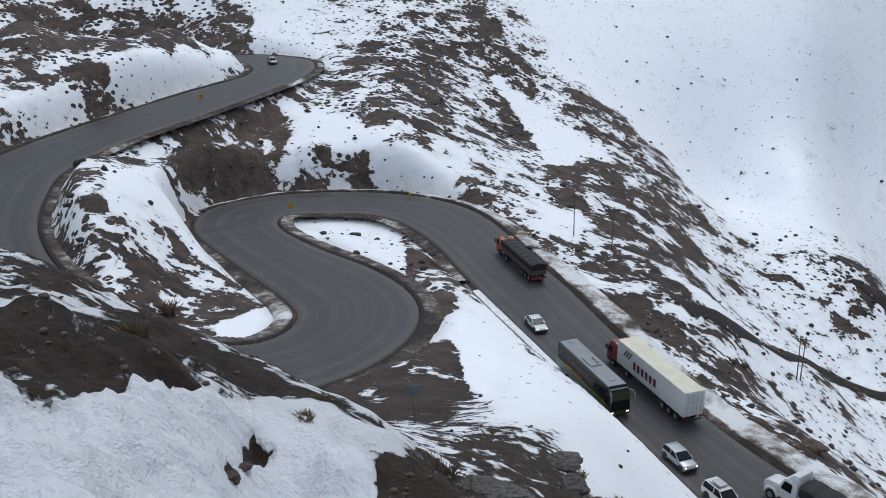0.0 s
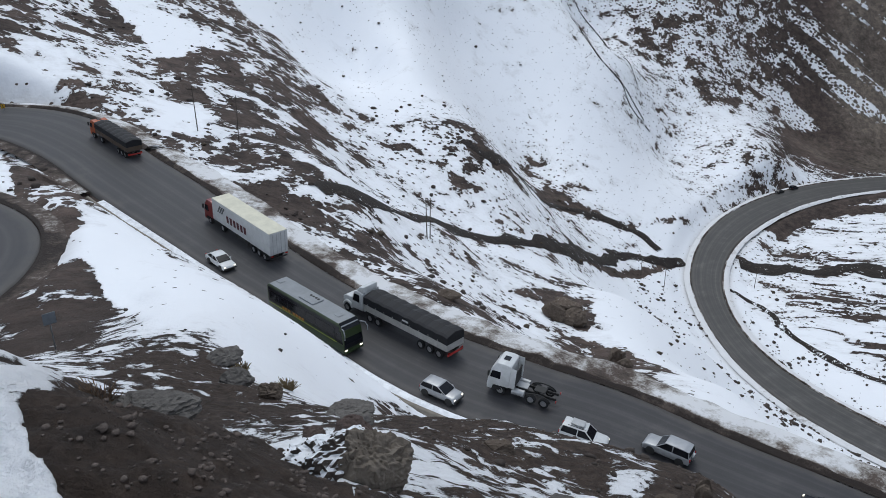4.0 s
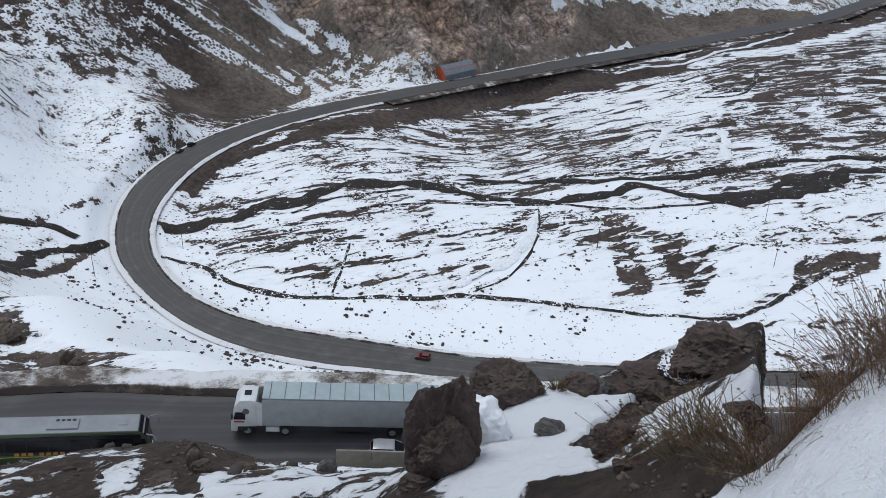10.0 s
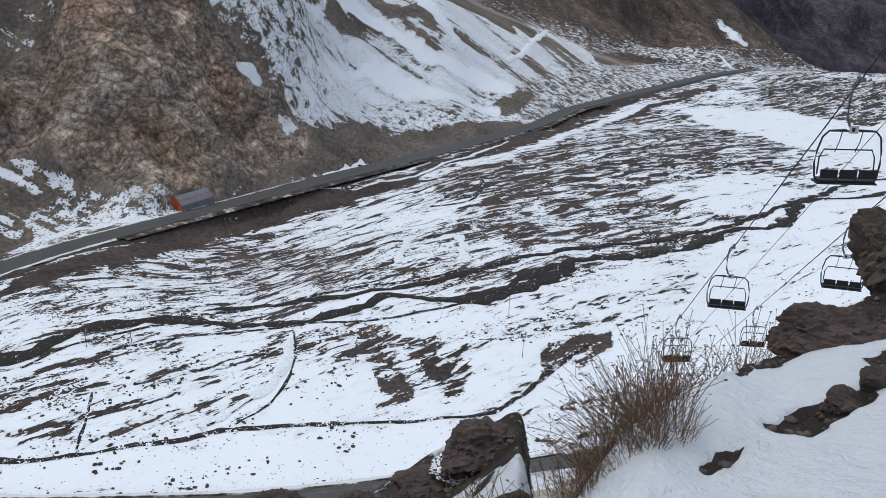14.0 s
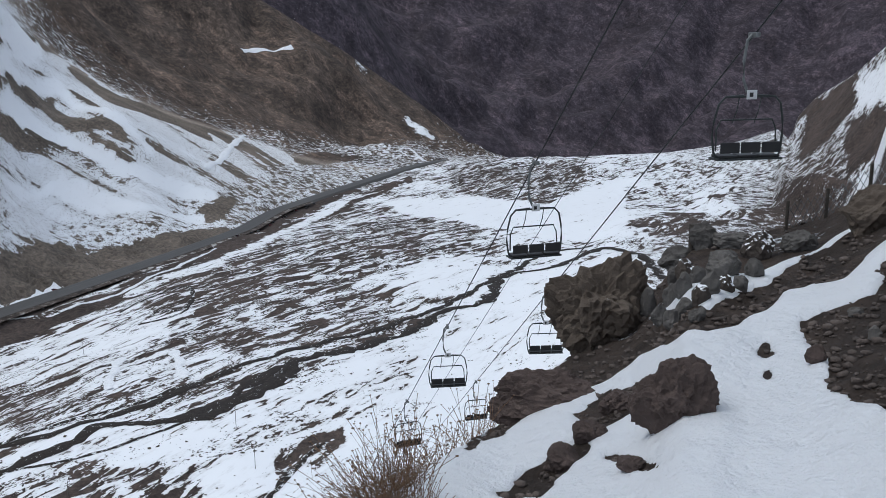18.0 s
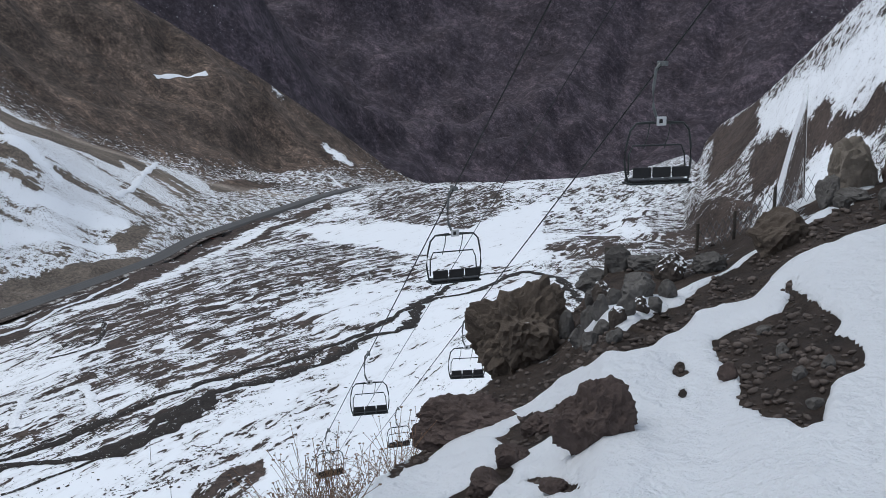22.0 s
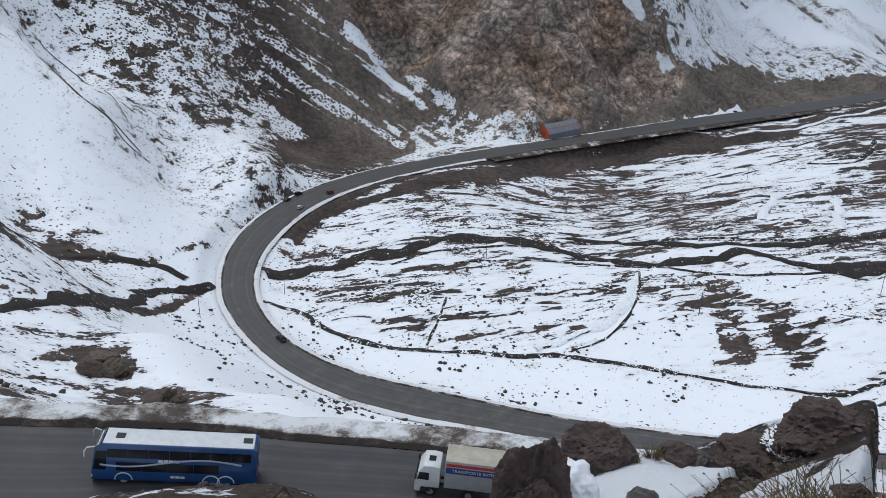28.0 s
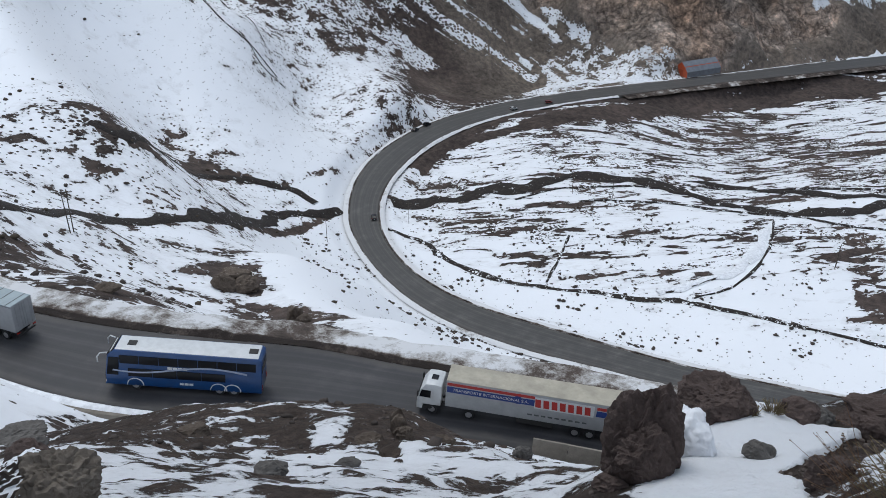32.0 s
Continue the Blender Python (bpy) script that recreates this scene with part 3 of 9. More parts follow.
patch_fan = (0.34, 0.008, 0.014, [(599, 281), (675, 245), (1346, 296), (1278, 203), (1051, 87), (1019, 59), (872, 67), (777, 110), (725, 174), (615, 196), (623, 220), (611, 252)])
patch_fan_brown_band = (0.75, 0.005, 0.012, [(687, 237), (840, 264), (942, 216), (900, 127), (870, 145), (879, 213), (827, 252)])
patch_fan_foot = (0.96, 0.005, 0.008, [(611, 198), (710, 170), (766, 109), (843, 54), (831, 48), (718, 102), (640, 150), (570, 183), (558, 197)])
patch_fan_end = (0.45, 0.006, 0.012, [(1051, 87), (1300, 50), (1352, -16), (1353, -130), (1358, -191), (1147, -74), (988, 12), (868, 50), (883, 65), (1019, 59)])
patch_gravel_lot = (0.9, 0.004, 0.006, [(1280, -15), (1426, -63), (1422, -136), (1343, -85), (1252, -23)])
patch_bank_dark = (0.9, 0.005, 0.008, [(883, 84), (929, 67), (968, 49), (892, 51), (864, 66)])
patch_far_speckle = (0.55, 0.006, 0.012, [(1211, -238), (1249, -321), (1188, -420), (979, -343), (867, -288), (899, -234), (1025, -213)])
patch_piste = (0.02, 0.006, 0.01, [(1024, -120), (981, -223), (888, -272), (975, -348), (1056, -437), (821, -333), (648, -260), (668, -220), (768, -181), (890, -128)])
patch_far_right_brown = (0.65, 0.005, 0.01, [(701, -283), (773, -354), (760, -388), (644, -331), (640, -287)])
patch_south_snow = (0.1, 0.008, 0.014, [(297, 72), (339, 17), (397, -33), (464, -100), (554, -173), (609, -250), (433, -152), (380, -109), (316, -49), (304, -5), (285.2, 33.9)])
patch_road_foot_mud = (0.48, 0.008, 0.014, [(573, 105), (638, 57), (785, -21), (881, -104), (765, -186), (638, -126), (583, -47), (532, 27), (507, 72)])
patch_white_slope = (0.06, 0.02, 0.03, [(22, 325), (186, 391), (142, 275), (83.3, 214.2), (72.6, 222.3), (71.0, 271.5), (54.1, 259.8), (36.3, 280.8)])
patch_slope_streaks = (0.5, 0.015, 0.03, [(28.6, 274.7), (44.7, 276.7), (56.5, 263.3), (68.2, 267.4), (63.3, 205.6), (50.6, 200.4), (39.0, 228.9)])
patch_rib_upper = (0.68, 0.008, 0.02, [(1, 309), (12, 311), (19.6, 283.1), (25.8, 272.6), (23.4, 214.7), (18.4, 213.7), (13.0, 241.7), (12.4, 269.4), (6.4, 287.4)])
patch_rib_lower = (0.66, 0.008, 0.02, [(22.7, 203.7), (35.7, 217.3), (46.1, 208.3), (53.2, 199.6), (59.2, 186.5), (41.6, 153.8), (32.7, 162.6), (24.8, 176.9)])
patch_rib_side = (0.62, 0.008, 0.02, [(-25.5, 264.1), (-9.0, 261.9), (0.5, 203.8), (-6.6, 200.1), (-19.0, 231.4)])
patch_gully_snow = (0.05, 0.008, 0.02, [(14.2, 265.4), (28.3, 254.9), (41.2, 224.1), (34.1, 216.2), (22.3, 204.3), (23.5, 229.9), (16.3, 244.9)])
patch_hair_snow = (0.06, 0.01, 0.02, [(-37.8, 199.7), (-25.0, 199.6), (-11.4, 181.4), (0.3, 176.6), (-9.1, 178.0), (-27.7, 177.6), (-18.6, 180.8), (-28.2, 184.2)])
patch_hair_rock = (0.74, 0.008, 0.018, [(-52.1, 173.5), (-44.0, 187.2), (-38.3, 181.1), (-35.9, 175.1), (-43.7, 167.0), (-47.5, 159.0), (-50.0, 153.5)])
patch_hair_rock_small = (0.68, 0.006, 0.015, [(-35.3, 177.7), (-27.7, 178.5), (-18.6, 181.0), (-22.7, 182.5), (-27.8, 179.9)])
patch_top_rock = (0.6, 0.01, 0.025, [(-132, 270), (-64.0, 293.1), (-57.8, 268.4), (-66.1, 213.0), (-82.7, 189.1), (-92.0, 183.8)])
patch_cut_bank = (0.68, 0.006, 0.014, [(-81.8, 181.9), (-76.8, 188.6), (-68.3, 192.3), (-73.1, 182.1)])
patch_top_island = (0.08, 0.008, 0.015, [(-71.7, 190.0), (-60.3, 215.4), (-54.6, 243.8), (-54.3, 216.5), (-66.7, 194.8)])
patch_roadside_mud = (0.58, 0.008, 0.02, [(4.8, 171.1), (20.3, 150.7), (28.7, 126.9), (37.3, 116.4), (38.9, 93.8), (37.4, 73.2), (34.2, 73.2), (29.6, 82.6), (26.6, 100.6), (20.5, 119.9), (12.3, 151.6)])
patch_island_snow = (0.12, 0.006, 0.012, [(-30.0, 151.3), (-11.6, 161.0), (-7.0, 133.5), (-6.4, 112.2), (-12.9, 120.4), (-21.3, 133.4)])
patch_island_bank = (0.68, 0.008, 0.018, [(-9.7, 155.7), (-3.8, 144.8), (0.0, 101.9), (-1.9, 90.6), (-3.6, 95.4), (-4.8, 109.0)])
patch_sign_bank = (0.74, 0.008, 0.018, [(-12.2, 74.5), (-3.7, 87.6), (-0.0, 78.9), (1.6, 69.8), (-0.8, 53.7), (-4.4, 54.6)])
patch_lower_snow = (0.04, 0.01, 0.02, [(-1.9, 91.9), (5.9, 95.4), (10.0, 71.7), (23.8, 72.5), (3.3, 47.9), (1.4, 71.4)])
patch_inner_brown = (0.52, 0.01, 0.025, [(-62.4, 136.0), (-49.3, 121.9), (-31.8, 117.6), (-20.7, 100.5), (-25.8, 93.4), (-32.9, 96.0), (-39.0, 95.6), (-50.1, 106.7)])
patch_inner_snow = (0.05, 0.008, 0.015, [(-25.9, 92.5), (-21.2, 103.2), (-18.2, 91.5), (-21.2, 84.6), (-24.5, 88.3)])
patch_inner_snow_top = (0.1, 0.008, 0.018, [(-51.0, 125.4), (-52.5, 147.1), (-47.8, 154.3), (-23.9, 109.8), (-26.9, 109.7), (-38.9, 117.0), (-43.9, 110.9)])
patch_lump_dark = (0.9, 0.006, 0.014, [(76.2, 132.4), (85.9, 134.9), (85.4, 126.8), (81.1, 117.1), (77.5, 121.7), (75.4, 126.3)])
patch_lump_dark_low = (0.9, 0.006, 0.012, [(76.6, 106.5), (78.8, 105.2), (66.9, 83.9), (48.2, 59.4), (69.8, 93.3)])
patch_slope_snow = (0.05, 0.01, 0.02, [(128.8, 184.7), (185.7, 211.5), (166.4, 182.7), (158.6, 149.5), (163.7, 101.9), (74.1, 59.4), (80.7, 101.7), (86.4, 121.5)])
patch_slope_scree = (0.5, 0.015, 0.03, [(280, 393), (319, 381), (337, 352), (356, 330), (328, 318), (284, 325), (284, 358)])
patch_clump_column = (0.58, 0.005, 0.01, [(290, 79), (291, 70), (251.5, 47.1), (240.8, 47.2), (248.1, 55.7), (265.9, 65.5)])
patch_clump_rows = (0.45, 0.006, 0.012, [(288.0, 60.3), (295.5, 47.1), (278.2, 44.8), (278.4, 32.0), (253.3, 30.9), (251.1, 35.0), (275.2, 53.2)])
patch_clump_ring = (0.6, 0.006, 0.012, [(291.3, 8.1), (307, -2), (312, -16), (300, -19), (282.5, -6.1), (279.8, 5.4)])
patch_white_field = (0.04, 0.008, 0.012, [(252.4, 94.3), (263.3, 84.7), (247.9, 66.1), (234.8, 56.9), (219.8, 86.8)])
patch_white_field_far = (0.2, 0.01, 0.015, [(342, 41), (371, 2), (438, -62), (332, -52), (318, -20), (305, 11), (295.8, 34.7)])
patch_white_strip = (0.05, 0.008, 0.012, [(184.2, 181.4), (191.8, 145.6), (202.2, 102.9), (230.2, 26.4), (198.6, 27.7), (180.4, 92.3), (177.7, 154.5)])
patch_fan_top_snow = (0.06, 0.004, 0.008, [(669, 260), (822, 275), (963, 265), (1106, 267), (1279, 305), (1056, 282), (859, 279), (676, 260)])
patch_fan_dark_a = (0.85, 0.004, 0.008, [(670, 243), (832, 251), (843, 238), (880, 204), (889, 203), (874, 238), (863, 251), (676, 242)])
patch_fan_dark_b = (0.85, 0.004, 0.008, [(856, 260), (964, 238), (940, 195), (928, 145), (939, 144), (966, 193), (1037, 248), (864, 260)])
patch_fan_dark_c = (0.8, 0.004, 0.008, [(1252, 268), (1068, 184), (1176, 135), (1167, 84), (1206, 84), (1334, 146), (1261, 210), (1296, 274)])
patch_fan_snow_a = (0.05, 0.004, 0.008, [(708, 240), (882, 247), (906, 211), (879, 155), (904, 106), (933, 72), (948, 72), (932, 104), (899, 152), (939, 211), (913, 248), (732, 246)])
patch_fan_snow_b = (0.05, 0.004, 0.008, [(897, 260), (1071, 244), (966, 175), (949, 132), (958, 131), (995, 175), (1093, 245), (910, 262)])
patch_fan_snow_c = (0.05, 0.004, 0.008, [(618, 246), (630, 229), (662, 215), (713, 202), (725, 204), (678, 216), (637, 228), (620, 246)])
patch_fan_snow_d = (0.08, 0.004, 0.008, [(690, 221), (831, 203), (810, 144), (857, 78), (878, 78), (838, 143), (858, 202), (704, 223)])
patch_fan_snow_e = (0.05, 0.004, 0.008, [(594, 236), (596, 229), (600, 222), (604, 222), (603, 228), (598, 236)])
patch_fan_snow_f = (0.1, 0.004, 0.008, [(649, 216), (650, 209), (646, 201), (652, 200), (667, 208), (656, 215)])
patch_fan_road = (0.95, 0.004, 0.008, [(651, 254), (826, 271), (1024, 271), (1028, 271), (829, 271), (651, 254)])
patch_scree_line = (0.05, 0.004, 0.008, [(427, 383), (420, 366), (414, 340), (414, 299), (415, 299), (416, 340), (421, 365), (427, 383)])
patch_scree_lane = (0.97, 0.004, 0.008, [(428, 374), (415, 349), (413, 325), (418, 307), (420, 306), (419, 325), (420, 348), (430, 373)])
patch_scree_snow = (0.04, 0.004, 0.008, [(426, 366), (426, 351), (435, 335), (436, 334), (431, 350), (429, 365)])
patch_scree_snow_low = (0.08, 0.004, 0.008, [(432, 333), (442, 306), (448, 263), (450, 264), (448, 307), (435, 334)])
patch_scree_dark_foot = (0.96, 0.004, 0.008, [(304, 292), (333, 294), (358, 283), (390, 287), (401, 295), (387, 304), (360, 317), (324, 311)])
patch_gully_dark = (0.8, 0.004, 0.008, [(93.8, 201.2), (99.6, 191.4), (133.9, 222.7), (158.5, 235.7), (161.2, 238.5), (153.9, 251.9), (106.1, 199.9), (95.8, 203.5)])
patch_gully_dark_b = (0.75, 0.004, 0.008, [(56.3, 150.3), (73.4, 151.2), (108.4, 170.6), (191.9, 219.1), (194.4, 222.0), (113.6, 178.6), (80.1, 163.4), (59.8, 158.4)])
patch_gully_dark_c = (0.7, 0.004, 0.008, [(156.5, 235.9), (168.6, 228.9), (209, 240), (210, 241), (172.0, 233.5), (158.3, 238.0)])
patch_field_track_snow = (0.0, 0.004, 0.008, [(288, 101), (263.9, 94.4), (240.1, 93.6), (217.3, 102.7), (215.6, 101.5), (235.6, 90.1), (262.2, 90.8), (288, 100)])
patch_hill_ridge_snow = (0.1, 0.004, 0.008, [(2052, -180), (2076, -228), (2068, -271), (2067, -273), (2070, -233), (2053, -183)])
patch_hill_streak = (0.1, 0.004, 0.008, [(1895, -274), (1846, -290), (1834, -314), (1844, -317), (1859, -296), (1901, -276)])
patch_fan_head = (0.1, 0.008, 0.015, [(674, 260), (943, 282), (1348, 304), (818, 272), (653, 255)])
patch_fan_left = (0.4, 0.008, 0.02, [(649, 254), (728, 247), (832, 238), (664, 209), (629, 223), (613, 245)])
patch_spur_snow = (0.12, 0.006, 0.012, [(928, -650), (723, -585), (572, -536), (521, -493), (673, -537), (865, -601)])
patch_spur_rock = (0.97, 0.006, 0.012, [(1088, -688), (958, -663), (859, -609), (858, -588), (881, -565)])
patch_spur_rock_low = (0.92, 0.006, 0.014, [(846, -585), (668, -533), (508, -481), (490, -466), (609, -499), (716, -508)])
patch_spur_snow_low = (0.1, 0.006, 0.012, [(706, -501), (594, -493), (515, -469), (565, -475), (404, -301)])
patch_right_slope = (0.26, 0.015, 0.03, [(51.6, 177.9), (75.7, 190.4), (114.4, 188.7), (56.0, 86.0), (56.6, 124.7), (45.6, 137.8)])
PATCHES = [patch_dark_bank, patch_speckled_bank, patch_mound, patch_mound_low, patch_mound_hole, patch_mound_pit, patch_earth_slope, patch_snow_by_rock, patch_near_snow, patch_brow_snow, patch_dark_band, patch_dark_patch, patch_dark_by_boulder, patch_dark_spot, patch_dark_foot, patch_dimple, patch_dimple_low, patch_dark_streak, patch_snow_slope, patch_dark_rib, patch_twig_ground, patch_rubble_bank, patch_rubble_end, patch_cliff, patch_cliff_snow, patch_cliff_gully_snow, patch_cliff_foot_patch, patch_scree, patch_scree_foot, patch_scree_edge_snow, patch_road_edge_snow, patch_brown_foot, patch_embankment, patch_road_shoulder, patch_berm_snow, patch_fan, patch_fan_brown_band, patch_fan_foot, patch_fan_end, patch_gravel_lot, patch_bank_dark, patch_far_speckle, patch_piste, patch_far_right_brown, patch_south_snow, patch_road_foot_mud, patch_white_slope, patch_slope_streaks, patch_rib_upper, patch_rib_lower, patch_rib_side, patch_gully_snow, patch_hair_snow, patch_hair_rock, patch_hair_rock_small, patch_top_rock, patch_cut_bank, patch_top_island, patch_roadside_mud, patch_island_snow, patch_island_bank, patch_sign_bank, patch_lower_snow, patch_inner_brown, patch_inner_snow, patch_inner_snow_top, patch_lump_dark, patch_lump_dark_low, patch_slope_snow, patch_slope_scree, patch_clump_column, patch_clump_rows, patch_clump_ring, patch_white_field, patch_white_field_far, patch_white_strip, patch_fan_top_snow, patch_fan_dark_a, patch_fan_dark_b, patch_fan_dark_c, patch_fan_snow_a, patch_fan_snow_b, patch_fan_snow_c, patch_fan_snow_d, patch_fan_snow_e, patch_fan_snow_f, patch_fan_road, patch_scree_line, patch_scree_lane, patch_scree_snow, patch_scree_snow_low, patch_scree_dark_foot, patch_gully_dark, patch_gully_dark_b, patch_gully_dark_c, patch_field_track_snow, patch_hill_ridge_snow, patch_hill_streak, patch_fan_head, patch_fan_left, patch_spur_snow, patch_spur_rock, patch_spur_rock_low, patch_spur_snow_low, patch_right_slope]
COVER = cover_a + cover_b + cover_c + cover_d + cover_e + cover_f + cover_g + cover_h + cover_i + cover_j + cover_k + cover_l + cover_m + cover_n
CHANNELS = {
    "stream_upper_branch": (3.4, [(97.3, 202.4), (103.6, 198.3), (124.4, 215.9), (151.9, 236.4), (163.6, 232.7), (163.1, 235.7), (176.5, 230.3), (181.5, 220.4)]),
    "stream_upper": (4.2, [(37.5, 134.4), (47.8, 139.0), (60.3, 151.5), (75.8, 163.5), (89.6, 162.3), (114.4, 176.9), (159.3, 212.6), (153.5, 210.4), (176.6, 217.1), (192.4, 217.2)]),
    "stream": (7.5, [(209.9, 212.1), (222.9, 203.7), (244.8, 195.2), (261.2, 185.9), (279.8, 176.9), (292.5, 160.6), (298.1, 137.8), (298.5, 113.4), (306.9, 92.9), (326.5, 75.4), (330.8, 53.5), (337.6, 32.5), (354.0, 16.9), (382.3, 3.6), (338.5, 36.9), (351.1, 16.9), (376.2, 6.0), (399.4, -11.5), (414.1, -38.7), (440.4, -64.7), (466.9, -84.6), (484.5, -114.7), (539.0, -139.9), (553.8, -178.7), (600.3, -238.0), (485.6, -229.7)]),
    "side_channel": (5.0, [(318.0, 143.2), (327.2, 112.3), (335.9, 82.9), (360.9, 50.6), (387.5, 27.8), (419.0, -11.5), (446.0, -49.3), (530.3, -129.4), (612.2, -188.6), (621.0, -227.6)]),
    "farm_track": (2.4, [(192.0, 197.5), (195.0, 185.2), (192.0, 171.3), (191.0, 155.4), (194.2, 136.9), (206.2, 114.1), (217.5, 90.7), (224.4, 65.6), (231.4, 44.6), (239.0, 25.7), (251.8, 14.0), (267.7, 7.3), (287.8, -1.6), (300.6, -9.8)]),
    "ditch": (1.0, [(231.3, 147.5), (218.2, 142.1), (198.7, 133.7)]),
    "loop_track": (2.0, [(576.1, 63.4), (536.4, 56.1), (508.3, 61.8), (514.5, 77.3)]),
    "slope_trail_b": (0.7, [(235.4, 380.9), (216.8, 322.5), (223.2, 305.1), (230.0, 298.9)]),
    "slope_trail_c": (0.5, [(249.7, 391.5), (256.3, 371.0), (236.0, 314.2)]),
    "field_edge": (0.9, [(291.5, 100.4), (263.8, 91.2), (236.5, 89.0), (218.4, 95.5)]),
    "field_edge_b": (0.8, [(264.8, 94.7), (239.1, 94.3), (216.9, 103.3)]),
    "terrace": (1.6, [(257.6, 161.5), (285.1, 133.3), (297.8, 100.7), (305.3, 71.0), (329.1, 39.7)]),
    "terrace_b": (2.2, [(311.3, 140.1), (334.8, 103.1), (353.6, 67.9), (388.4, 25.5)]),
    "terrace_c": (1.2, [(244.2, 181.3), (270.5, 169.1), (302.7, 141.3)]),
    "ring_track": (1.6, [(531.9, 100.0), (576.6, 67.5), (533.8, 58.3), (499.3, 62.0), (493.6, 84.0)]),
    "slope_trail": (0.6, [(244.9, 380.3), (218.9, 328.5), (217.0, 313.0), (222.1, 305.6), (221.9, 298.3), (231.6, 296.6)]),
}
SNOW_LINES = {
    "hill_snow_a": (14.0, [(1862.6, 67.4), (1893.6, 28.3), (1924.1, -34.7)]),
    "hill_snow_d": (5.0, [(1569.1, -200.3), (1498.2, -216.5), (1407.2, -228.2)]),
    "cliff_foot_snow": (6.0, [(404.9, 276.0), (420.4, 262.9), (431.8, 239.8), (449.3, 223.7)]),
    "cliff_foot_snow_b": (6.0, [(492.3, 204.1), (528.4, 189.7), (578.7, 170.4), (626.9, 154.8)]),
    "fan_track": (7.0, [(1015.3, 84.4), (1128.3, 68.8), (1357.8, 51.5)]),
    "bank_snow": (3.0, [(557.6, 140.3), (609.3, 103.0), (731.7, 56.3)]),
    "pad_snow": (4.0, [(378.9, 78.5), (407.6, 82.4), (431.9, 83.3)]),
    "pad_snow_b": (4.0, [(382.6, 46.3), (404.3, 51.9), (430.6, 58.3)]),
    "valley_track_snow": (3.5, [(216.0, 105.5), (230.2, 98.2), (246.0, 94.7), (264.2, 95.6), (284.9, 100.1)]),
}
rocks_a = [
    ("dark", 4.42, 2.09, 0.49, 0.74), ("dark", 4.26, 2.06, 0.37, 0.45), ("dark", 5.84, 2.19, 0.65, 0.42), ("dark", 4.50, 2.14, 0.21, 0.19),
    ("dark", 4.94, 2.29, 0.21, 0.18), ("dark", 4.10, 2.17, 0.20, 0.12), ("dark", 5.31, 2.39, 0.19, 0.16), ("dark", 4.78, 2.42, 0.20, 0.21),
    ("dark", 4.25, 2.21, 0.19, 0.17), ("dark", 5.64, 2.42, 0.17, 0.20), ("dark", 7.23, 0.69, 0.83, 0.39), ("capped", 7.23, 0.94, 0.51, 0.23),
    ("dark", 6.71, 1.16, 0.32, 0.18), ("dark", 4.31, 0.92, 0.24, 0.19), ("dark", 6.40, 1.71, 0.34, 0.19), ("dark", 3.36, 0.64, 0.13, 0.09),
    ("grey", 5.04, 1.54, 0.22, 0.13), ("dark", 4.78, 2.08, 0.13, 0.11), ("dark", 5.29, 2.51, 0.19, 0.17), ("grey", 4.52, 2.04, 0.13, 0.12),
    ("grey", 6.76, 1.70, 0.33, 0.18), ("dark", 7.10, 1.20, 0.84, 0.18), ("dark", 4.14, 0.20, 0.19, 0.14), ("grey", 4.19, 0.16, 0.22, 0.11),
]
rocks_b = [
    ("brown", 6.99, -2.64, 0.79, 0.75), ("slab", 5.15, -1.57, 0.66, 0.28), ("dark", 3.47, -1.67, 0.33, 0.29), ("dark", 4.42, -1.79, 0.18, 0.12),
    ("dark", 4.0, -1.48, 0.16, 0.1), ("dark", 3.77, -1.26, 0.18, 0.12), ("dark", 3.3, -1.42, 0.12, 0.06), ("earthy", 6.41, -4.77, 0.46, 0.33),
    ("tan", 7.6, -6.52, 0.51, 0.49), ("dark", 7.42, -6.98, 0.39, 0.35), ("grey", 7.25, -5.97, 0.24, 0.28), ("grey", 7.06, -6.08, 0.3, 0.15),
    ("capped", 1.49, 5.33, 0.68, 0.43), ("slabgrey", 1.72, 5.21, 0.55, 0.53), ("grey", 4.6, 14.89, 0.74, 0.37),
]
rocks_b2 = [
    ("grey", 6.29, -5.87, 0.25, 0.27), ("grey", 7.13, -6.64, 0.22, 0.32), ("grey", 5.46, -5.27, 0.16, 0.21), ("grey", 6.78, -5.73, 0.16, 0.12),
    ("dark", 3.78, -2.58, 0.1, 0.09), ("grey", 3.37, -2.84, 0.06, 0.06), ("grey", 3.04, -2.52, 0.08, 0.05), ("grey", 3.87, -2.96, 0.07, 0.07),
    ("grey", 3.39, -2.7, 0.07, 0.06), ("grey", 4.36, -3.2, 0.08, 0.06),
]
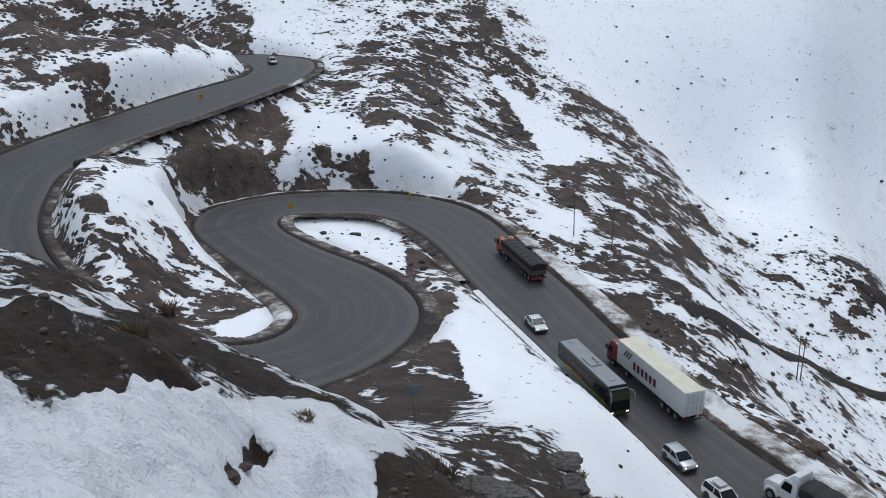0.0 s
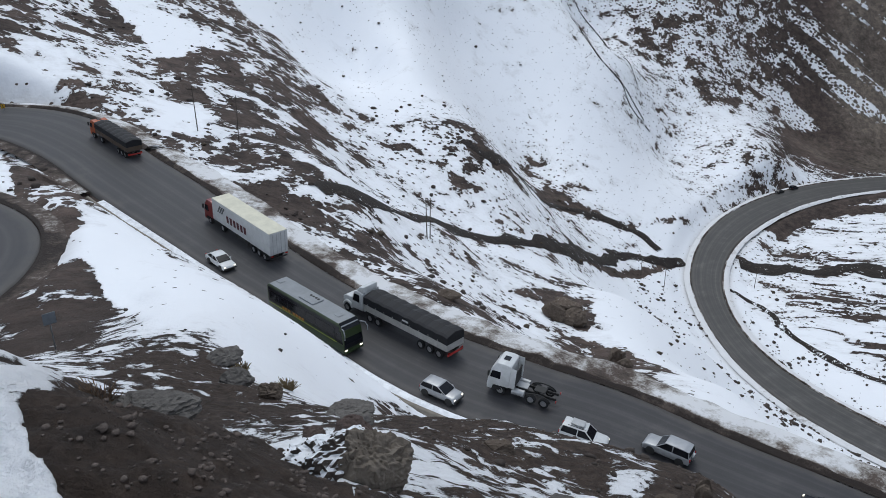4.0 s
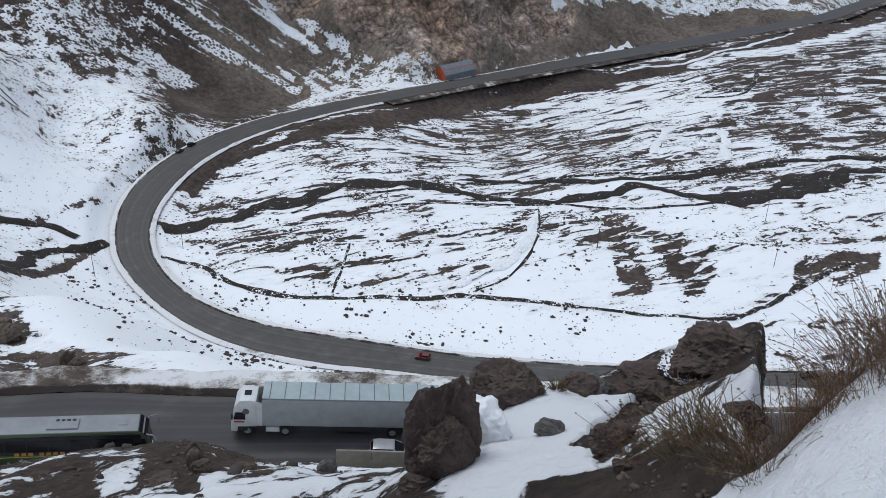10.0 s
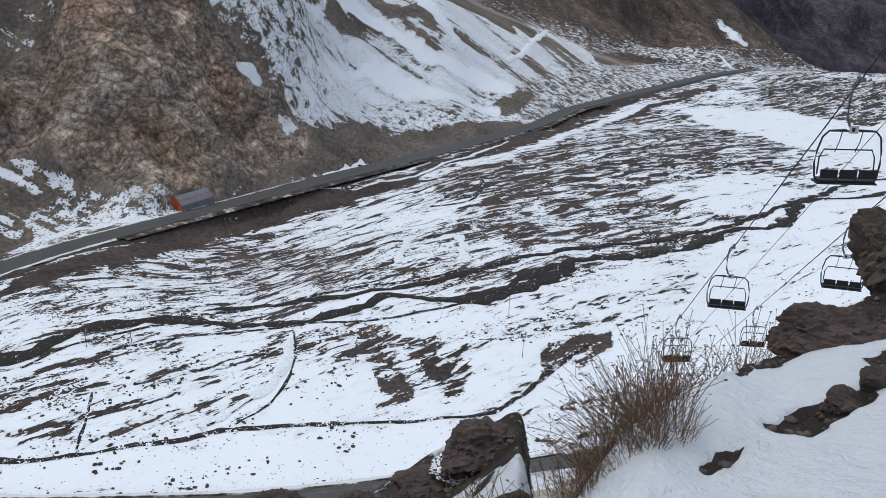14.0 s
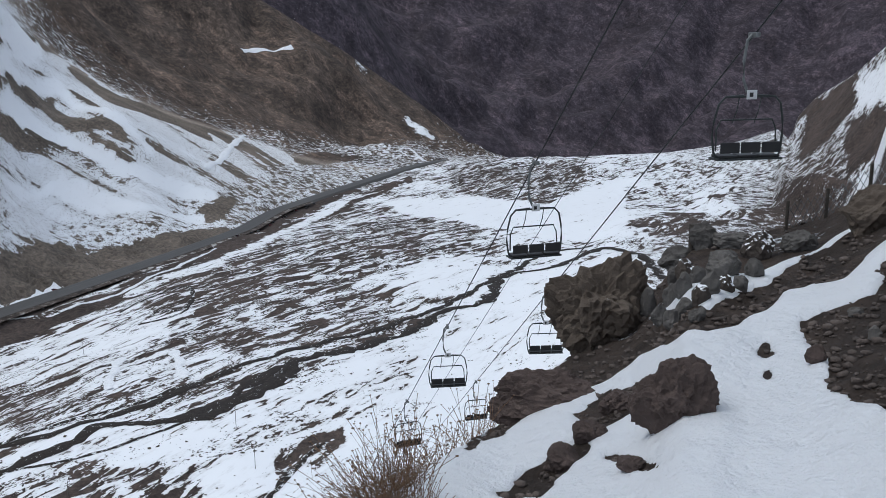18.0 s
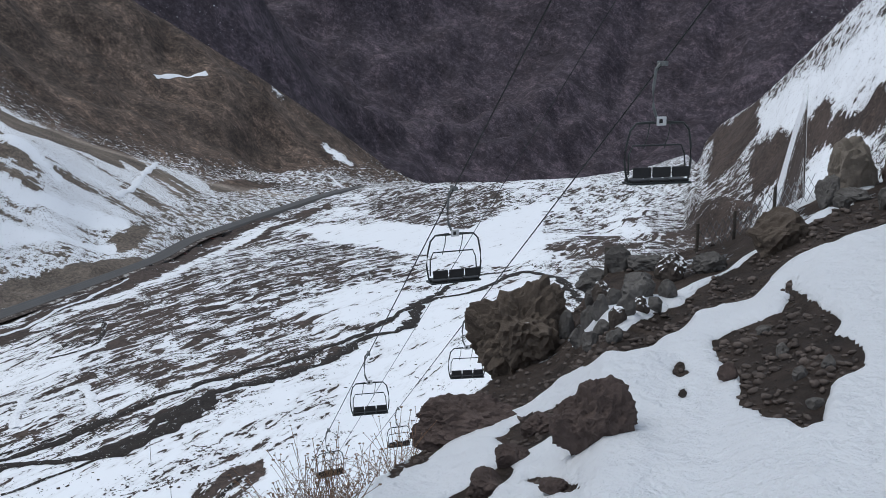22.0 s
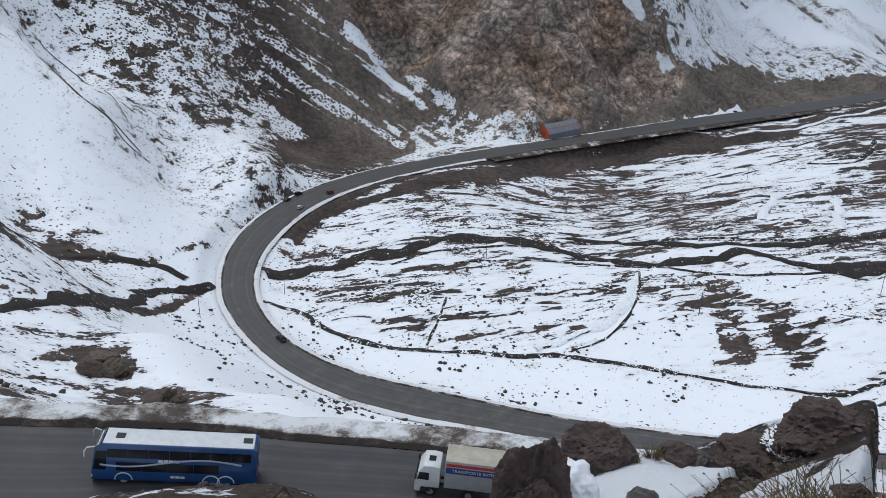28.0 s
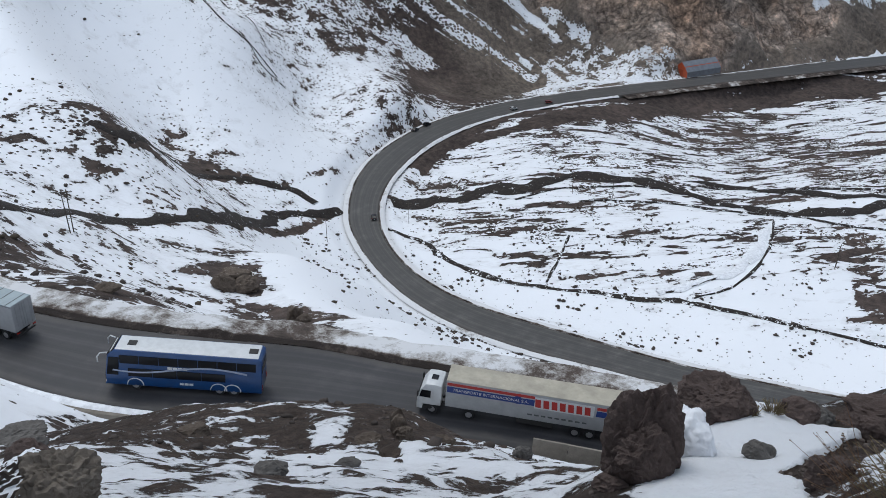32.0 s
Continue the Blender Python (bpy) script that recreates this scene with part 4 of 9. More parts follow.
rocks_c = [
    ("grey", 0.22, 5.10, 0.59, 0.16), ("grey", 5.22, 34.29, 1.58, 0.74), ("grey", 5.44, 39.37, 1.79, 0.77), ("brown", 6.17, 31.68, 0.99, 0.75),
    ("grey", 7.99, 26.32, 1.72, 0.52), ("dark", 3.48, 13.84, 0.46, 0.30), ("earthy", 12.43, 12.62, 0.44, 0.53), ("brown", 12.24, 12.22, 0.52, 0.37),
    ("earthy", 8.82, 16.11, 0.75, 0.30), ("brown", 12.45, 11.10, 0.50, 0.25), ("earthy", 11.26, 12.40, 0.70, 0.20), ("grey", 6.16, 9.17, 0.56, 0.23),
    ("grey", 43.51, 30.64, 1.35, 1.08), ("dark", 3.90, 12.81, 0.75, 0.54), ("grey", 7.96, 9.39, 0.42, 0.17), ("brown", 13.42, 13.61, 0.47, 0.69),
    ("earthy", 76.49, 120.74, 4.19, 2.72), ("earthy", 79.27, 118.94, 4.83, 3.15), ("earthy", 81.97, 125.57, 5.46, 1.97), ("earthy", 74.69, 98.69, 2.61, 2.61),
    # the last one is no boulder: it darkens the hole in the mound
    ("earthy", 72.76, 94.05, 2.16, 1.62), ("earthy", 43.62, 95.56, 3.05, 1.07), ("grey", 0.00, 3.31, 0.13, 0.06), ("dark", -1.08, 3.72, 0.10, 0.03),
]
# flat dark lumps added as the shaded hole in the snow mound
mound_hollows = [
    ("dark", -1.10, 4.05, 0.09, 0.03), ("dark", -1.07, 3.76, 0.08, 0.03),
]
ROCKS = rocks_a + rocks_b + rocks_b2 + rocks_c + mound_hollows
PILE = [
    (7.91, -4.06, 0.26, 0.27), (7.65, -4.23, 0.37, 0.16), (7.03, -4.14, 0.27, 0.26), (6.9, -4.45, 0.28, 0.18),
    (6.15, -3.59, 0.14, 0.16), (6.15, -3.32, 0.28, 0.22), (8.17, -3.9, 0.36, 0.19), (6.79, -3.33, 0.15, 0.2),
    (7.24, -3.45, 0.14, 0.17), (6.0, -2.93, 0.13, 0.16), (5.6, -2.95, 0.13, 0.15), (6.22, -2.94, 0.13, 0.15),
    (5.49, -2.82, 0.13, 0.14), (6.97, -3.08, 0.16, 0.25), (6.02, -2.77, 0.14, 0.15), (6.14, -3.11, 0.13, 0.12),
    (5.75, -3.25, 0.11, 0.11), (5.68, -3.1, 0.12, 0.11), (5.58, -2.75, 0.12, 0.11), (5.55, -2.65, 0.13, 0.12),
    (5.15, -2.63, 0.1, 0.09),
]
poles_a = [
    (29.7, 156.4), (22.9, 158.2), (60.1, 139.4), (164.6, 196.5),
    (59.1, 138.5), (158.3, 200.3), (203.3, 197.2), (269.6, 154.2),
    (261.7, 167.1), (264.9, 169.1), (455.2, 104.5), (281.8, 14.1),
    (318.6, 22.0), (269.6, 71.0), (267.4, 70.6),
]
POLES = poles_a
signs_a = [
    ("diamond", -29.8, 159.0), ("plate", -8.2, 171.6), ("diamond", -54.4, 194.1), ("square", -2.5, 50.9),
]
SIGNS = signs_a
bushes_a = [
    (3.26, 0.04), (3.05, -0.12), (3.05, -0.25), (3.04, -0.35),
    (3.18, -0.45), (5.63, -0.94), (6.15, -1.18), (3.31, -0.04),
    (3.30, -0.18), (3.41, -0.30), (3.41, -0.41), (3.45, 0.34),
    (2.81, 0.07), (3.42, 0.48), (3.20, -0.00), (6.34, -0.94),
    (5.14, -0.98), (4.95, -1.08), (7.42, -0.79), (3.42, -0.30),
    (3.70, -0.43),
]
BUSHES = bushes_a
tufts_a = [
    (-0.08, 5.49, 0.45), (6.02, 1.99, 0.25), (6.27, 1.88, 0.31), (-0.90, 5.46, 0.20),
    (-0.91, 4.88, 0.18), (-2.24, 5.79, 0.34), (-31.94, 92.79, 4.02), (6.33, 39.07, 1.19),
    (8.37, 38.20, 1.50), (31.16, -26.44, 3.15), (3.17, 0.38, 0.63), (3.17, 0.25, 0.67),
    (3.17, 0.13, 0.65), (3.70, 0.22, 0.64), (3.66, 0.38, 0.64),
]
TUFTS = tufts_a
ROPES = [
    (25.65, -7.55, -3.05), (42.82, -7.03, -15.26),
    (19.59, -11.05, 0.55), (40.55, -12.19, -11.95),
]
# crest of the brown hill and of the snowy spur: bearing, rise in degrees
HILL_CREST = [(60, 14.0), (80, 9.0), (86.1, 5.2), (88.5, 3.7), (91.5, 1.75), (94.2, 0.05), (98.5, -2.95), (103.2, -6.35), (105, -6.95), (110, -7.0)]
SPUR_CREST = [(112, -6.9), (119, -6.8), (121.2, -6.6), (121.8, -5.8), (122.2, -4.1), (123.1, -3.0), (125.0, -1.7), (126.3, -0.4), (129.2, 2.8), (131.1, 4.6), (134, 6.0), (140, 9.0)]
# brow of the near slope: bearing, distance, fall in degrees below level
BROW = [
    (84.0, 3.0, 42.4), (86.7, 3.0, 40.0), (88.8, 3.1, 38.2), (90.4, 3.2, 36.5), (92.1, 3.3, 33.8), (94.3, 3.4, 31.0), (96.7, 3.6, 28.4), (98.1, 3.8, 27.8),
    (101.7, 4.6, 25.7), (104.7, 5.6, 23.6), (107.9, 7.0, 20.2), (110.2, 7.8, 18.7), (113.0, 8.6, 16.6), (114.6, 9.0, 14.6), (116.4, 9.3, 12.2), (118.5, 9.6, 11.4),
    (120.5, 10.0, 11.2), (123.8, 10.5, 10.0), (127.2, 10.5, 8.1), (129.5, 10.5, 6.7), (132.0, 10.5, 6.2), (134.0, 10.5, 5.8),
]


def spline(pts, step=2.0):
    """Catmull-Rom through the nodes, resampled at even steps."""
    p = np.array(pts, float)
    p = np.vstack([2 * p[0] - p[1], p, 2 * p[-1] - p[-2]])
    dim = min(3, p.shape[1])
    out = []
    for i in range(1, len(p) - 2):
        a, b, c, d = p[i - 1:i + 3]
        n = max(2, int(np.linalg.norm((c - b)[:dim]) / 0.5))
        t = np.linspace(0, 1, n, endpoint=False)[:, None]
        out.append(0.5 * (2 * b + (c - a) * t + (2 * a - 5 * b + 4 * c - d) * t**2 + (3 * b - a - 3 * c + d) * t**3))
    q = np.vstack(out + [p[-2:-1]])
    s = np.concatenate([[0], np.cumsum(np.linalg.norm(np.diff(q[:, :dim], axis=0), axis=1))])
    u = np.arange(0, s[-1], step)
    return np.stack([np.interp(u, s, q[:, k]) for k in range(q.shape[1])], 1)


def smooth(q, n=6):
    for _ in range(n):
        q = q.copy()
        q[1:-1] = (q[:-2] + 2 * q[1:-1] + q[2:]) / 4
    return q


ROAD_U, ROAD_L = smooth(spline(road_upper), 3), smooth(spline(road_lower), 3)


def sideways(q):
    d = np.gradient(q[:, :2], axis=0)
    d /= np.linalg.norm(d, axis=1, keepdims=True)
    return d, np.stack([-d[:, 1], d[:, 0]], 1)


class Relief:
    """Thin-plate heights over bearing and log distance."""

    def __init__(self, pts):
        p = np.array(pts, float)
        r = np.hypot(p[:, 0], p[:, 1])
        self.c = self.flat(self.bearing(p[:, 0], p[:, 1]), r)
        v = p[:, 2] / r
        n = len(p)
        k = self.kernel(((self.c[:, None] - self.c[None]) ** 2).sum(2)) + np.eye(n) * 2e-3
        q = np.hstack([np.ones((n, 1)), self.c])
        m = np.block([[k, q], [q.T, np.zeros((3, 3))]])
        self.w = np.linalg.solve(m, np.concatenate([v, np.zeros(3)]))

    @staticmethod
    def bearing(x, y):
        az = np.arctan2(x, y)
        return np.where(az < -2.2, az + 2 * np.pi, az)

    @staticmethod
    def flat(az, r):
        return np.stack([az * 2.0, np.log(r)], -1)

    @staticmethod
    def kernel(d2):
        return 0.5 * d2 * np.log(d2 + 1e-12)

    def tangent(self, az, r):
        f = self.flat(az, r).reshape(-1, 2)
        out = np.empty(len(f))
        c = self.c
        for i in range(0, len(f), 20000):
            g = f[i:i + 20000]
            d2 = (g[:, :1] - c[:, 0]) ** 2 + (g[:, 1:] - c[:, 1]) ** 2
            out[i:i + 20000] = self.kernel(d2) @ self.w[:-3] + self.w[-3] + g @ self.w[-2:]
        return out.reshape(np.shape(r))

    def __call__(self, x, y):
        r = np.maximum(np.hypot(x, y), 0.8)
        az = self.bearing(x, y)
        v = self.tangent(az, r)
        # join the two ends of the bearing range, behind the stand
        lo, hi = -2.2, -2.2 + 2 * np.pi
        for end, other, sign in ((lo, 2 * np.pi, 1), (hi, -2 * np.pi, -1)):
            near = np.abs(az - end) < 0.5
            if near.any():
                w = 0.5 - 0.5 * np.abs(az[near] - end) / 0.5
                v[near] = v[near] * (1 - w) + self.tangent(az[near] + other, r[near]) * w
        return v * r


anchors = HEIGHTS + [tuple(p[:3] - np.array([0, 0, 0.6])) for p in ROAD_U[::6]] + [tuple(p[:3] - np.array([0, 0, 0.8])) for p in ROAD_L[::14]]
relief = Relief(anchors)


def lattice(ix, iy, seed):
    h = (ix * 374761393 + iy * 668265263 + seed * 1442695041) & 0xFFFFFFFF
    h = ((h ^ (h >> 13)) * 1274126177) & 0xFFFFFFFF
    return ((h ^ (h >> 16)) & 0xFFFF) / 32767.5 - 1.0


def vnoise(x, y, seed=0):
    ix, iy = np.floor(x).astype(np.int64), np.floor(y).astype(np.int64)
    fx, fy = x - ix, y - iy
    fx, fy = fx * fx * (3 - 2 * fx), fy * fy * (3 - 2 * fy)
    a, b = lattice(ix, iy, seed), lattice(ix + 1, iy, seed)
    c, d = lattice(ix, iy + 1, seed), lattice(ix + 1, iy + 1, seed)
    return (a + (b - a) * fx) * (1 - fy) + (c + (d - c) * fx) * fy


def fbm(x, y, size, octaves=4, seed=0, gain=0.5):
    out, amp, s = 0, 1.0, 1.0 / size
    for k in range(octaves):
        out = out + amp * vnoise(x * s + 17.3 * k, y * s - 9.1 * k, seed + k)
        amp, s = amp * gain, s * 2.03
    return out


cov = np.array(COVER)
cov_pos = Relief.flat(Relief.bearing(cov[:, 0], cov[:, 1]), np.hypot(cov[:, 0], cov[:, 1]))


def bareness(x, y):
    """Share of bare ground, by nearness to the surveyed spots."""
    r = np.maximum(np.hypot(x, y), 0.8)
    f = Relief.flat(Relief.bearing(x, y), r).reshape(-1, 2)
    out = np.empty(len(f))
    for i in range(0, len(f), 20000):
        g = f[i:i + 20000]
        d2 = (g[:, :1] - cov_pos[:, 0]) ** 2 + (g[:, 1:] - cov_pos[:, 1]) ** 2
        w = 1 / (d2 + 4e-4) ** 1.6
        out[i:i + 20000] = (w @ cov[:, 2]) / w.sum(1)
    return out.reshape(np.shape(r))


def paint(bare, x, y, patches=PATCHES):
    """Lay the outlined patches over the shares of bare ground."""
    f = Relief.flat(Relief.bearing(x, y), np.maximum(np.hypot(x, y), 0.8))
    rag = fbm(f[:, 0] * 40, f[:, 1] * 40, 2.0, 4, 63, 0.48)
    for share_, soft, ragged, corners in patches:
        c = np.array(corners, float)
        c = Relief.flat(Relief.bearing(c[:, 0], c[:, 1]), np.hypot(c[:, 0], c[:, 1]))
        reach = soft + ragged * 2
        k = np.where(((f > c.min(0) - reach) & (f < c.max(0) + reach)).all(1))[0]
        if not len(k):
            continue
        p, d2, inside = f[k], np.full(len(k), 9.0), np.zeros(len(k), bool)
        for a, b in zip(c, np.roll(c, -1, 0)):
            e = b - a
            u = np.clip(((p - a) @ e) / max(1e-9, e @ e), 0, 1)
            d2 = np.minimum(d2, ((p - a - u[:, None] * e) ** 2).sum(1))
            if a[1] != b[1]:
                inside ^= ((a[1] > p[:, 1]) != (b[1] > p[:, 1])) & (p[:, 0] < e[0] * (p[:, 1] - a[1]) / (b[1] - a[1]) + a[0])
        d = np.where(inside, -1, 1) * np.sqrt(d2) + rag[k] * ragged
        w = np.clip(0.5 - d / (2 * soft), 0, 1)
        w = w * w * (3 - 2 * w)
        bare[k] = bare[k] * (1 - w) + share_ * w
    return bare


from mathutils.kdtree import KDTree


def road_tree(q):
    kd = KDTree(len(q))
    for i, p in enumerate(q):
        kd.insert((p[0], p[1], 0), i)
    kd.balance()
    return kd


TREES = ((ROAD_U, road_tree(ROAD_U)), (ROAD_L, road_tree(ROAD_L)))


def flatten(x, y, z):
    """Cut and fill along the roads; also returns the distance beyond the road's edge."""
    out, edge, cut = z.copy(), np.full(z.shape, 99.0), np.zeros(z.shape)
    r = np.hypot(x, y)
    for q, kd in TREES:
        lo, hi = q[:, :2].min(0) - 25, q[:, :2].max(0) + 25
        pick = np.where((x > lo[0]) & (x < hi[0]) & (y > lo[1]) & (y < hi[1]) & (r > 40))[0]
        for k in pick:
            _, i, d = kd.find((x[k], y[k], 0))
            e = d - q[i, 3]
            if q is ROAD_L and 150 < i < 640 and e < 22:
                j = min(i, len(q) - 2)
                side = (q[j + 1, 0] - q[j, 0]) * (y[k] - q[j, 1]) - (q[j + 1, 1] - q[j, 1]) * (x[k] - q[j, 0])
                wide = 12 if i < 400 else 19
                if side < 0 and e < wide:
                    cut[k] = 1 if e < wide - 3 else 0.6
            if e < 14:
                pad = 4.5 if q is ROAD_L and 190 < i < 420 and not cut[k] else 2.4 if q is ROAD_U and 246 < i < 296 else 0.8
                w = min(1.0, max(0.0, (e - pad) / (9.0 if q is ROAD_L else 5.0)))
                w = w * w * (3 - 2 * w)
                drop = 0.35 + 0.0035 * max(0.0, r[k] - 60) * (1 if e < 0.5 else 0.6)
                out[k] = (q[i, 2] - drop) * (1 - w) + out[k] * w
                edge[k] = min(edge[k], e)
    return out, edge, cut


def ground_z(x, y):
    """Height of the bare plan under a point."""
    return relief(np.atleast_1d(np.array(x, float)), np.atleast_1d(np.array(y, float)))


# ---- materials ----
class Nodes:
    def __init__(self, name):
        self.m = bpy.data.materials.new(name)
        self.m.use_nodes = True
        self.t = self.m.node_tree
        self.b = self.t.nodes["Principled BSDF"]

    def add(self, kind, **values):
        n = self.t.nodes.new("ShaderNode" + kind)
        for k, v in values.items():
            if k in ("operation", "blend_type", "data_type", "noise_dimensions", "voronoi_dimensions", "feature", "attribute_name", "wave_type", "vector_type"):
                setattr(n, k, v)
        return n

    def link(self, a, b):
        self.t.links.new(a, b)

    def val(self, op, a, b=None, c=None, clamp=False):
        n = self.t.nodes.new("ShaderNodeMath")
        n.operation, n.use_clamp = op, clamp
        for i, v in enumerate((a, b, c)):
            if v is None:
                continue
            if isinstance(v, (int, float)):
                n.inputs[i].default_value = v
            else:
                self.link(v, n.inputs[i])
        return n.outputs[0]

    def noise(self, vec, scale, detail=4.0, rough=0.55, distort=0.0):
        n = self.t.nodes.new("ShaderNodeTexNoise")
        n.inputs["Scale"].default_value, n.inputs["Detail"].default_value = scale, detail
        n.inputs["Roughness"].default_value, n.inputs["Distortion"].default_value = rough, distort
        if vec is not None:
            self.link(vec, n.inputs["Vector"])
        return n.outputs["Fac"]

    def ramp(self, fac, stops):
        n = self.t.nodes.new("ShaderNodeValToRGB")
        while len(n.color_ramp.elements) < len(stops):
            n.color_ramp.elements.new(0.5)
        for e, (p, c) in zip(n.color_ramp.elements, stops):
            e.position, e.color = p, (*c, 1) if len(c) == 3 else c
        self.link(fac, n.inputs[0])
        return n.outputs[0]

    def mix(self, fac, a, b, mode="MIX"):
        n = self.t.nodes.new("ShaderNodeMixRGB")
        n.blend_type = mode
        for i, v in enumerate((fac, a, b)):
            if isinstance(v, (int, float)):
                n.inputs[i].default_value = v
            elif isinstance(v, tuple):
                n.inputs[i].default_value = (*v, 1)
            else:
                self.link(v, n.inputs[i])
        return n.outputs[0]

    def attr(self, name):
        n = self.t.nodes.new("ShaderNodeAttribute")
        n.attribute_name = name
        return n.outputs["Fac"]

    def where(self, kind="Object"):
        return self.t.nodes.new("ShaderNodeTexCoord").outputs[kind]

    def turned(self, vec, angle, scale):
        n = self.t.nodes.new("ShaderNodeMapping")
        n.vector_type = "TEXTURE"
        n.inputs["Rotation"].default_value = (0, 0, radians(angle))
        n.inputs["Scale"].default_value = scale
        self.link(vec, n.inputs["Vector"])
        return n.outputs[0]

    def bump(self, height, strength, distance):
        n = self.t.nodes.new("ShaderNodeBump")
        n.inputs["Strength"].default_value, n.inputs["Distance"].default_value = strength, distance
        self.link(height, n.inputs["Height"])
        self.link(n.outputs[0], self.b.inputs["Normal"])

    def set(self, **v):
        for k, x in v.items():
            key = {"color": "Base Color", "rough": "Roughness", "metal": "Metallic", "spec": "Specular IOR Level", "coat": "Coat Weight", "trans": "Transmission Weight"}[k]
            if isinstance(x, (int, float)):
                self.b.inputs[key].default_value = x
            elif isinstance(x, tuple):
                self.b.inputs[key].default_value = (*x, 1)
            else:
                self.link(x, self.b.inputs[key])
        return self


SNOW = (0.89, 0.905, 0.935)


VALLEY_WAY = -47


def ground_material():
    n = Nodes("snow_and_earth")
    p = n.where()
    bare, rock = n.attr("bare"), n.attr("rock")
    sv, sf = n.attr("valley"), n.attr("fan")
    iso = n.noise(p, 0.12, 5, 0.70, 0.3)
    fine = n.noise(p, 0.8, 2.5, 0.65)
    # streaks along the valley floor and down the fan
    val = n.val("ADD", n.val("MULTIPLY", n.noise(n.turned(p, VALLEY_WAY, (42, 9.0, 14)), 1.0, 4.5, 0.62, 1.1), 0.62), n.val("MULTIPLY", n.mix(n.attr("remote"), n.noise(n.turned(p, VALLEY_WAY + 14, (11, 3.6, 6)), 1.0, 3.5, 0.6, 0.7), n.noise(n.turned(p, VALLEY_WAY + 10, (34, 13, 12)), 1.0, 2.5, 0.5, 1.6)), 0.62))
    val = n.val("MULTIPLY_ADD", val, 1.45, -0.399)
    fv = n.t.nodes.new("ShaderNodeCombineXYZ")
    n.link(n.attr("fall_across"), fv.inputs[0])
    n.link(n.attr("fall_along"), fv.inputs[1])
    fan = n.noise(fv.outputs[0], 1.0, 4, 0.6, 0.2)
    field = n.mix(sv, iso, val)
    field = n.mix(n.val("MULTIPLY", sf, 0.82), field, fan)
    close = n.noise(p, 0.75, 15, 0.70, 0.3)
    field = n.mix(n.attr("near"), field, close)
    field = n.val("ADD", n.val("MULTIPLY", field, 0.84), n.val("MULTIPLY", n.mix(n.attr("near"), n.mix(sf, fine, (0.5, 0.5, 0.5)), n.noise(p, 2.2, 9, 0.72)), 0.16))
    # cover by threshold on the field: spread is about 0.32 .. 0.68
    thr = n.attr("snow_line")
    gap = n.val("SUBTRACT", thr, field)
    mask = n.val("MULTIPLY_ADD", gap, 60.0, 0.5, clamp=True)
    # thin ditches and terrace edges winding over the valley floor
    for size, spread, wide in ((0.030, 0.54, 0.012), (0.055, 0.50, 0.015), (0.10, 0.47, 0.018)):
        wind = n.val("ABSOLUTE", n.val("SUBTRACT", n.noise(n.turned(p, VALLEY_WAY, (2.6, 1.0, 1.0)), size, 5, 0.55, 0.4), 0.5))
        broken = n.val("LESS_THAN", n.val("MULTIPLY_ADD", fine, 0.5, n.val("MULTIPLY", n.noise(p, 0.035, 5, 0.6), 0.5)), n.val("MULTIPLY_ADD", bare, 0.42, spread - 0.16))
        line = n.val("MULTIPLY", n.val("LESS_THAN", n.val("MULTIPLY_ADD", n.val("SUBTRACT", fine, 0.5), 0.02, wind), wide), broken)
        mask = n.val("MAXIMUM", mask, n.val("MULTIPLY", line, n.val("GREATER_THAN", sv, 0.5)))
    # lone tufts and stones showing through the snow
    vor = n.t.nodes.new("ShaderNodeTexVoronoi")
    vor.inputs["Scale"].default_value = 0.52
    n.link(p, vor.inputs["Vector"])
    dot = n.val("LESS_THAN", n.val("ADD", vor.outputs["Distance"], n.val("MULTIPLY", fine, 0.35)), n.val("MULTIPLY_ADD", bare, 0.60, 0.235))
    dots = n.val("MULTIPLY", dot, n.val("GREATER_THAN", n.attr("speck"), n.noise(p, 0.06, 7, 0.7)))
    mask = n.val("MAXIMUM", mask, dots)
    # earth
    tone = n.mix(n.attr("near"), n.noise(p, 0.35, 10, 0.7), n.noise(p, 2.6, 12, 0.75))
    far = n.noise(p, 0.02, 8, 0.65)
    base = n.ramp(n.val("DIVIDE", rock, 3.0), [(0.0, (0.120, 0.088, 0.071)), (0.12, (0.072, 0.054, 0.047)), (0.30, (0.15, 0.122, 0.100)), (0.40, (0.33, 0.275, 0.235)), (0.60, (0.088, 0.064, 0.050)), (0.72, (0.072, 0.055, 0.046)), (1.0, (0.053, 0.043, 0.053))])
    shade = n.ramp(n.val("MULTIPLY_ADD", tone, 0.6, n.val("MULTIPLY", far, 0.4)), [(0.34, (0.22, 0.22, 0.22)), (0.5, (0.90, 0.90, 0.90)), (0.68, (1.95, 1.9, 1.85))])
    # gullies and scree runs on the far mountains
    gully = n.noise(n.turned(p, 38, (2.6, 1.0, 1.6)), 0.011, 14, 0.72, 0.15)
    gully = n.val("MULTIPLY_ADD", n.noise(p, 0.045, 7, 0.74), 0.5, n.val("MULTIPLY", gully, 0.5))
    runs = n.ramp(gully, [(0.37, (0.36, 0.34, 0.34)), (0.5, (1.0, 1.0, 1.0)), (0.61, (2.1, 2.05, 2.0))])
    thread = n.val("ABSOLUTE", n.val("SUBTRACT", n.noise(n.turned(p, 38, (3.4, 1.0, 2.0)), 0.016, 9, 0.62, 0.3), 0.5))
    runs = n.mix(1.0, runs, n.ramp(thread, [(0.0, (1.65, 1.55, 1.5)), (0.012, (1.15, 1.12, 1.1)), (0.035, (0.94, 0.94, 0.95)), (0.09, (1.0, 1.0, 1.0))]), "MULTIPLY")
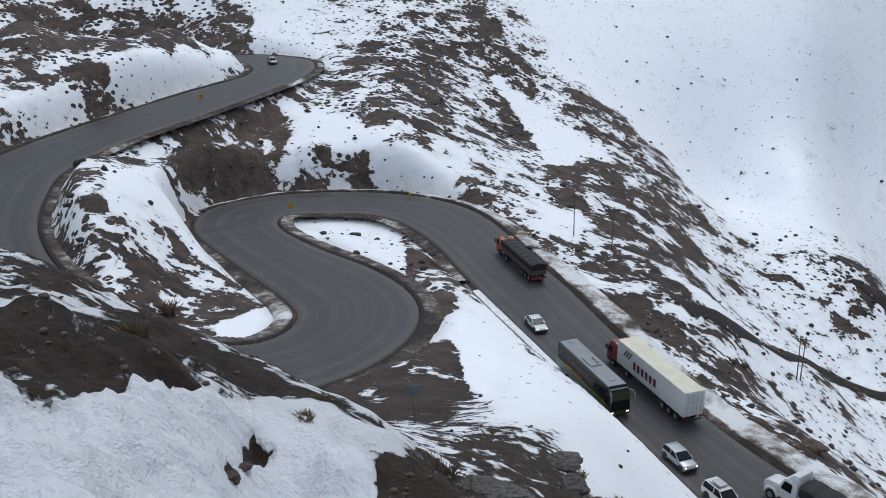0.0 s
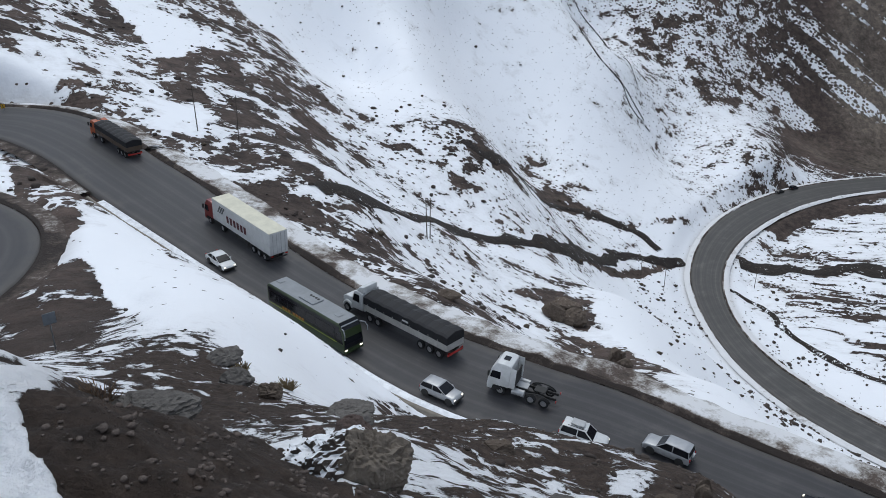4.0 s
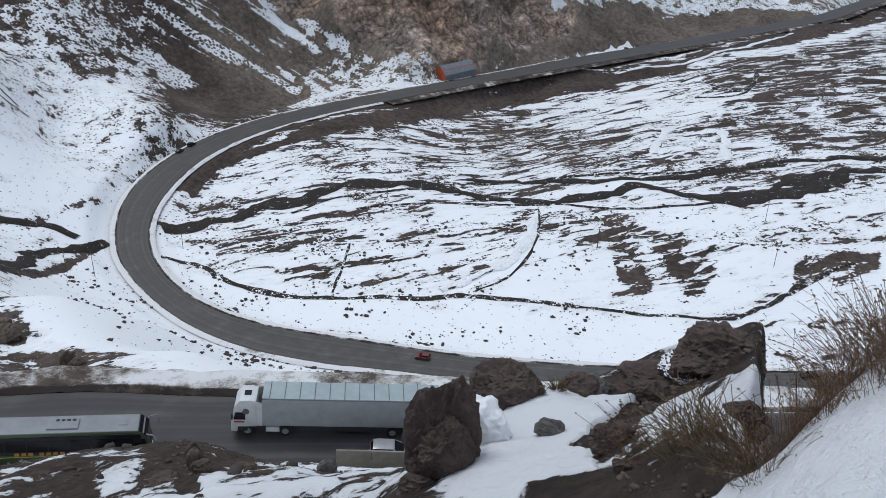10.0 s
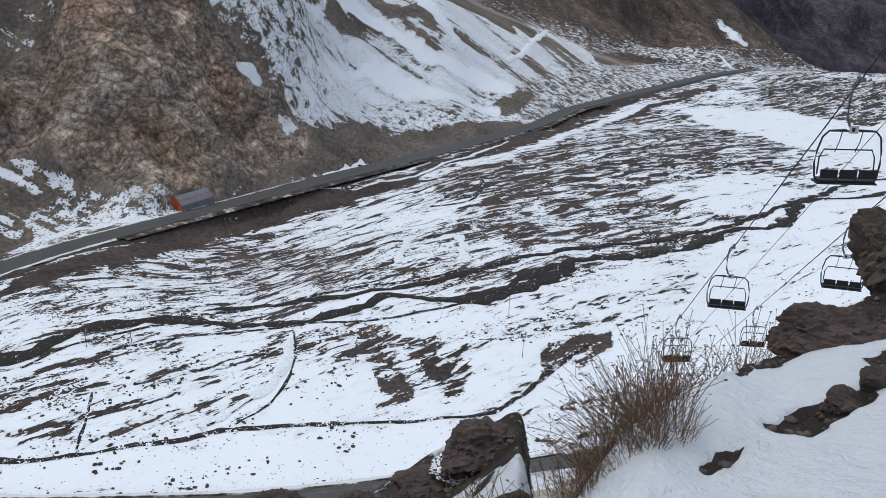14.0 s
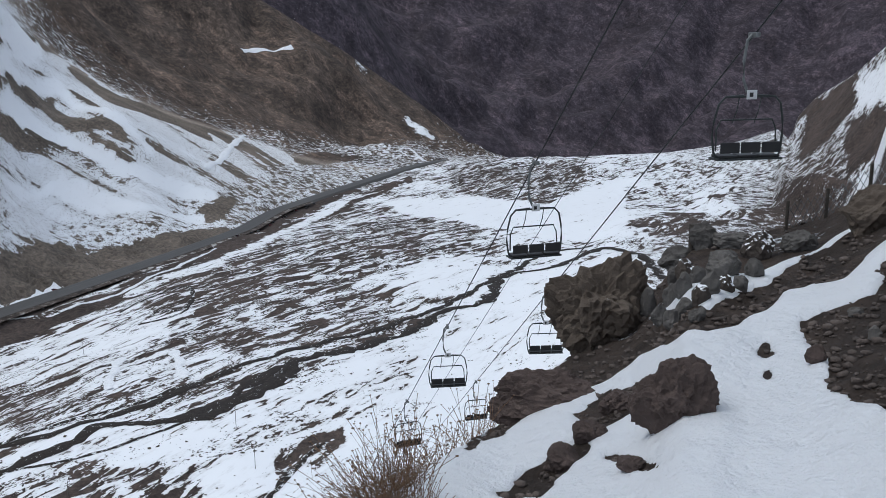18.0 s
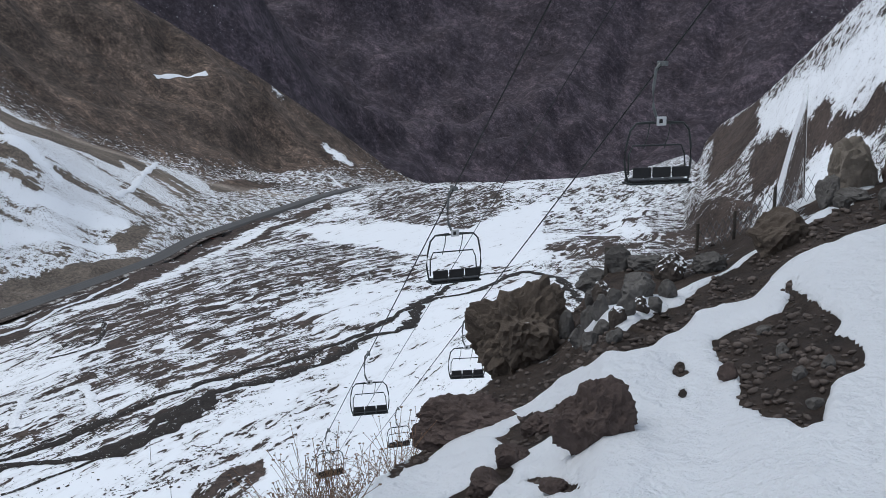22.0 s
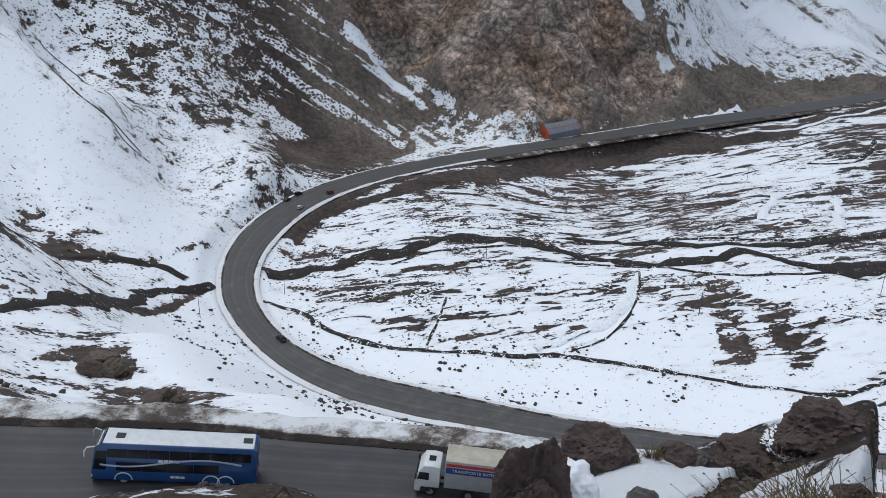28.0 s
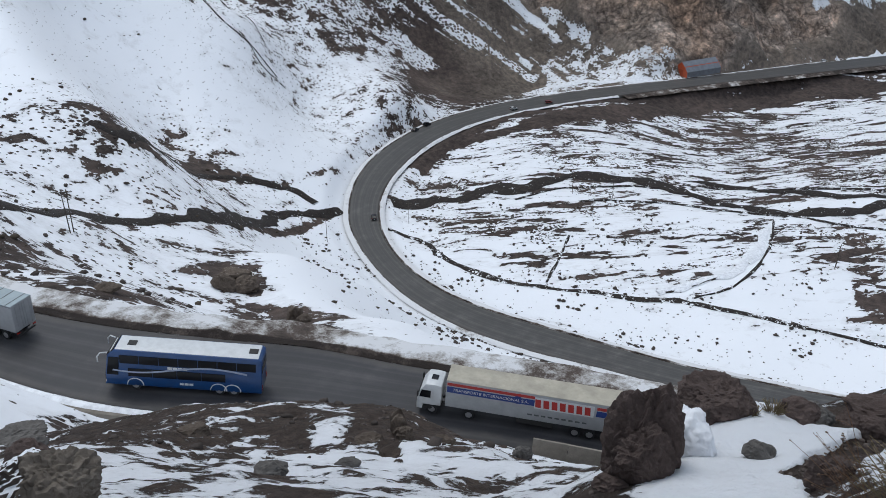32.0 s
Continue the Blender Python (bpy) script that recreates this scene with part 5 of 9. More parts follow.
    runs = n.mix(1.0, runs, n.ramp(n.noise(p, 0.16, 5, 0.75), [(0.36, (0.62, 0.62, 0.62)), (0.5, (1.0, 1.0, 1.0)), (0.64, (1.5, 1.48, 1.46))]), "MULTIPLY")
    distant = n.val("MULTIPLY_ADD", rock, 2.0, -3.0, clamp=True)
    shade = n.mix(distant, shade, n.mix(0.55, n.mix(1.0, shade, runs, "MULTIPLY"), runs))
    earth = n.mix(1.0, base, shade, "MULTIPLY")
    # broken rock face: blocks, rusty runs, cracks with their shade put into the colour
    vc = n.t.nodes.new("ShaderNodeTexVoronoi")
    vc.inputs["Scale"].default_value = 0.12
    warp = n.t.nodes.new("ShaderNodeVectorMath")
    warp.operation = "MULTIPLY_ADD"
    nt = n.t.nodes.new("ShaderNodeTexNoise")
    nt.inputs["Scale"].default_value, nt.inputs["Detail"].default_value = 0.09, 8
    n.link(p, nt.inputs["Vector"])
    n.link(nt.outputs["Color"], warp.inputs[0])
    warp.inputs[1].default_value = (16, 16, 16)
    n.link(p, warp.inputs[2])
    n.link(warp.outputs[0], vc.inputs["Vector"])
    cliff_h = n.noise(n.turned(p, 25, (1.6, 1.6, 0.8)), 0.06, 8, 0.72)
    ve = n.t.nodes.new("ShaderNodeTexVoronoi")
    ve.feature = "DISTANCE_TO_EDGE"
    ve.inputs["Scale"].default_value = 0.10
    n.link(n.turned(warp.outputs[0], 20, (1.6, 1.6, 0.7)), ve.inputs["Vector"])
    # darkens the colour along block edges, as shade in the crevices
    crevice_shade = n.ramp(ve.outputs["Distance"], [(0.0, (0.38, 0.36, 0.35)), (0.07, (0.85, 0.85, 0.85)), (0.20, (1.1, 1.1, 1.1))])
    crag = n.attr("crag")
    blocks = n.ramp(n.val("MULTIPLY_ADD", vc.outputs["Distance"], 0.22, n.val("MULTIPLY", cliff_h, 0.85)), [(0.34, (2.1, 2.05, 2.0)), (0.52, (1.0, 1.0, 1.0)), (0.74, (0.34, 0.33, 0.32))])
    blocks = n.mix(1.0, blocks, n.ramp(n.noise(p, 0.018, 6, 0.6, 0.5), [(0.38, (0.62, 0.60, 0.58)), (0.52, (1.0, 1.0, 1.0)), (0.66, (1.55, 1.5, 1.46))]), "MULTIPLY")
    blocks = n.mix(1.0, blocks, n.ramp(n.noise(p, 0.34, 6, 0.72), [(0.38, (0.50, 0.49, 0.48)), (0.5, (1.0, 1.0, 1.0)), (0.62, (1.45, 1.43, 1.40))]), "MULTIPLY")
    rust = n.ramp(n.noise(p, 0.022, 7, 0.6), [(0.42, (1, 1, 1)), (0.62, (1.06, 0.86, 0.72))])
    earth = n.mix(n.val("MULTIPLY", crag, 0.9), earth, n.mix(1.0, n.mix(1.0, n.mix(1.0, earth, blocks, "MULTIPLY"), crevice_shade, "MULTIPLY"), rust, "MULTIPLY"))
    # snow with grime near bare ground and roads
    grime = n.val("MULTIPLY", n.attr("grime"), n.noise(p, 0.6, 8, 0.7), clamp=True)
    edge = n.val("MULTIPLY", n.val("MULTIPLY_ADD", gap, 6.0, 0.75, clamp=True), 0.30)
    snow = n.mix(n.val("MAXIMUM", grime, edge), SNOW, (0.30, 0.27, 0.24))
    snow = n.mix(n.val("MULTIPLY", n.noise(p, 0.09, 6, 0.6), 0.14), snow, (0.60, 0.62, 0.67))
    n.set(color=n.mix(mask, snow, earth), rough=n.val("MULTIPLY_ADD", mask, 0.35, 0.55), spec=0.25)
    relief_h = n.val("ADD", n.val("MULTIPLY", n.val("MULTIPLY", tone, mask), 1.0), n.val("MULTIPLY", fine, n.val("MULTIPLY_ADD", mask, 0.5, 0.16)))
    relief_h = n.val("ADD", relief_h, n.val("MULTIPLY", n.val("MULTIPLY", n.val("SUBTRACT", cliff_h, n.val("MULTIPLY", vc.outputs["Distance"], 0.35)), crag), 9.0))
    crust = n.val("MULTIPLY", n.val("MULTIPLY", n.val("MULTIPLY_ADD", n.noise(p, 9.0, 6, 0.7), 0.45, n.noise(p, 3.2, 8, 0.68)), n.attr("near")), 0.22)
    n.bump(n.val("ADD", relief_h, crust), 1.0, 0.6)
    return n.m


def asphalt_material(name, base=0.052, blue=1.02):
    n = Nodes(name)
    p = n.where()
    u = n.attr("across")
    w = n.noise(p, 0.25, 8, 0.6)
    col = n.ramp(n.val("MULTIPLY_ADD", n.noise(p, 9.0, 6, 0.7), 0.35, n.val("MULTIPLY", w, 0.65)), [(0.3, (base * 0.72, base * 0.69, base * 0.72 * blue)), (0.55, (base, base * 0.96, base * blue)), (0.75, (base * 1.5, base * 1.44, base * 1.44))])
    # polished and dusty lanes along the way
    lane = n.t.nodes.new("ShaderNodeCombineXYZ")
    n.link(u, lane.inputs[0])
    bands = n.noise(lane.outputs[0], 4.2, 3, 0.6)
    col = n.mix(1.0, col, n.ramp(n.val("MULTIPLY_ADD", w, 0.3, n.val("MULTIPLY", bands, 0.7)), [(0.36, (0.74, 0.74, 0.75)), (0.5, (1.0, 1.0, 1.0)), (0.62, (1.45, 1.42, 1.38))]), "MULTIPLY")
    # wheel tracks and dusty margins
    a = n.val("ABSOLUTE", u)
    mar = n.val("MULTIPLY", n.val("MULTIPLY_ADD", n.val("ADD", a, n.val("MULTIPLY", n.val("SUBTRACT", w, 0.5), 0.5)), 5.0, -3.9, clamp=True), 0.75)
    col = n.mix(mar, col, (0.085, 0.078, 0.072))
    mid = n.val("MULTIPLY", n.val("LESS_THAN", n.val("ABSOLUTE", n.val("ADD", n.val("MULTIPLY", n.val("SUBTRACT", w, 0.5), 0.12), u)), 0.05), 0.14)
    col = n.mix(mid, col, (0.11, 0.107, 0.10))
    n.set(color=col, rough=n.val("MULTIPLY_ADD", w, 0.35, 0.42), spec=0.35)
    n.bump(n.noise(p, 18, 4, 0.6), 0.25, 0.02)
    return n.m


def stone_material(name, dark, light, scale=1.2, snow=0.0, bump=0.15):
    """Rough rock; with snow lying on what faces up."""
    n = Nodes(name)
    p = n.where()
    f = n.val("MULTIPLY_ADD", n.noise(p, scale, 10, 0.7), 0.7, n.val("MULTIPLY", n.noise(p, scale * 7, 6, 0.7), 0.3))
    r = n.t.nodes.new("ShaderNodeObjectInfo").outputs["Random"]
    col = n.ramp(f, [(0.3, dark), (0.52, tuple((a + b) / 2 for a, b in zip(dark, light))), (0.72, light)])
    col = n.mix(n.val("MULTIPLY", r, 0.35), col, tuple(c * 0.55 for c in dark))
    if snow > 0:
        g = n.t.nodes.new("ShaderNodeNewGeometry")
        s = n.t.nodes.new("ShaderNodeSeparateXYZ")
        n.link(g.outputs["Normal"], s.inputs[0])
        m = n.val("MULTIPLY_ADD", n.val("ADD", s.outputs["Z"], n.val("MULTIPLY", n.val("SUBTRACT", n.noise(p, scale * 2, 6, 0.6), 0.5), 0.9)), 9.0, -9.0 * (1.15 - snow), clamp=True)
        col = n.mix(m, col, SNOW)
    n.set(color=col, rough=0.85, spec=0.25)
    n.bump(f, 0.9, bump)
    return n.m


def plain(name, color, rough=0.5, metal=0.0, var=0.12, scale=3.0, coat=0.0, spec=0.5):
    """Paint, plastic or metal with a little unevenness and dirt."""
    n = Nodes(name)
    p = n.where()
    f = n.noise(p, scale, 8, 0.65)
    col = n.ramp(f, [(0.3, tuple(c * (1 - var * 1.6) for c in color)), (0.6, color), (0.8, tuple(min(1, c * (1 + var)) for c in color))])
    n.set(color=col, rough=n.val("MULTIPLY_ADD", f, 0.25, max(0.02, rough - 0.12)), metal=metal, coat=coat, spec=spec)
    return n.m


def glow(name, color, power):
    n = Nodes(name)
    n.set(color=color)
    n.b.inputs["Emission Color"].default_value = (*color, 1)
    n.b.inputs["Emission Strength"].default_value = power
    return n.m


M_GROUND = ground_material()
M_ASPHALT = asphalt_material("asphalt", 0.048)
M_ASPHALT_LOW = asphalt_material("asphalt_worn", 0.072, 0.93)


# ---- the ground ----
def sheet(name, co, n_r, n_a, material, attrs=(), flip=False):
    idx = np.arange(n_r * n_a).reshape(n_r, n_a)
    a, b, c, d = idx[:-1, :-1], idx[:-1, 1:], idx[1:, 1:], idx[1:, :-1]
    f = np.stack([a, b, c, d] if flip else [a, d, c, b], -1).reshape(-1, 4)
    me = bpy.data.meshes.new(name)
    me.vertices.add(len(co))
    me.vertices.foreach_set("co", co.astype(np.float32).ravel())
    me.loops.add(f.size)
    me.loops.foreach_set("vertex_index", f.astype(np.int32).ravel())
    me.polygons.add(len(f))
    me.polygons.foreach_set("loop_start", np.arange(0, f.size, 4, dtype=np.int32))
    me.polygons.foreach_set("loop_total", np.full(len(f), 4, dtype=np.int32))
    me.polygons.foreach_set("use_smooth", np.ones(len(f), dtype=bool))
    for key, v in attrs:
        me.attributes.new(key, "FLOAT", "POINT").data.foreach_set("value", np.asarray(v, np.float32).ravel())
    me.update(calc_edges=True)
    me.materials.append(material)
    return new(name, me)


def ease(x, a, b):
    t = np.clip((x - a) / (b - a), 0, 1)
    return t * t * (3 - 2 * t)


AZ = np.concatenate([np.arange(-126, -36, 3.0), np.arange(-36, 138, 0.22), np.arange(138, 235, 3.0)])
AZ[-1] = 234.0
rings = [np.array([0.02, 0.3, 0.6])]
for r_in, r_out, step_ in ((0.9, 40, 0.0125), (40, 330, 0.0105), (330, 480, 0.008), (480, 760, 0.005), (760, 1300, 0.009), (1300, 4700, 0.0125)):
    rings.append(np.exp(np.arange(math.log(r_in), math.log(r_out), step_)))
RR = np.concatenate(rings)
az, rr = np.meshgrid(np.radians(AZ), RR)
gx, gy = (rr * np.sin(az)).ravel(), (rr * np.cos(az)).ravel()
gr, ga = rr.ravel(), np.degrees(az).ravel()
g_bare = paint(np.clip(bareness(gx, gy), 0, 1), gx, gy)
gz = relief(gx, gy)
gz, g_edge, g_cut = flatten(gx, gy, gz)
# earth embankment and gravel lots on the valley side of the lower road
g_bare = np.maximum(g_bare, g_cut * 0.97)
off_road = ease(g_edge, 0.5, 6)
# crags, gullies and lumps
rough = 0.15 + 0.85 * g_bare
gz += off_road * rough * fbm(gx, gy, 9, 4, 3) * np.clip(gr / 40, 0, 1) * 0.55
gz += off_road * rough * fbm(gx, gy, 45, 3, 11) * np.clip((gr - 60) / 200, 0, 1) * 2.2
g_valley = ease(ga, 44, 52) * (1 - ease(ga, 118, 124)) * ease(gr, 215, 260) * (1 - ease(gr, 1350, 1450))
floor_z = -137 - 0.03 * (gr - 290)
g_valley *= 1 - ease(gz, floor_z + 8, floor_z + 22)
# the valley floor ends at the road
bend = ROAD_L[200:]
road_az = np.degrees(np.arctan2(bend[:, 0], bend[:, 1]))
g_valley *= np.where(gr < np.interp(ga, road_az, np.hypot(bend[:, 0], bend[:, 1])) + 4, 1.0, 0.0)
crag = np.exp(-((ga - 64) / 17) ** 2) * ease(gr, 500, 560) * (1 - ease(gr, 900, 1050)) * g_bare * (1 - g_valley) * (g_cut < 0.1) * ease(g_edge, 5, 13)
gz += crag * (np.abs(fbm(gx, gy, 75, 4, 21)) * 26 - 9 + np.abs(fbm(gx, gy, 24, 3, 25)) * 7)
gz += crag * fbm(gr * ga / 57.3, gz, 11, 4, 27) * 3.2
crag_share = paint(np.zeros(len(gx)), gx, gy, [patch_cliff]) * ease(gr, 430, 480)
hills = ease(gr, 1300, 1800)
ridge = np.abs(fbm(gx + 0.3 * gy, gy * 0.35, 420, 5, 31))
gz += hills * (ridge * 150 - 60) * ease(gr, 2300, 3000) + hills * (np.abs(fbm(gx, gy, 160, 4, 37)) * 34 - 12)
near = 1 - ease(gr, 9, 30)
gz += near * ease(gr, 1.0, 2.5) * (fbm(gx, gy, 1.1, 4, 41) * (0.05 + 0.10 * g_bare) + fbm(gx, gy, 0.28, 3, 43) * (0.012 + 0.03 * g_bare))
# broken bank below the stand
bank_ = ease(gr, 5, 9) * (1 - ease(gr, 32, 50)) * ease(g_bare, 0.2, 0.6) * (1 - ease(ga, 78, 92))
gz += bank_ * (fbm(gx, gy, 2.4, 5, 51, 0.6) * 0.13 - np.abs(fbm(gx, gy, 1.0, 3, 53)) * 0.08 + 0.05)
snow_lump = np.exp(-((gx + 0.9) ** 2 + (gy - 3.1) ** 2) / 3.5)
gz += snow_lump * (fbm(gx, gy, 0.5, 5, 47, 0.55) * 0.15 - 0.02)
g_rock = 0.3 * ease(gr, 35, 60)
g_rock = g_rock + (0.92 + 0.28 * crag_share - g_rock) * ease(ga + fbm(gx, gy, 30, 3, 57) * 3, 45, 52) * (1 - ease(ga, 108, 114)) * ease(gr, 420, 470)
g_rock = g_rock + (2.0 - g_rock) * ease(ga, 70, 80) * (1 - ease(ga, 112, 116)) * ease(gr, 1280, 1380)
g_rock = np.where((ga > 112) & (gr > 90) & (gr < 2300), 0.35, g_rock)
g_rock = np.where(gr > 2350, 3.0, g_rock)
g_rock = g_rock + (0.36 - g_rock) * ease(g_valley, 0.2, 0.7)
g_fan = ease(ga, 70, 78) * (1 - ease(ga, 108, 112)) * ease(gr, 640, 760) * (1 - ease(gr, 1300, 1400)) * ease(gz, floor_z + 6, floor_z + 20)
scree = ease(ga, 44, 47) * (1 - ease(ga, 55, 59)) * ease(gr, 440, 470) * (1 - ease(gr, 700, 760)) * (1 - g_valley)
g_fan = np.maximum(g_fan, 0.9 * scree)
g_speck = np.where(gr > 200, 0.69, np.where(gr > 55, 0.54, 0.30)) * (1 - ease(gr, 1300, 1700)) * (1 - 0.45 * g_valley)
g_bare = g_bare * (1 - 0.36 * g_valley * (g_cut < 0.1)) * (1 - 0.12 * g_fan)
# fields and rough grazing alternate on the valley floor
g_bare += g_valley * (g_cut < 0.1) * (fbm(gx, gy, 95, 3, 83) * 0.16 + fbm(gx, gy, 30, 2, 85) * 0.08)
g_bare = paint(np.clip(g_bare, 0.02, 1), gx, gy)
g_grime = ease(-g_edge, -5.0, -0.5) * 1.3 + 0.25 * np.clip(g_bare * 2, 0, 1) * (gr < 60)
# the shoulders are gravel and ploughed, dirty snow
g_bare = np.where(g_edge < 0.7, np.maximum(g_bare, 0.80), g_bare)
g_bare = np.where((gr < 70) & (ga < 62), np.minimum(g_bare, 0.93), g_bare)
g_el = np.degrees(np.arctan2(gz, np.maximum(gr, 1)))
# threshold of the cover noise; even shares in the middle, sure ends
snow_line = 0.5 + (g_bare - 0.5) * 0.21 + (g_bare - 0.5) ** 3 * 1.1
# far crests
def below(rise, on, far):
    """Hold the ground under a crest where on is 1, and further down from the distance far."""
    top = gr * np.tan(np.radians(rise - 1.6 * ease(gr, far, far * 1.25)))
    return on * np.minimum(0, top - gz)


h_az, h_el = np.array(HILL_CREST).T
gz += below(np.interp(ga, h_az, h_el), ease(ga, 76, 84) * (1 - ease(ga, 105, 107)) * ease(gr, 1350, 1500) * (1 - ease(gr, 2400, 2900)), 2050)
p_az, p_el = np.array(SPUR_CREST).T
spur_r = np.interp(ga, [121, 125, 129, 134], [1000, 860, 730, 600])
climb = np.clip((gr / spur_r - 1) / 0.36, 0, 1)
foot_ = -np.interp(ga, [112, 121, 126, 130, 134], [7.6, 7.6, 7.4, 6.8, 5.6]) - 0.8
spur_el = foot_ + (np.interp(ga, p_az, p_el) - foot_) * climb ** 0.8 - 5.0 * ease(gr / spur_r, 1.42, 1.8)
spur_on = ease(ga, 121.0, 122.2) * (1 - ease(ga, 136, 144)) * np.where(ga > 128, ease(gr, 70, 120), ease(gr / spur_r, 0.86, 0.98)) * (1 - ease(gr, 2000, 2300))
crags = (np.abs(fbm(gx, gy, 70, 4, 121, 0.6)) - 0.35) * 11 * ease(climb, 0.05, 0.3) * (1 - ease(climb, 0.9, 1.0))
gz += spur_on * (gr * np.tan(np.radians(spur_el)) + crags - gz)
flat_ = ease(ga, 108, 112) * (1 - ease(ga, 124.5, 128.5)) * ease(gr, 120, 190) * (1 - ease(gr, 1000, 1300)) * (1 - ease(ga, 121.0, 122.0) * ease(gr / spur_r, 0.86, 0.98))
gz += flat_ * np.minimum(0, floor_z + 5 + 3 * fbm(gx, gy, 60, 3, 33) - gz)
# the near slope rounds off at its brow and drops out of sight behind it
b_az, b_r, b_fall = np.array(BROW).T
brow_r, brow_t = np.interp(ga, b_az, b_r), np.tan(np.radians(-np.interp(ga, b_az, b_fall)))
brow_on = ease(ga, 84, 89) * (1 - ease(ga, 137, 146))
run = np.clip((gr - 1.2) / (brow_r - 1.2), 0, 1.6)
slope_z = -1.47 + (brow_r * brow_t + 1.47) * run + (0.012 + 0.02 * g_bare) * fbm(gx, gy, 0.9, 3, 41) + (0.004 + 0.012 * g_bare) * fbm(gx, gy, 0.2, 3, 43)
gz += brow_on * ease(gr, 1.0, 1.5) * (1 - ease(gr, brow_r * 1.3, brow_r * 2.0)) * (slope_z - gz)
beyond = np.log(np.maximum(gr, 0.3) / brow_r)
limit = gr * (brow_t - 0.06 * np.clip(beyond / 0.3, 0, 1) - 0.10 * np.clip(beyond - 0.3, 0, 2))
behind_brow = ease(ga, 87, 90.5) * (1 - ease(ga, 137, 146)) * ease(beyond, -0.9, -0.3) * (1 - ease(gr, 90, 170))
limit = np.where(beyond < 0, gr * (brow_t + 0.01), limit)
gz += behind_brow * np.minimum(0, limit - gz)
g_valley = g_valley * (1 - spur_on * ease(climb, 0.0, 0.1))
# settled snow lies thick over the near ground and ends in a rounded lip
depth_ = (1 - ease(g_bare, 0.30, 0.62)) * (1 - ease(gr, 14, 26)) * ease(gr, 1.2, 2.0)
depth_ = depth_.reshape(len(RR), len(AZ))
for _ in range(3):
    depth_[1:-1] = (depth_[:-2] + 2 * depth_[1:-1] + depth_[2:]) / 4
    depth_[:, 1:-1] = (depth_[:, :-2] + 2 * depth_[:, 1:-1] + depth_[:, 2:]) / 4
gz += depth_.ravel() * (0.025 + 0.006 * np.clip(gr, 0, 9)) * (1 + 0.35 * fbm(gx, gy, 0.7, 3, 73))
n_first = len(AZ)
gx[:n_first], gy[:n_first], gz[:n_first] = 0.011, 0.007, gz[n_first:2 * n_first].mean()
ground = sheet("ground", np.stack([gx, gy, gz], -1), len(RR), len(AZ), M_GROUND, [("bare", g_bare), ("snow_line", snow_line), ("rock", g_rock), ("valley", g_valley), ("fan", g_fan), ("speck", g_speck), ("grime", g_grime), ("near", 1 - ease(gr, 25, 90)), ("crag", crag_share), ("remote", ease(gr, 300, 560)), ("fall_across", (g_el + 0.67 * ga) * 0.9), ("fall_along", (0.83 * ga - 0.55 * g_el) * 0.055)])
tagged(ground, "steep mountainside and valley floor, patchy snow over dark earth", "ground", kind="structure")
GRID = gz.reshape(len(RR), len(AZ))


def height(x, y):
    """Height of the finished ground."""
    x, y = np.atleast_1d(np.asarray(x, float)), np.atleast_1d(np.asarray(y, float))
    r, a = np.hypot(x, y), np.degrees(np.arctan2(x, y))
    a = np.where(a < -126, a + 360, a)
    fi = np.clip(np.interp(r, RR, np.arange(len(RR))), 0, len(RR) - 1.001)
    fj = np.clip(np.interp(a, AZ, np.arange(len(AZ))), 0, len(AZ) - 1.001)
    i, j = fi.astype(int), fj.astype(int)
    u, v = fi - i, fj - j
    g = GRID
    return (g[i, j] * (1 - u) + g[i + 1, j] * u) * (1 - v) + (g[i, j + 1] * (1 - u) + g[i + 1, j + 1] * u) * v


BARE = g_bare.reshape(len(RR), len(AZ))


def bare_at(x, y):
    """Share of bare ground on the finished sheet."""
    r, a = np.hypot(x, y), np.degrees(np.arctan2(x, y))
    i = np.clip(np.searchsorted(RR, r), 0, len(RR) - 1)
    j = np.clip(np.searchsorted(AZ, np.where(a < -126, a + 360, a)), 0, len(AZ) - 1)
    return BARE[i, j]


def hz(x, y):
    return float(height(x, y)[0])


def ribbon(name, q, offsets, material, attrs=()):
    """A strip along q; offsets: (sideways, up) pairs, each a number or an array."""
    _, nrm = sideways(q)
    cols = [np.column_stack([q[:, :2] + nrm * np.reshape(s, (-1, 1)), q[:, 2] + u]) for s, u in offsets]
    return sheet(name, np.stack(cols, 1).reshape(-1, 3), len(q), len(offsets), material, attrs)


def road(name, q, material, label):
    hw = q[:, 3]
    cross = [-1.0, -0.9, -0.5, 0.0, 0.5, 0.9, 1.0]
    # the shoulders fall away further where the ground sheet is coarse
    deep = 0.8 + 0.0042 * np.maximum(0, np.hypot(q[:, 0], q[:, 1]) - 60)
    lines = [(-hw - 0.35 * deep, -deep)] + [(hw * c, 0.09 * (1 - c * c)) for c in cross] + [(hw + 0.35 * deep, -deep)]
    u = np.tile(np.array([-1.1] + cross + [1.1]), (len(q), 1))
    # offsets run from right to left of the way, so that faces look up
    return tagged(ribbon(name, q, lines, material, [("across", u)]), label, "road", kind="structure")


road("road_upper", ROAD_U, M_ASPHALT, "dark grey asphalt mountain road winding through hairpins")
road("road_lower", ROAD_L, M_ASPHALT_LOW, "worn grey asphalt road curving along the valley")


# ---- building blocks ----
def part(name, bm, material, parent, label="", smooth_faces=False):
    me = bpy.data.meshes.new(name)
    if smooth_faces:
        for f in bm.faces:
            f.smooth = True
    bm.to_mesh(me)
    bm.free()
    me.materials.append(material)
    ob = new(name, me)
    ob.parent = parent
    if label:
        ob["label"] = label
    return ob


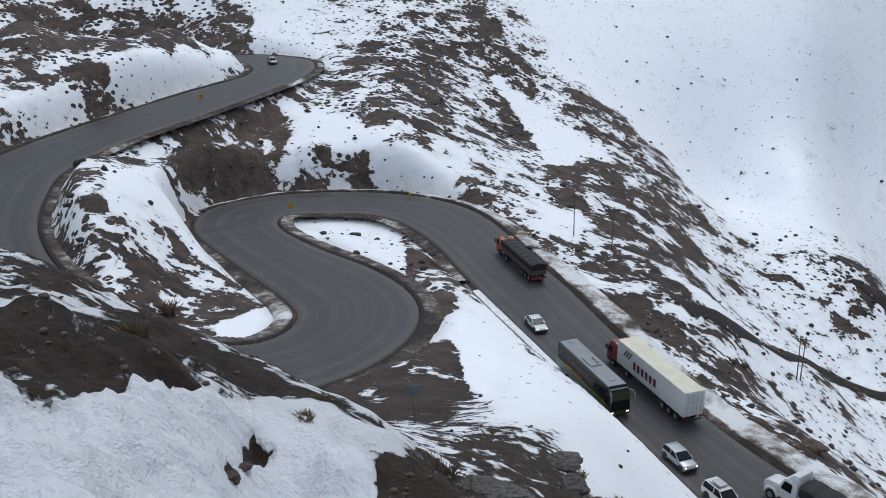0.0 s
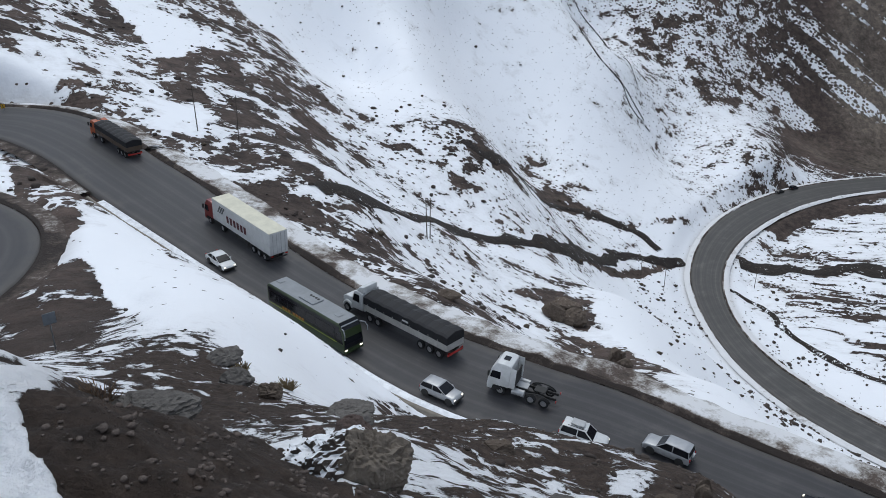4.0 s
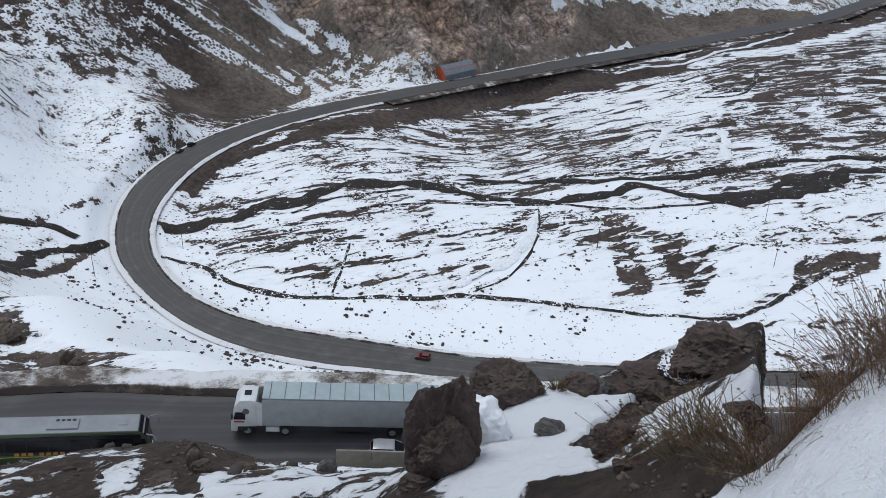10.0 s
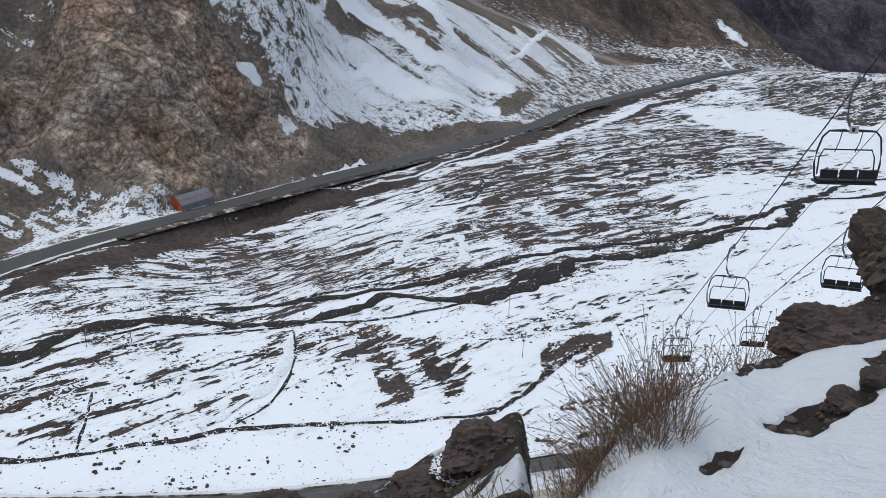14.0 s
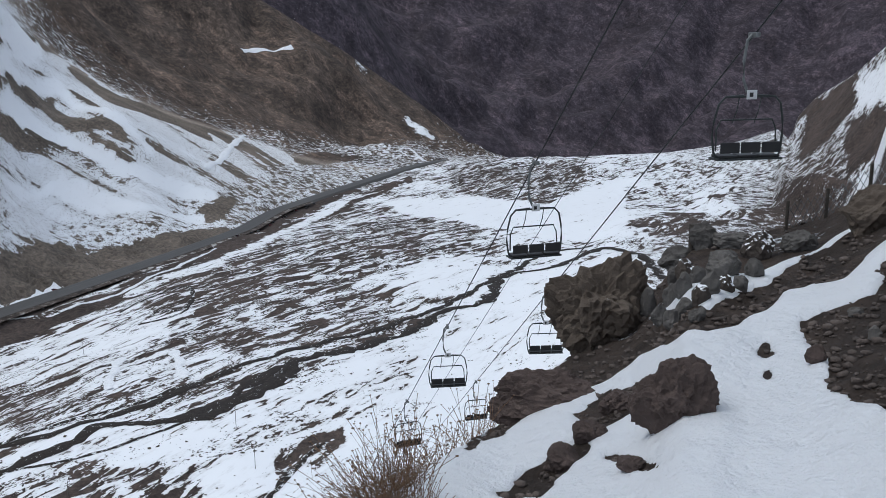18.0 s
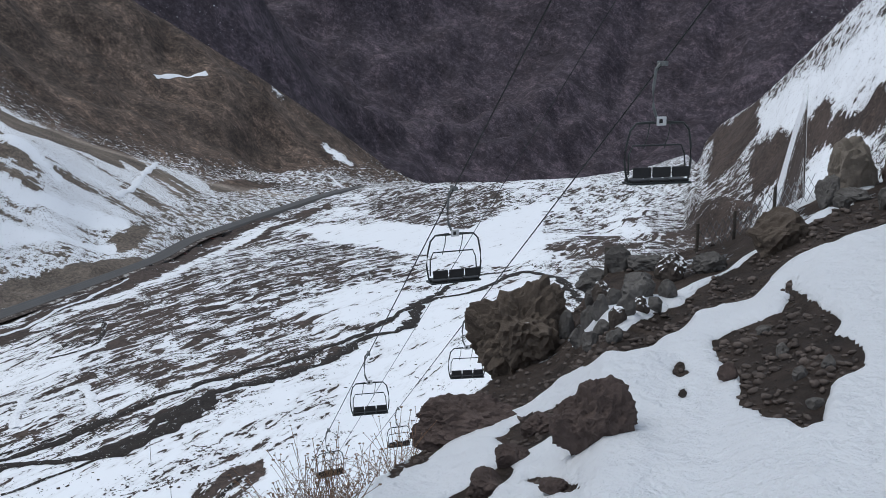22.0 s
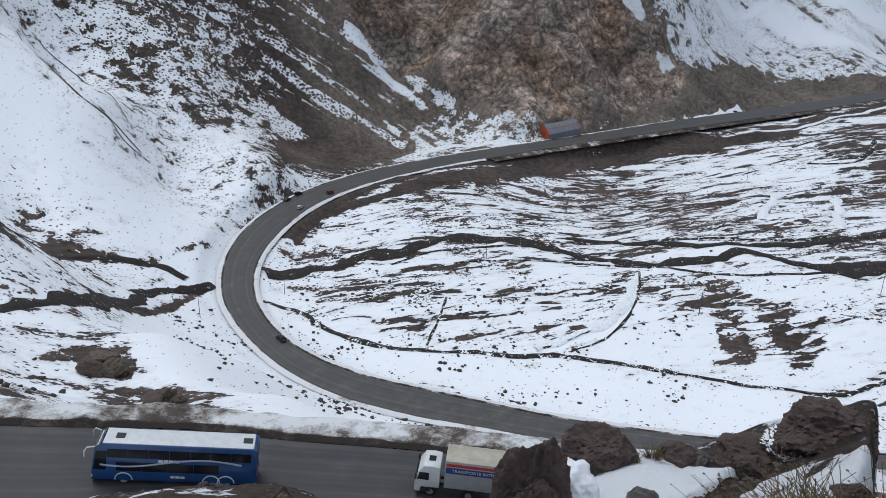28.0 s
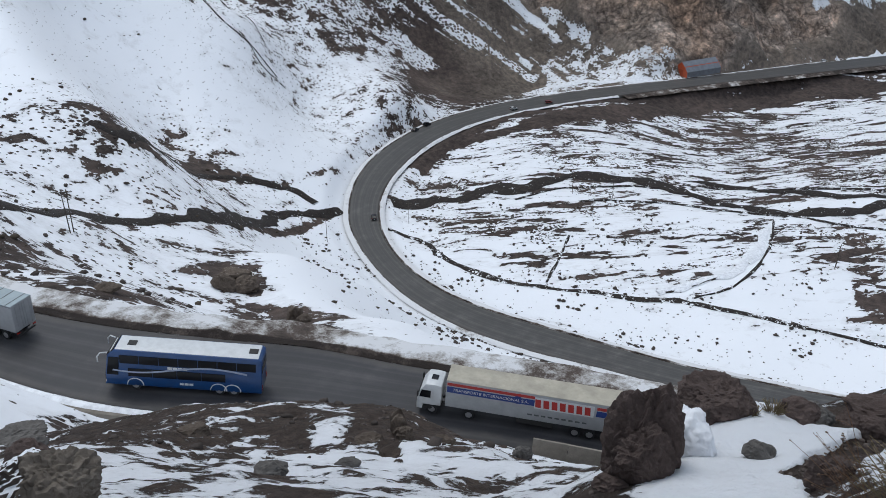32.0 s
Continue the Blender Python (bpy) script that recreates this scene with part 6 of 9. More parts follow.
def share(ob, m, parent):
    """The same mesh again at another pose."""
    o = new(ob.name.split(".")[0], ob.data)
    o.parent, o.matrix_basis = parent, m
    if "label" in ob:
        o["label"] = ob["label"]
    return o


def thing(name, label, category, m=None, group=""):
    ob = new(name)
    ob.empty_display_size = 0.3
    if m is not None:
        ob.matrix_basis = m
    return tagged(ob, label, category, group)


def bevelled(bm, width):
    if width > 0:
        bmesh.ops.bevel(bm, geom=list(bm.edges), offset=width, segments=2, profile=0.6, affect="EDGES", clamp_overlap=True)
    return bm


def box(cx, cy, cz, sx, sy, sz, bevel=0.0, bm=None):
    b = bmesh.new()
    bmesh.ops.create_cube(b, size=1.0, matrix=Matrix.Translation((cx, cy, cz)) @ Matrix.Diagonal((sx, sy, sz, 1)))
    bevelled(b, bevel)
    if bm is None:
        return b
    me = bpy.data.meshes.new("tmp")
    b.to_mesh(me)
    b.free()
    bm.from_mesh(me)
    bpy.data.meshes.remove(me)
    return bm


def rod(a, b, r, sides=8, bm=None, r2=None):
    bm = bm or bmesh.new()
    a, b = Vector(a), Vector(b)
    d = b - a
    m = Matrix.Translation((a + b) / 2) @ d.to_track_quat("Z", "Y").to_matrix().to_4x4()
    bmesh.ops.create_cone(bm, cap_ends=True, segments=sides, radius1=r, radius2=r if r2 is None else r2, depth=d.length, matrix=m)
    return bm


def pipe(points, r, sides=6, bm=None):
    """A bent tube through the points."""
    bm = bm or bmesh.new()
    pts = [Vector(p) for p in points]
    rings = []
    for i, p in enumerate(pts):
        d = (pts[min(i + 1, len(pts) - 1)] - pts[max(i - 1, 0)]).normalized()
        q = d.to_track_quat("Z", "Y")
        rings.append([bm.verts.new(p + q @ Vector((math.cos(k / sides * 6.2832) * r, math.sin(k / sides * 6.2832) * r, 0))) for k in range(sides)])
    for a, b in zip(rings, rings[1:]):
        for k in range(sides):
            bm.faces.new((a[k], a[(k + 1) % sides], b[(k + 1) % sides], b[k]))
    bm.faces.new(rings[0][::-1])
    bm.faces.new(rings[-1])
    return bm


def prism(profile, width, bevel=0.0, lean=0.0, z_lean=0.0, y0=0.0):
    """A side profile (x, z) given a width across y; lean pulls in what lies above z_lean, per metre."""
    bm = bmesh.new()
    sides = []
    for s in (-1, 1):
        sides.append([bm.verts.new((x, y0 + s * (width / 2 - max(0.0, z - z_lean) * lean), z)) for x, z in profile])
    n = len(profile)
    bm.faces.new(sides[0])
    bm.faces.new(sides[1][::-1])
    for i in range(n):
        bm.faces.new((sides[0][(i + 1) % n], sides[0][i], sides[1][i], sides[1][(i + 1) % n]))
    bmesh.ops.recalc_face_normals(bm, faces=list(bm.faces))
    return bevelled(bm, bevel)


def quad(pts, depth=0.012):
    """A thin plate through four or more corners, given depth along its normal."""
    bm = bmesh.new()
    v = [Vector(p) for p in pts]
    nrm = (v[1] - v[0]).cross(v[2] - v[0]).normalized() * depth
    a, b = [bm.verts.new(p) for p in v], [bm.verts.new(p + nrm) for p in v]
    bm.faces.new(b)
    bm.faces.new(a[::-1])
    n = len(v)
    for i in range(n):
        bm.faces.new((a[i], a[(i + 1) % n], b[(i + 1) % n], b[i]))
    return bm


M_TYRE = plain("tyre", (0.018, 0.018, 0.019), 0.85)
M_RIM = plain("rim", (0.42, 0.42, 0.43), 0.4, 0.7)
M_GLASS_DARK = plain("tinted_glass", (0.008, 0.009, 0.012), 0.14, 0.0, 0.1, 2.0, 0.0, 0.22)
M_WHITE = plain("white_paint", (0.62, 0.63, 0.63), 0.4, 0, 0.10, 1.5, 0.3)
M_SILVER = plain("silver_paint", (0.36, 0.37, 0.385), 0.35, 0.35, 0.10, 1.5, 0.4)
M_BLACK_PAINT = plain("black_paint", (0.008, 0.008, 0.013), 0.3, 0.0, 0.1, 1.5, 0.0, 0.3)
M_DARK = plain("dark_chassis", (0.028, 0.027, 0.026), 0.75)
M_RED = plain("dark_red_paint", (0.19, 0.018, 0.016), 0.4, 0, 0.15, 2, 0.3)
M_ORANGE = plain("orange_paint", (0.42, 0.095, 0.03), 0.5, 0, 0.15, 2, 0.2)
M_GREEN = plain("green_paint", (0.024, 0.042, 0.012), 0.4, 0, 0.15, 1.2, 0.3)
M_BLUE = plain("blue_paint", (0.004, 0.048, 0.165), 0.35, 0, 0.15, 1.2, 0.4)
M_CREAM = plain("cream_roof", (0.66, 0.63, 0.50), 0.6, 0, 0.12, 0.8)
M_TARP = plain("black_tarpaulin", (0.013, 0.013, 0.016), 0.75, 0, 0.3, 1.4)
M_ALU = plain("pale_metal_siding", (0.40, 0.41, 0.42), 0.45, 0.3, 0.12, 1.0)
M_ROOF_GREY = plain("pale_grey_roof", (0.23, 0.245, 0.26), 0.55, 0, 0.14, 0.9)
M_ROOF_BLUEGREY = plain("blue_grey_canvas", (0.33, 0.39, 0.41), 0.6, 0, 0.12, 0.9)
M_LAMP = glow("headlamp", (1.0, 0.93, 0.78), 1.6)
M_LAMP_OFF = plain("lamp_glass", (0.55, 0.55, 0.54), 0.15)
M_TAIL = plain("tail_lamp", (0.30, 0.015, 0.012), 0.25)
M_RED_STRIPE = plain("red_stripe", (0.45, 0.035, 0.03), 0.5)
M_BLUE_STRIPE = plain("blue_stripe", (0.018, 0.045, 0.20), 0.5)
M_MARK_DARK = plain("dark_lettering", (0.10, 0.025, 0.03), 0.6)
M_MARK_GREY = plain("grey_lettering", (0.11, 0.12, 0.12), 0.6)
M_MARK_GOLD = plain("gold_lettering", (0.38, 0.17, 0.03), 0.6)


def wheel_mesh(r, w):
    bm = bmesh.new()
    prof = [(r * 0.62, -w / 2), (r * 0.93, -w / 2), (r, -w * 0.36), (r, w * 0.36), (r * 0.93, w / 2), (r * 0.62, w / 2)]
    n = 20
    rings = [[bm.verts.new((rr_ * math.cos(k / n * 6.2832), y, rr_ * math.sin(k / n * 6.2832))) for rr_, y in prof] for k in range(n)]
    for k in range(n):
        a, b = rings[k], rings[(k + 1) % n]
        for i in range(len(prof)):
            j = (i + 1) % len(prof)
            bm.faces.new((a[i], b[i], b[j], a[j]))
    bmesh.ops.recalc_face_normals(bm, faces=list(bm.faces))
    return bm


def rim_mesh(r, w):
    bm = rod((0, -w * 0.40, 0), (0, w * 0.40, 0), r * 0.63, 16)
    rod((0, -w * 0.52, 0), (0, w * 0.52, 0), r * 0.2, 8, bm)
    return bm


WHEELS = []


def wheels(parent, xs, y, r, w, speed_sign=1):
    """One wheel at each x on both sides, each with its rim."""
    out = []
    for x in xs:
        for s in (-1, 1):
            t = part("wheel", wheel_mesh(r, w), M_TYRE, parent)
            t.location = (x, s * y, r)
            part("rim", rim_mesh(r, w), M_RIM, t)
            out.append((t, (x, s * y, r), r))
    WHEELS.append((parent, out))
    return out


def lamps(parent, name, mat_, spots, size, label=""):
    for p in spots:
        part(name, box(*p, *size, 0.02), mat_, parent, label)


def car(name, label, paint, kind="suv", lit=True, wheel_paint=None, rack=False):
    ob = thing(name, label, "car")
    if kind == "suv":
        L, W, H, belt = 4.4, 1.8, 1.68, 0.98
        low = [(-2.15, 0.36), (-2.2, 0.62), (-2.15, 1.0), (-1.2, 1.03), (0.85, 1.0), (1.95, 0.90), (2.2, 0.72), (2.2, 0.36)]
        cab = [(-2.1, 1.0), (-1.95, 1.58), (-1.5, 1.66), (0.1, 1.66), (0.95, 1.0)]
        roof = [(-2.0, 1.60), (-1.5, 1.685), (0.1, 1.685), (0.25, 1.62)]
    elif kind == "sedan":
        low = [(-2.2, 0.34), (-2.25, 0.62), (-2.2, 0.93), (-1.5, 0.98), (0.85, 0.92), (1.95, 0.80), (2.2, 0.62), (2.2, 0.34)]
        cab = [(-1.85, 0.95), (-1.15, 1.38), (-0.7, 1.44), (0.05, 1.42), (1.05, 0.92)]
        roof = [(-1.25, 1.385), (-0.7, 1.465), (0.05, 1.445), (0.2, 1.39)]
        W = 1.78
    else:
        low = [(-1.95, 0.34), (-2.0, 0.62), (-1.95, 0.98), (0.75, 0.94), (1.8, 0.82), (2.0, 0.62), (2.0, 0.34)]
        cab = [(-1.95, 0.96), (-1.7, 1.42), (-1.3, 1.50), (0.0, 1.48), (0.98, 0.93)]
        roof = [(-1.75, 1.43), (-1.3, 1.525), (0.0, 1.505), (0.15, 1.44)]
        W = 1.72
    part("body", prism(low, W, 0.11, 0.10, 0.6), paint, ob, smooth_faces=True)
    part("glasshouse", prism(cab, W - 0.12, 0.05, 0.22, 0.95), M_GLASS_DARK, ob, smooth_faces=True)
    top_y, low_y = (W - 0.12) / 2 - (cab[2][1] - 0.95) * 0.22, (W - 0.12) / 2
    for s in (-1, 1):
        for a, b in ((cab[4], cab[3]), (cab[0], cab[1]), ((-0.55, cab[0][1]), (-0.55, cab[2][1]))):
            part("pillar", pipe([(a[0], s * low_y, a[1]), (b[0], s * (top_y + 0.02), b[1])], 0.045, 6), paint, ob)
    for x in (-1.32, 1.36):
        for s in (-1, 1):
            part("wheel_arch", rod((x, s * (W / 2 - 0.1), 0.36), (x, s * (W / 2 + 0.008), 0.36), 0.42, 18), M_DARK, ob)
    part("roof", prism(roof, W - 0.30, 0.03, 0.1, 1.4), paint, ob, smooth_faces=True)
    zt, zb = cab[2][1] - 0.10, cab[0][1] + 0.05
    xb, xf = cab[1][0], cab[3][0]
    yt, yb = (W - 0.12) / 2 - (zt - 0.95) * 0.22 + 0.006, (W - 0.12) / 2 - (zb - 0.95) * 0.22 + 0.006
    for s in (-1, 1):
        for x0, x1, x2, x3 in ((xb + 0.12, -0.62, -0.62, xb - 0.02 + 0.05), (-0.5, xf - 0.02, cab[4][0] - 0.22, -0.5)):
            c = [(x0, s * yt, zt), (x1, s * yt, zt), (x2, s * yb, zb), (x3, s * yb, zb)]
            part("side_window", quad(c if s < 0 else c[::-1], -0.012), M_GLASS_DARK, ob)
    f0, f1 = cab[3], cab[4]
    g = 0.012
    part("windscreen", quad([(f0[0] + 0.10, -yt + 0.06, f0[1] - 0.05), (f1[0] - 0.06 + g, -yb + 0.06, f1[1] + 0.06), (f1[0] - 0.06 + g, yb - 0.06, f1[1] + 0.06), (f0[0] + 0.10, yt - 0.06, f0[1] - 0.05)], 0.02), M_GLASS_DARK, ob)
    r0, r1 = cab[0], cab[1]
    part("rear_window", quad([(r0[0] + 0.06 - g, -yb + 0.08, r0[1] + 0.12), (r1[0] - g, -yt + 0.08, r1[1] - 0.04), (r1[0] - g, yt - 0.08, r1[1] - 0.04), (r0[0] + 0.06 - g, yb - 0.08, r0[1] + 0.12)], 0.02), M_GLASS_DARK, ob)
    xe, xr = low[-2][0] - 0.02, low[1][0] + 0.03
    lamps(ob, "headlight", M_LAMP if lit else M_LAMP_OFF, [(xe - 0.06, s * (W / 2 - 0.22), 0.70) for s in (-1, 1)], (0.12, 0.20, 0.09))
    lamps(ob, "tail_light", M_TAIL, [(xr, s * (W / 2 - 0.16), 0.86) for s in (-1, 1)], (0.14, 0.2, 0.24))
    part("bumper", box(xe, 0, 0.46, 0.16, W - 0.1, 0.18, 0.04), M_DARK, ob)
    part("bumper", box(xr - 0.01, 0, 0.46, 0.14, W - 0.1, 0.2, 0.04), M_DARK, ob)
    part("number_plate", box(xr - 0.09, 0, 0.62, 0.02, 0.4, 0.12), M_WHITE, ob)
    for s in (-1, 1):
        part("mirror", box(0.62, s * (W / 2 + 0.05), 1.0, 0.14, 0.2, 0.14, 0.04), paint, ob)
    if rack:
        for s in (-1, 1):
            part("roof_rail", rod((-1.5, s * 0.6, zt + 0.2), (0.1, s * 0.6, zt + 0.2), 0.025), M_DARK, ob)
        part("luggage", box(-0.7, 0, zt + 0.3, 1.2, 0.9, 0.16, 0.05), M_ALU, ob)
    r = 0.35 if kind == "suv" else 0.31
    wheels(ob, (-1.32, 1.36), W / 2 - 0.1, r, 0.2)
    return ob


def bus(name, label, lower, upper, roof, L=13.0, H=3.55, double=False):
    ob = thing(name, label, "bus")
    W = 2.55
    h = L / 2
    side = [(-h, 0.45), (-h, H - 0.25), (-h + 0.35, H), (h - 0.9, H), (h - 0.25, H - 0.6), (h, 1.5), (h, 0.42)]
    part("body", prism(side, W, 0.10, 0.03, 1.6), lower, ob, smooth_faces=True)
    part("roof", prism([(-h + 0.1, H - 0.2), (-h + 0.4, H + 0.03), (h - 1.0, H + 0.03), (h - 0.45, H - 0.3)], W - 0.14, 0.06, 0.05, 2), roof, ob, smooth_faces=True)
    rows_ = ((1.45, 0.85, M_GLASS_DARK), (2.75, 0.85, M_GLASS_DARK)) if double else ((H * 0.53, H * 0.29, M_GLASS_DARK),)
    for z0, dz, m_ in rows_:
        x0 = -h + (0.5 if not double or z0 > 2 else 3.2)
        x1 = h - (1.3 if not double or z0 > 2 else 2.0)
        n = 7 if z0 > 2 or not double else 4
        step = (x1 - x0) / n
        for s in (-1, 1):
            for k in range(n):
                y = s * (W / 2 + 0.022 - max(0, z0 - 1.2) * 0.03)
                part("side_window", box(x0 + step * (k + 0.5), y, z0 + dz / 2, step - 0.05, 0.03, dz, 0.01), m_, ob)
    part("windscreen", quad([(h - 0.30, -W / 2 + 0.15, H - 0.62), (h + 0.012, -W / 2 + 0.12, 1.45), (h + 0.012, W / 2 - 0.12, 1.45), (h - 0.30, W / 2 - 0.15, H - 0.62)], 0.02), M_GLASS_DARK, ob)
    for s in (-1, 1):
        c = [(h - 1.15, s * (W / 2 + 0.006), 1.5), (h - 0.12, s * (W / 2 + 0.006), 1.5), (h - 0.40, s * (W / 2 - 0.03), H - 0.75), (h - 1.3, s * (W / 2 - 0.03), H - 0.75)]
        part("front_side_window", quad(c if s > 0 else c[::-1], -0.02), M_GLASS_DARK, ob)
        part("mirror", pipe([(h - 0.3, s * (W / 2 - 0.1), H - 0.35), (h + 0.25, s * (W / 2 + 0.12), H - 0.3), (h + 0.5, s * (W / 2 + 0.2), H - 0.65), (h + 0.5, s * (W / 2 + 0.2), H - 1.2)], 0.06, 6), roof, ob, "pale curved mirror arm")
    part("windscreen_top", quad([(h - 0.86, -W / 2 + 0.14, H + 0.01), (h - 0.27 + 0.04, -W / 2 + 0.12, H - 0.62), (h - 0.27 + 0.04, W / 2 - 0.12, H - 0.62), (h - 0.86, W / 2 - 0.14, H + 0.01)], 0.03), M_GLASS_DARK, ob)
    part("front_mask", quad([(h + 0.02, -W / 2 + 0.1, 1.46), (h + 0.022, -W / 2 + 0.1, 0.95), (h + 0.022, W / 2 - 0.1, 0.95), (h + 0.02, W / 2 - 0.1, 1.46)], 0.02), M_BLACK_PAINT, ob)
    part("rear_window", box(-h - 0.012, 0, H * 0.7, 0.03, W - 0.5, 0.8, 0.01), M_GLASS_DARK, ob)
    lamps(ob, "headlight", M_LAMP, [(h + 0.005, s * 0.98, 0.72) for s in (-1, 1)], (0.06, 0.34, 0.16))
    lamps(ob, "tail_light", M_TAIL, [(-h - 0.01, s * 1.05, 1.0) for s in (-1, 1)], (0.05, 0.18, 0.5))
    part("bumper", box(h + 0.02, 0, 0.5, 0.1, W - 0.1, 0.25, 0.04), lower, ob)
    for x, l in ((h - 2.2, 0.75), (-h + 0.9, 0.8)):
        part("roof_hatch", box(x, 0, H + 0.055, l, 0.72, 0.06, 0.02), M_ROOF_GREY if not double else M_DARK, ob)
    if not double:
        part("roof_unit", box(-0.2, 0, H + 0.09, 2.4, 1.5, 0.16, 0.06), roof, ob)
        for k in range(4):
            part("vent", rod((-0.65 + 0.42 * k, 0.35, H + 0.16), (-0.65 + 0.42 * k, 0.35, H + 0.2), 0.15, 12), M_DARK, ob)
    wheels(ob, (h - 2.6, -h + 2.5, -h + 3.8), W / 2 - 0.16, 0.5, 0.3)
    return ob


def cab_over(ob, x0, paint, H=3.5, visor=True, stripe=None):
    """A flat-fronted tractor cab whose nose stands at x0."""
    W = 2.45
    prof = [(x0 - 2.2, 1.0), (x0 - 2.2, H - 0.1), (x0 - 1.6, H), (x0 - 0.75, H - 0.05), (x0 - 0.28, H - 0.75), (x0 - 0.05, 1.75), (x0, 1.1), (x0, 0.45), (x0 - 0.5, 0.42), (x0 - 0.6, 0.95)]
    part("cab", prism(prof, W, 0.07, 0.03, 1.8), paint, ob, smooth_faces=True)
    part("windscreen", quad([(x0 - 0.27, -1.05, H - 0.85), (x0 - 0.06 + 0.015, -1.08, 1.85), (x0 - 0.06 + 0.015, 1.08, 1.85), (x0 - 0.27, 1.05, H - 0.85)], 0.02), M_GLASS_DARK, ob)
    for s in (-1, 1):
        c = [(x0 - 1.25, s * (W / 2 + 0.004), 1.75), (x0 - 0.22, s * (W / 2 + 0.004), 1.75), (x0 - 0.4, s * (W / 2 - 0.02), 2.5), (x0 - 1.25, s * (W / 2 - 0.02), 2.5)]
        part("side_window", quad(c if s > 0 else c[::-1], -0.02), M_GLASS_DARK, ob)
        part("mirror", box(x0 - 0.1, s * (W / 2 + 0.16), 2.2, 0.16, 0.24, 0.6, 0.05), M_DARK, ob)
        part("step", box(x0 - 1.0, s * (W / 2 - 0.12), 0.62, 0.9, 0.2, 0.3, 0.04), M_DARK, ob)
    lamps(ob, "headlight", M_LAMP_OFF, [(x0 + 0.0, s * 0.95, 0.75) for s in (-1, 1)], (0.06, 0.4, 0.22))
    part("grille", box(x0 + 0.0, 0, 1.15, 0.05, 1.5, 0.5, 0.02), M_DARK, ob)
    part("roof_hatch", box(x0 - 1.4, 0, H + 0.02, 0.6, 0.7, 0.06, 0.02), M_GLASS_DARK, ob)
    if visor:
        for s in (-1, 1):
            part("side_deflector", quad([(x0 - 2.2, s * 1.2, 1.1), (x0 - 2.75, s * 1.22, 1.1), (x0 - 2.75, s * 1.2, H - 0.2), (x0 - 2.2, s * 1.18, H - 0.15)][:: s], 0.03), paint, ob)


def chassis(ob, x0, x1, z=0.85, w=0.9):
    for s in (-1, 1):
        part("frame_rail", box((x0 + x1) / 2, s * w / 2, z, abs(x1 - x0), 0.12, 0.26, 0.02), M_DARK, ob)


def box_trailer(ob, x_front, length, side, roof, H=4.0, ribs=0, canvas=False):
    W = 2.55
    x1 = x_front - length
    part("trailer_box", box((x_front + x1) / 2, 0, (1.15 + H) / 2, length, W, H - 1.15, 0.04), side, ob)
    part("trailer_roof", box((x_front + x1) / 2, 0, H + 0.02, length - 0.02, W - 0.02, 0.06, 0.02), roof, ob)
    for k in range(ribs):
        x = x_front - (k + 0.5) * length / ribs
        part("roof_rib", box(x, 0, H + 0.06, 0.07, W - 0.08, 0.03), M_MARK_GREY, ob)
    for s in (-1, 1):
        part("rear_door", box(x1 - 0.02, s * W / 4, (1.2 + H) / 2, 0.05, W / 2 - 0.06, H - 1.35, 0.02), side, ob)
        for y in (0.3, 0.85):
            part("door_bar", rod((x1 - 0.07, s * y, 1.3), (x1 - 0.07, s * y, H - 0.1), 0.025, 6), M_ALU, ob)
        part("side_skirt", box((x_front + x1) / 2 - 0.2, s * (W / 2 - 0.06), 0.86, 3.2, 0.06, 0.5, 0.02), M_DARK, ob)
        part("tail_light", box(x1 - 0.03, s * 1.0, 1.0, 0.06, 0.35, 0.14), M_TAIL, ob)
        part("landing_leg", box(x_front - 2.6, s * 0.8, 0.75, 0.16, 0.16, 0.9, 0.02), M_DARK, ob)
    part("rear_bumper", box(x1 + 0.1, 0, 0.62, 0.12, 2.3, 0.16, 0.02), M_DARK, ob)
    chassis(ob, x_front - 0.5, x1 + 0.1, 1.02, 1.0)
    wheels(ob, (x1 + 1.5, x1 + 2.8, x1 + 4.1), W / 2 - 0.2, 0.5, 0.32)


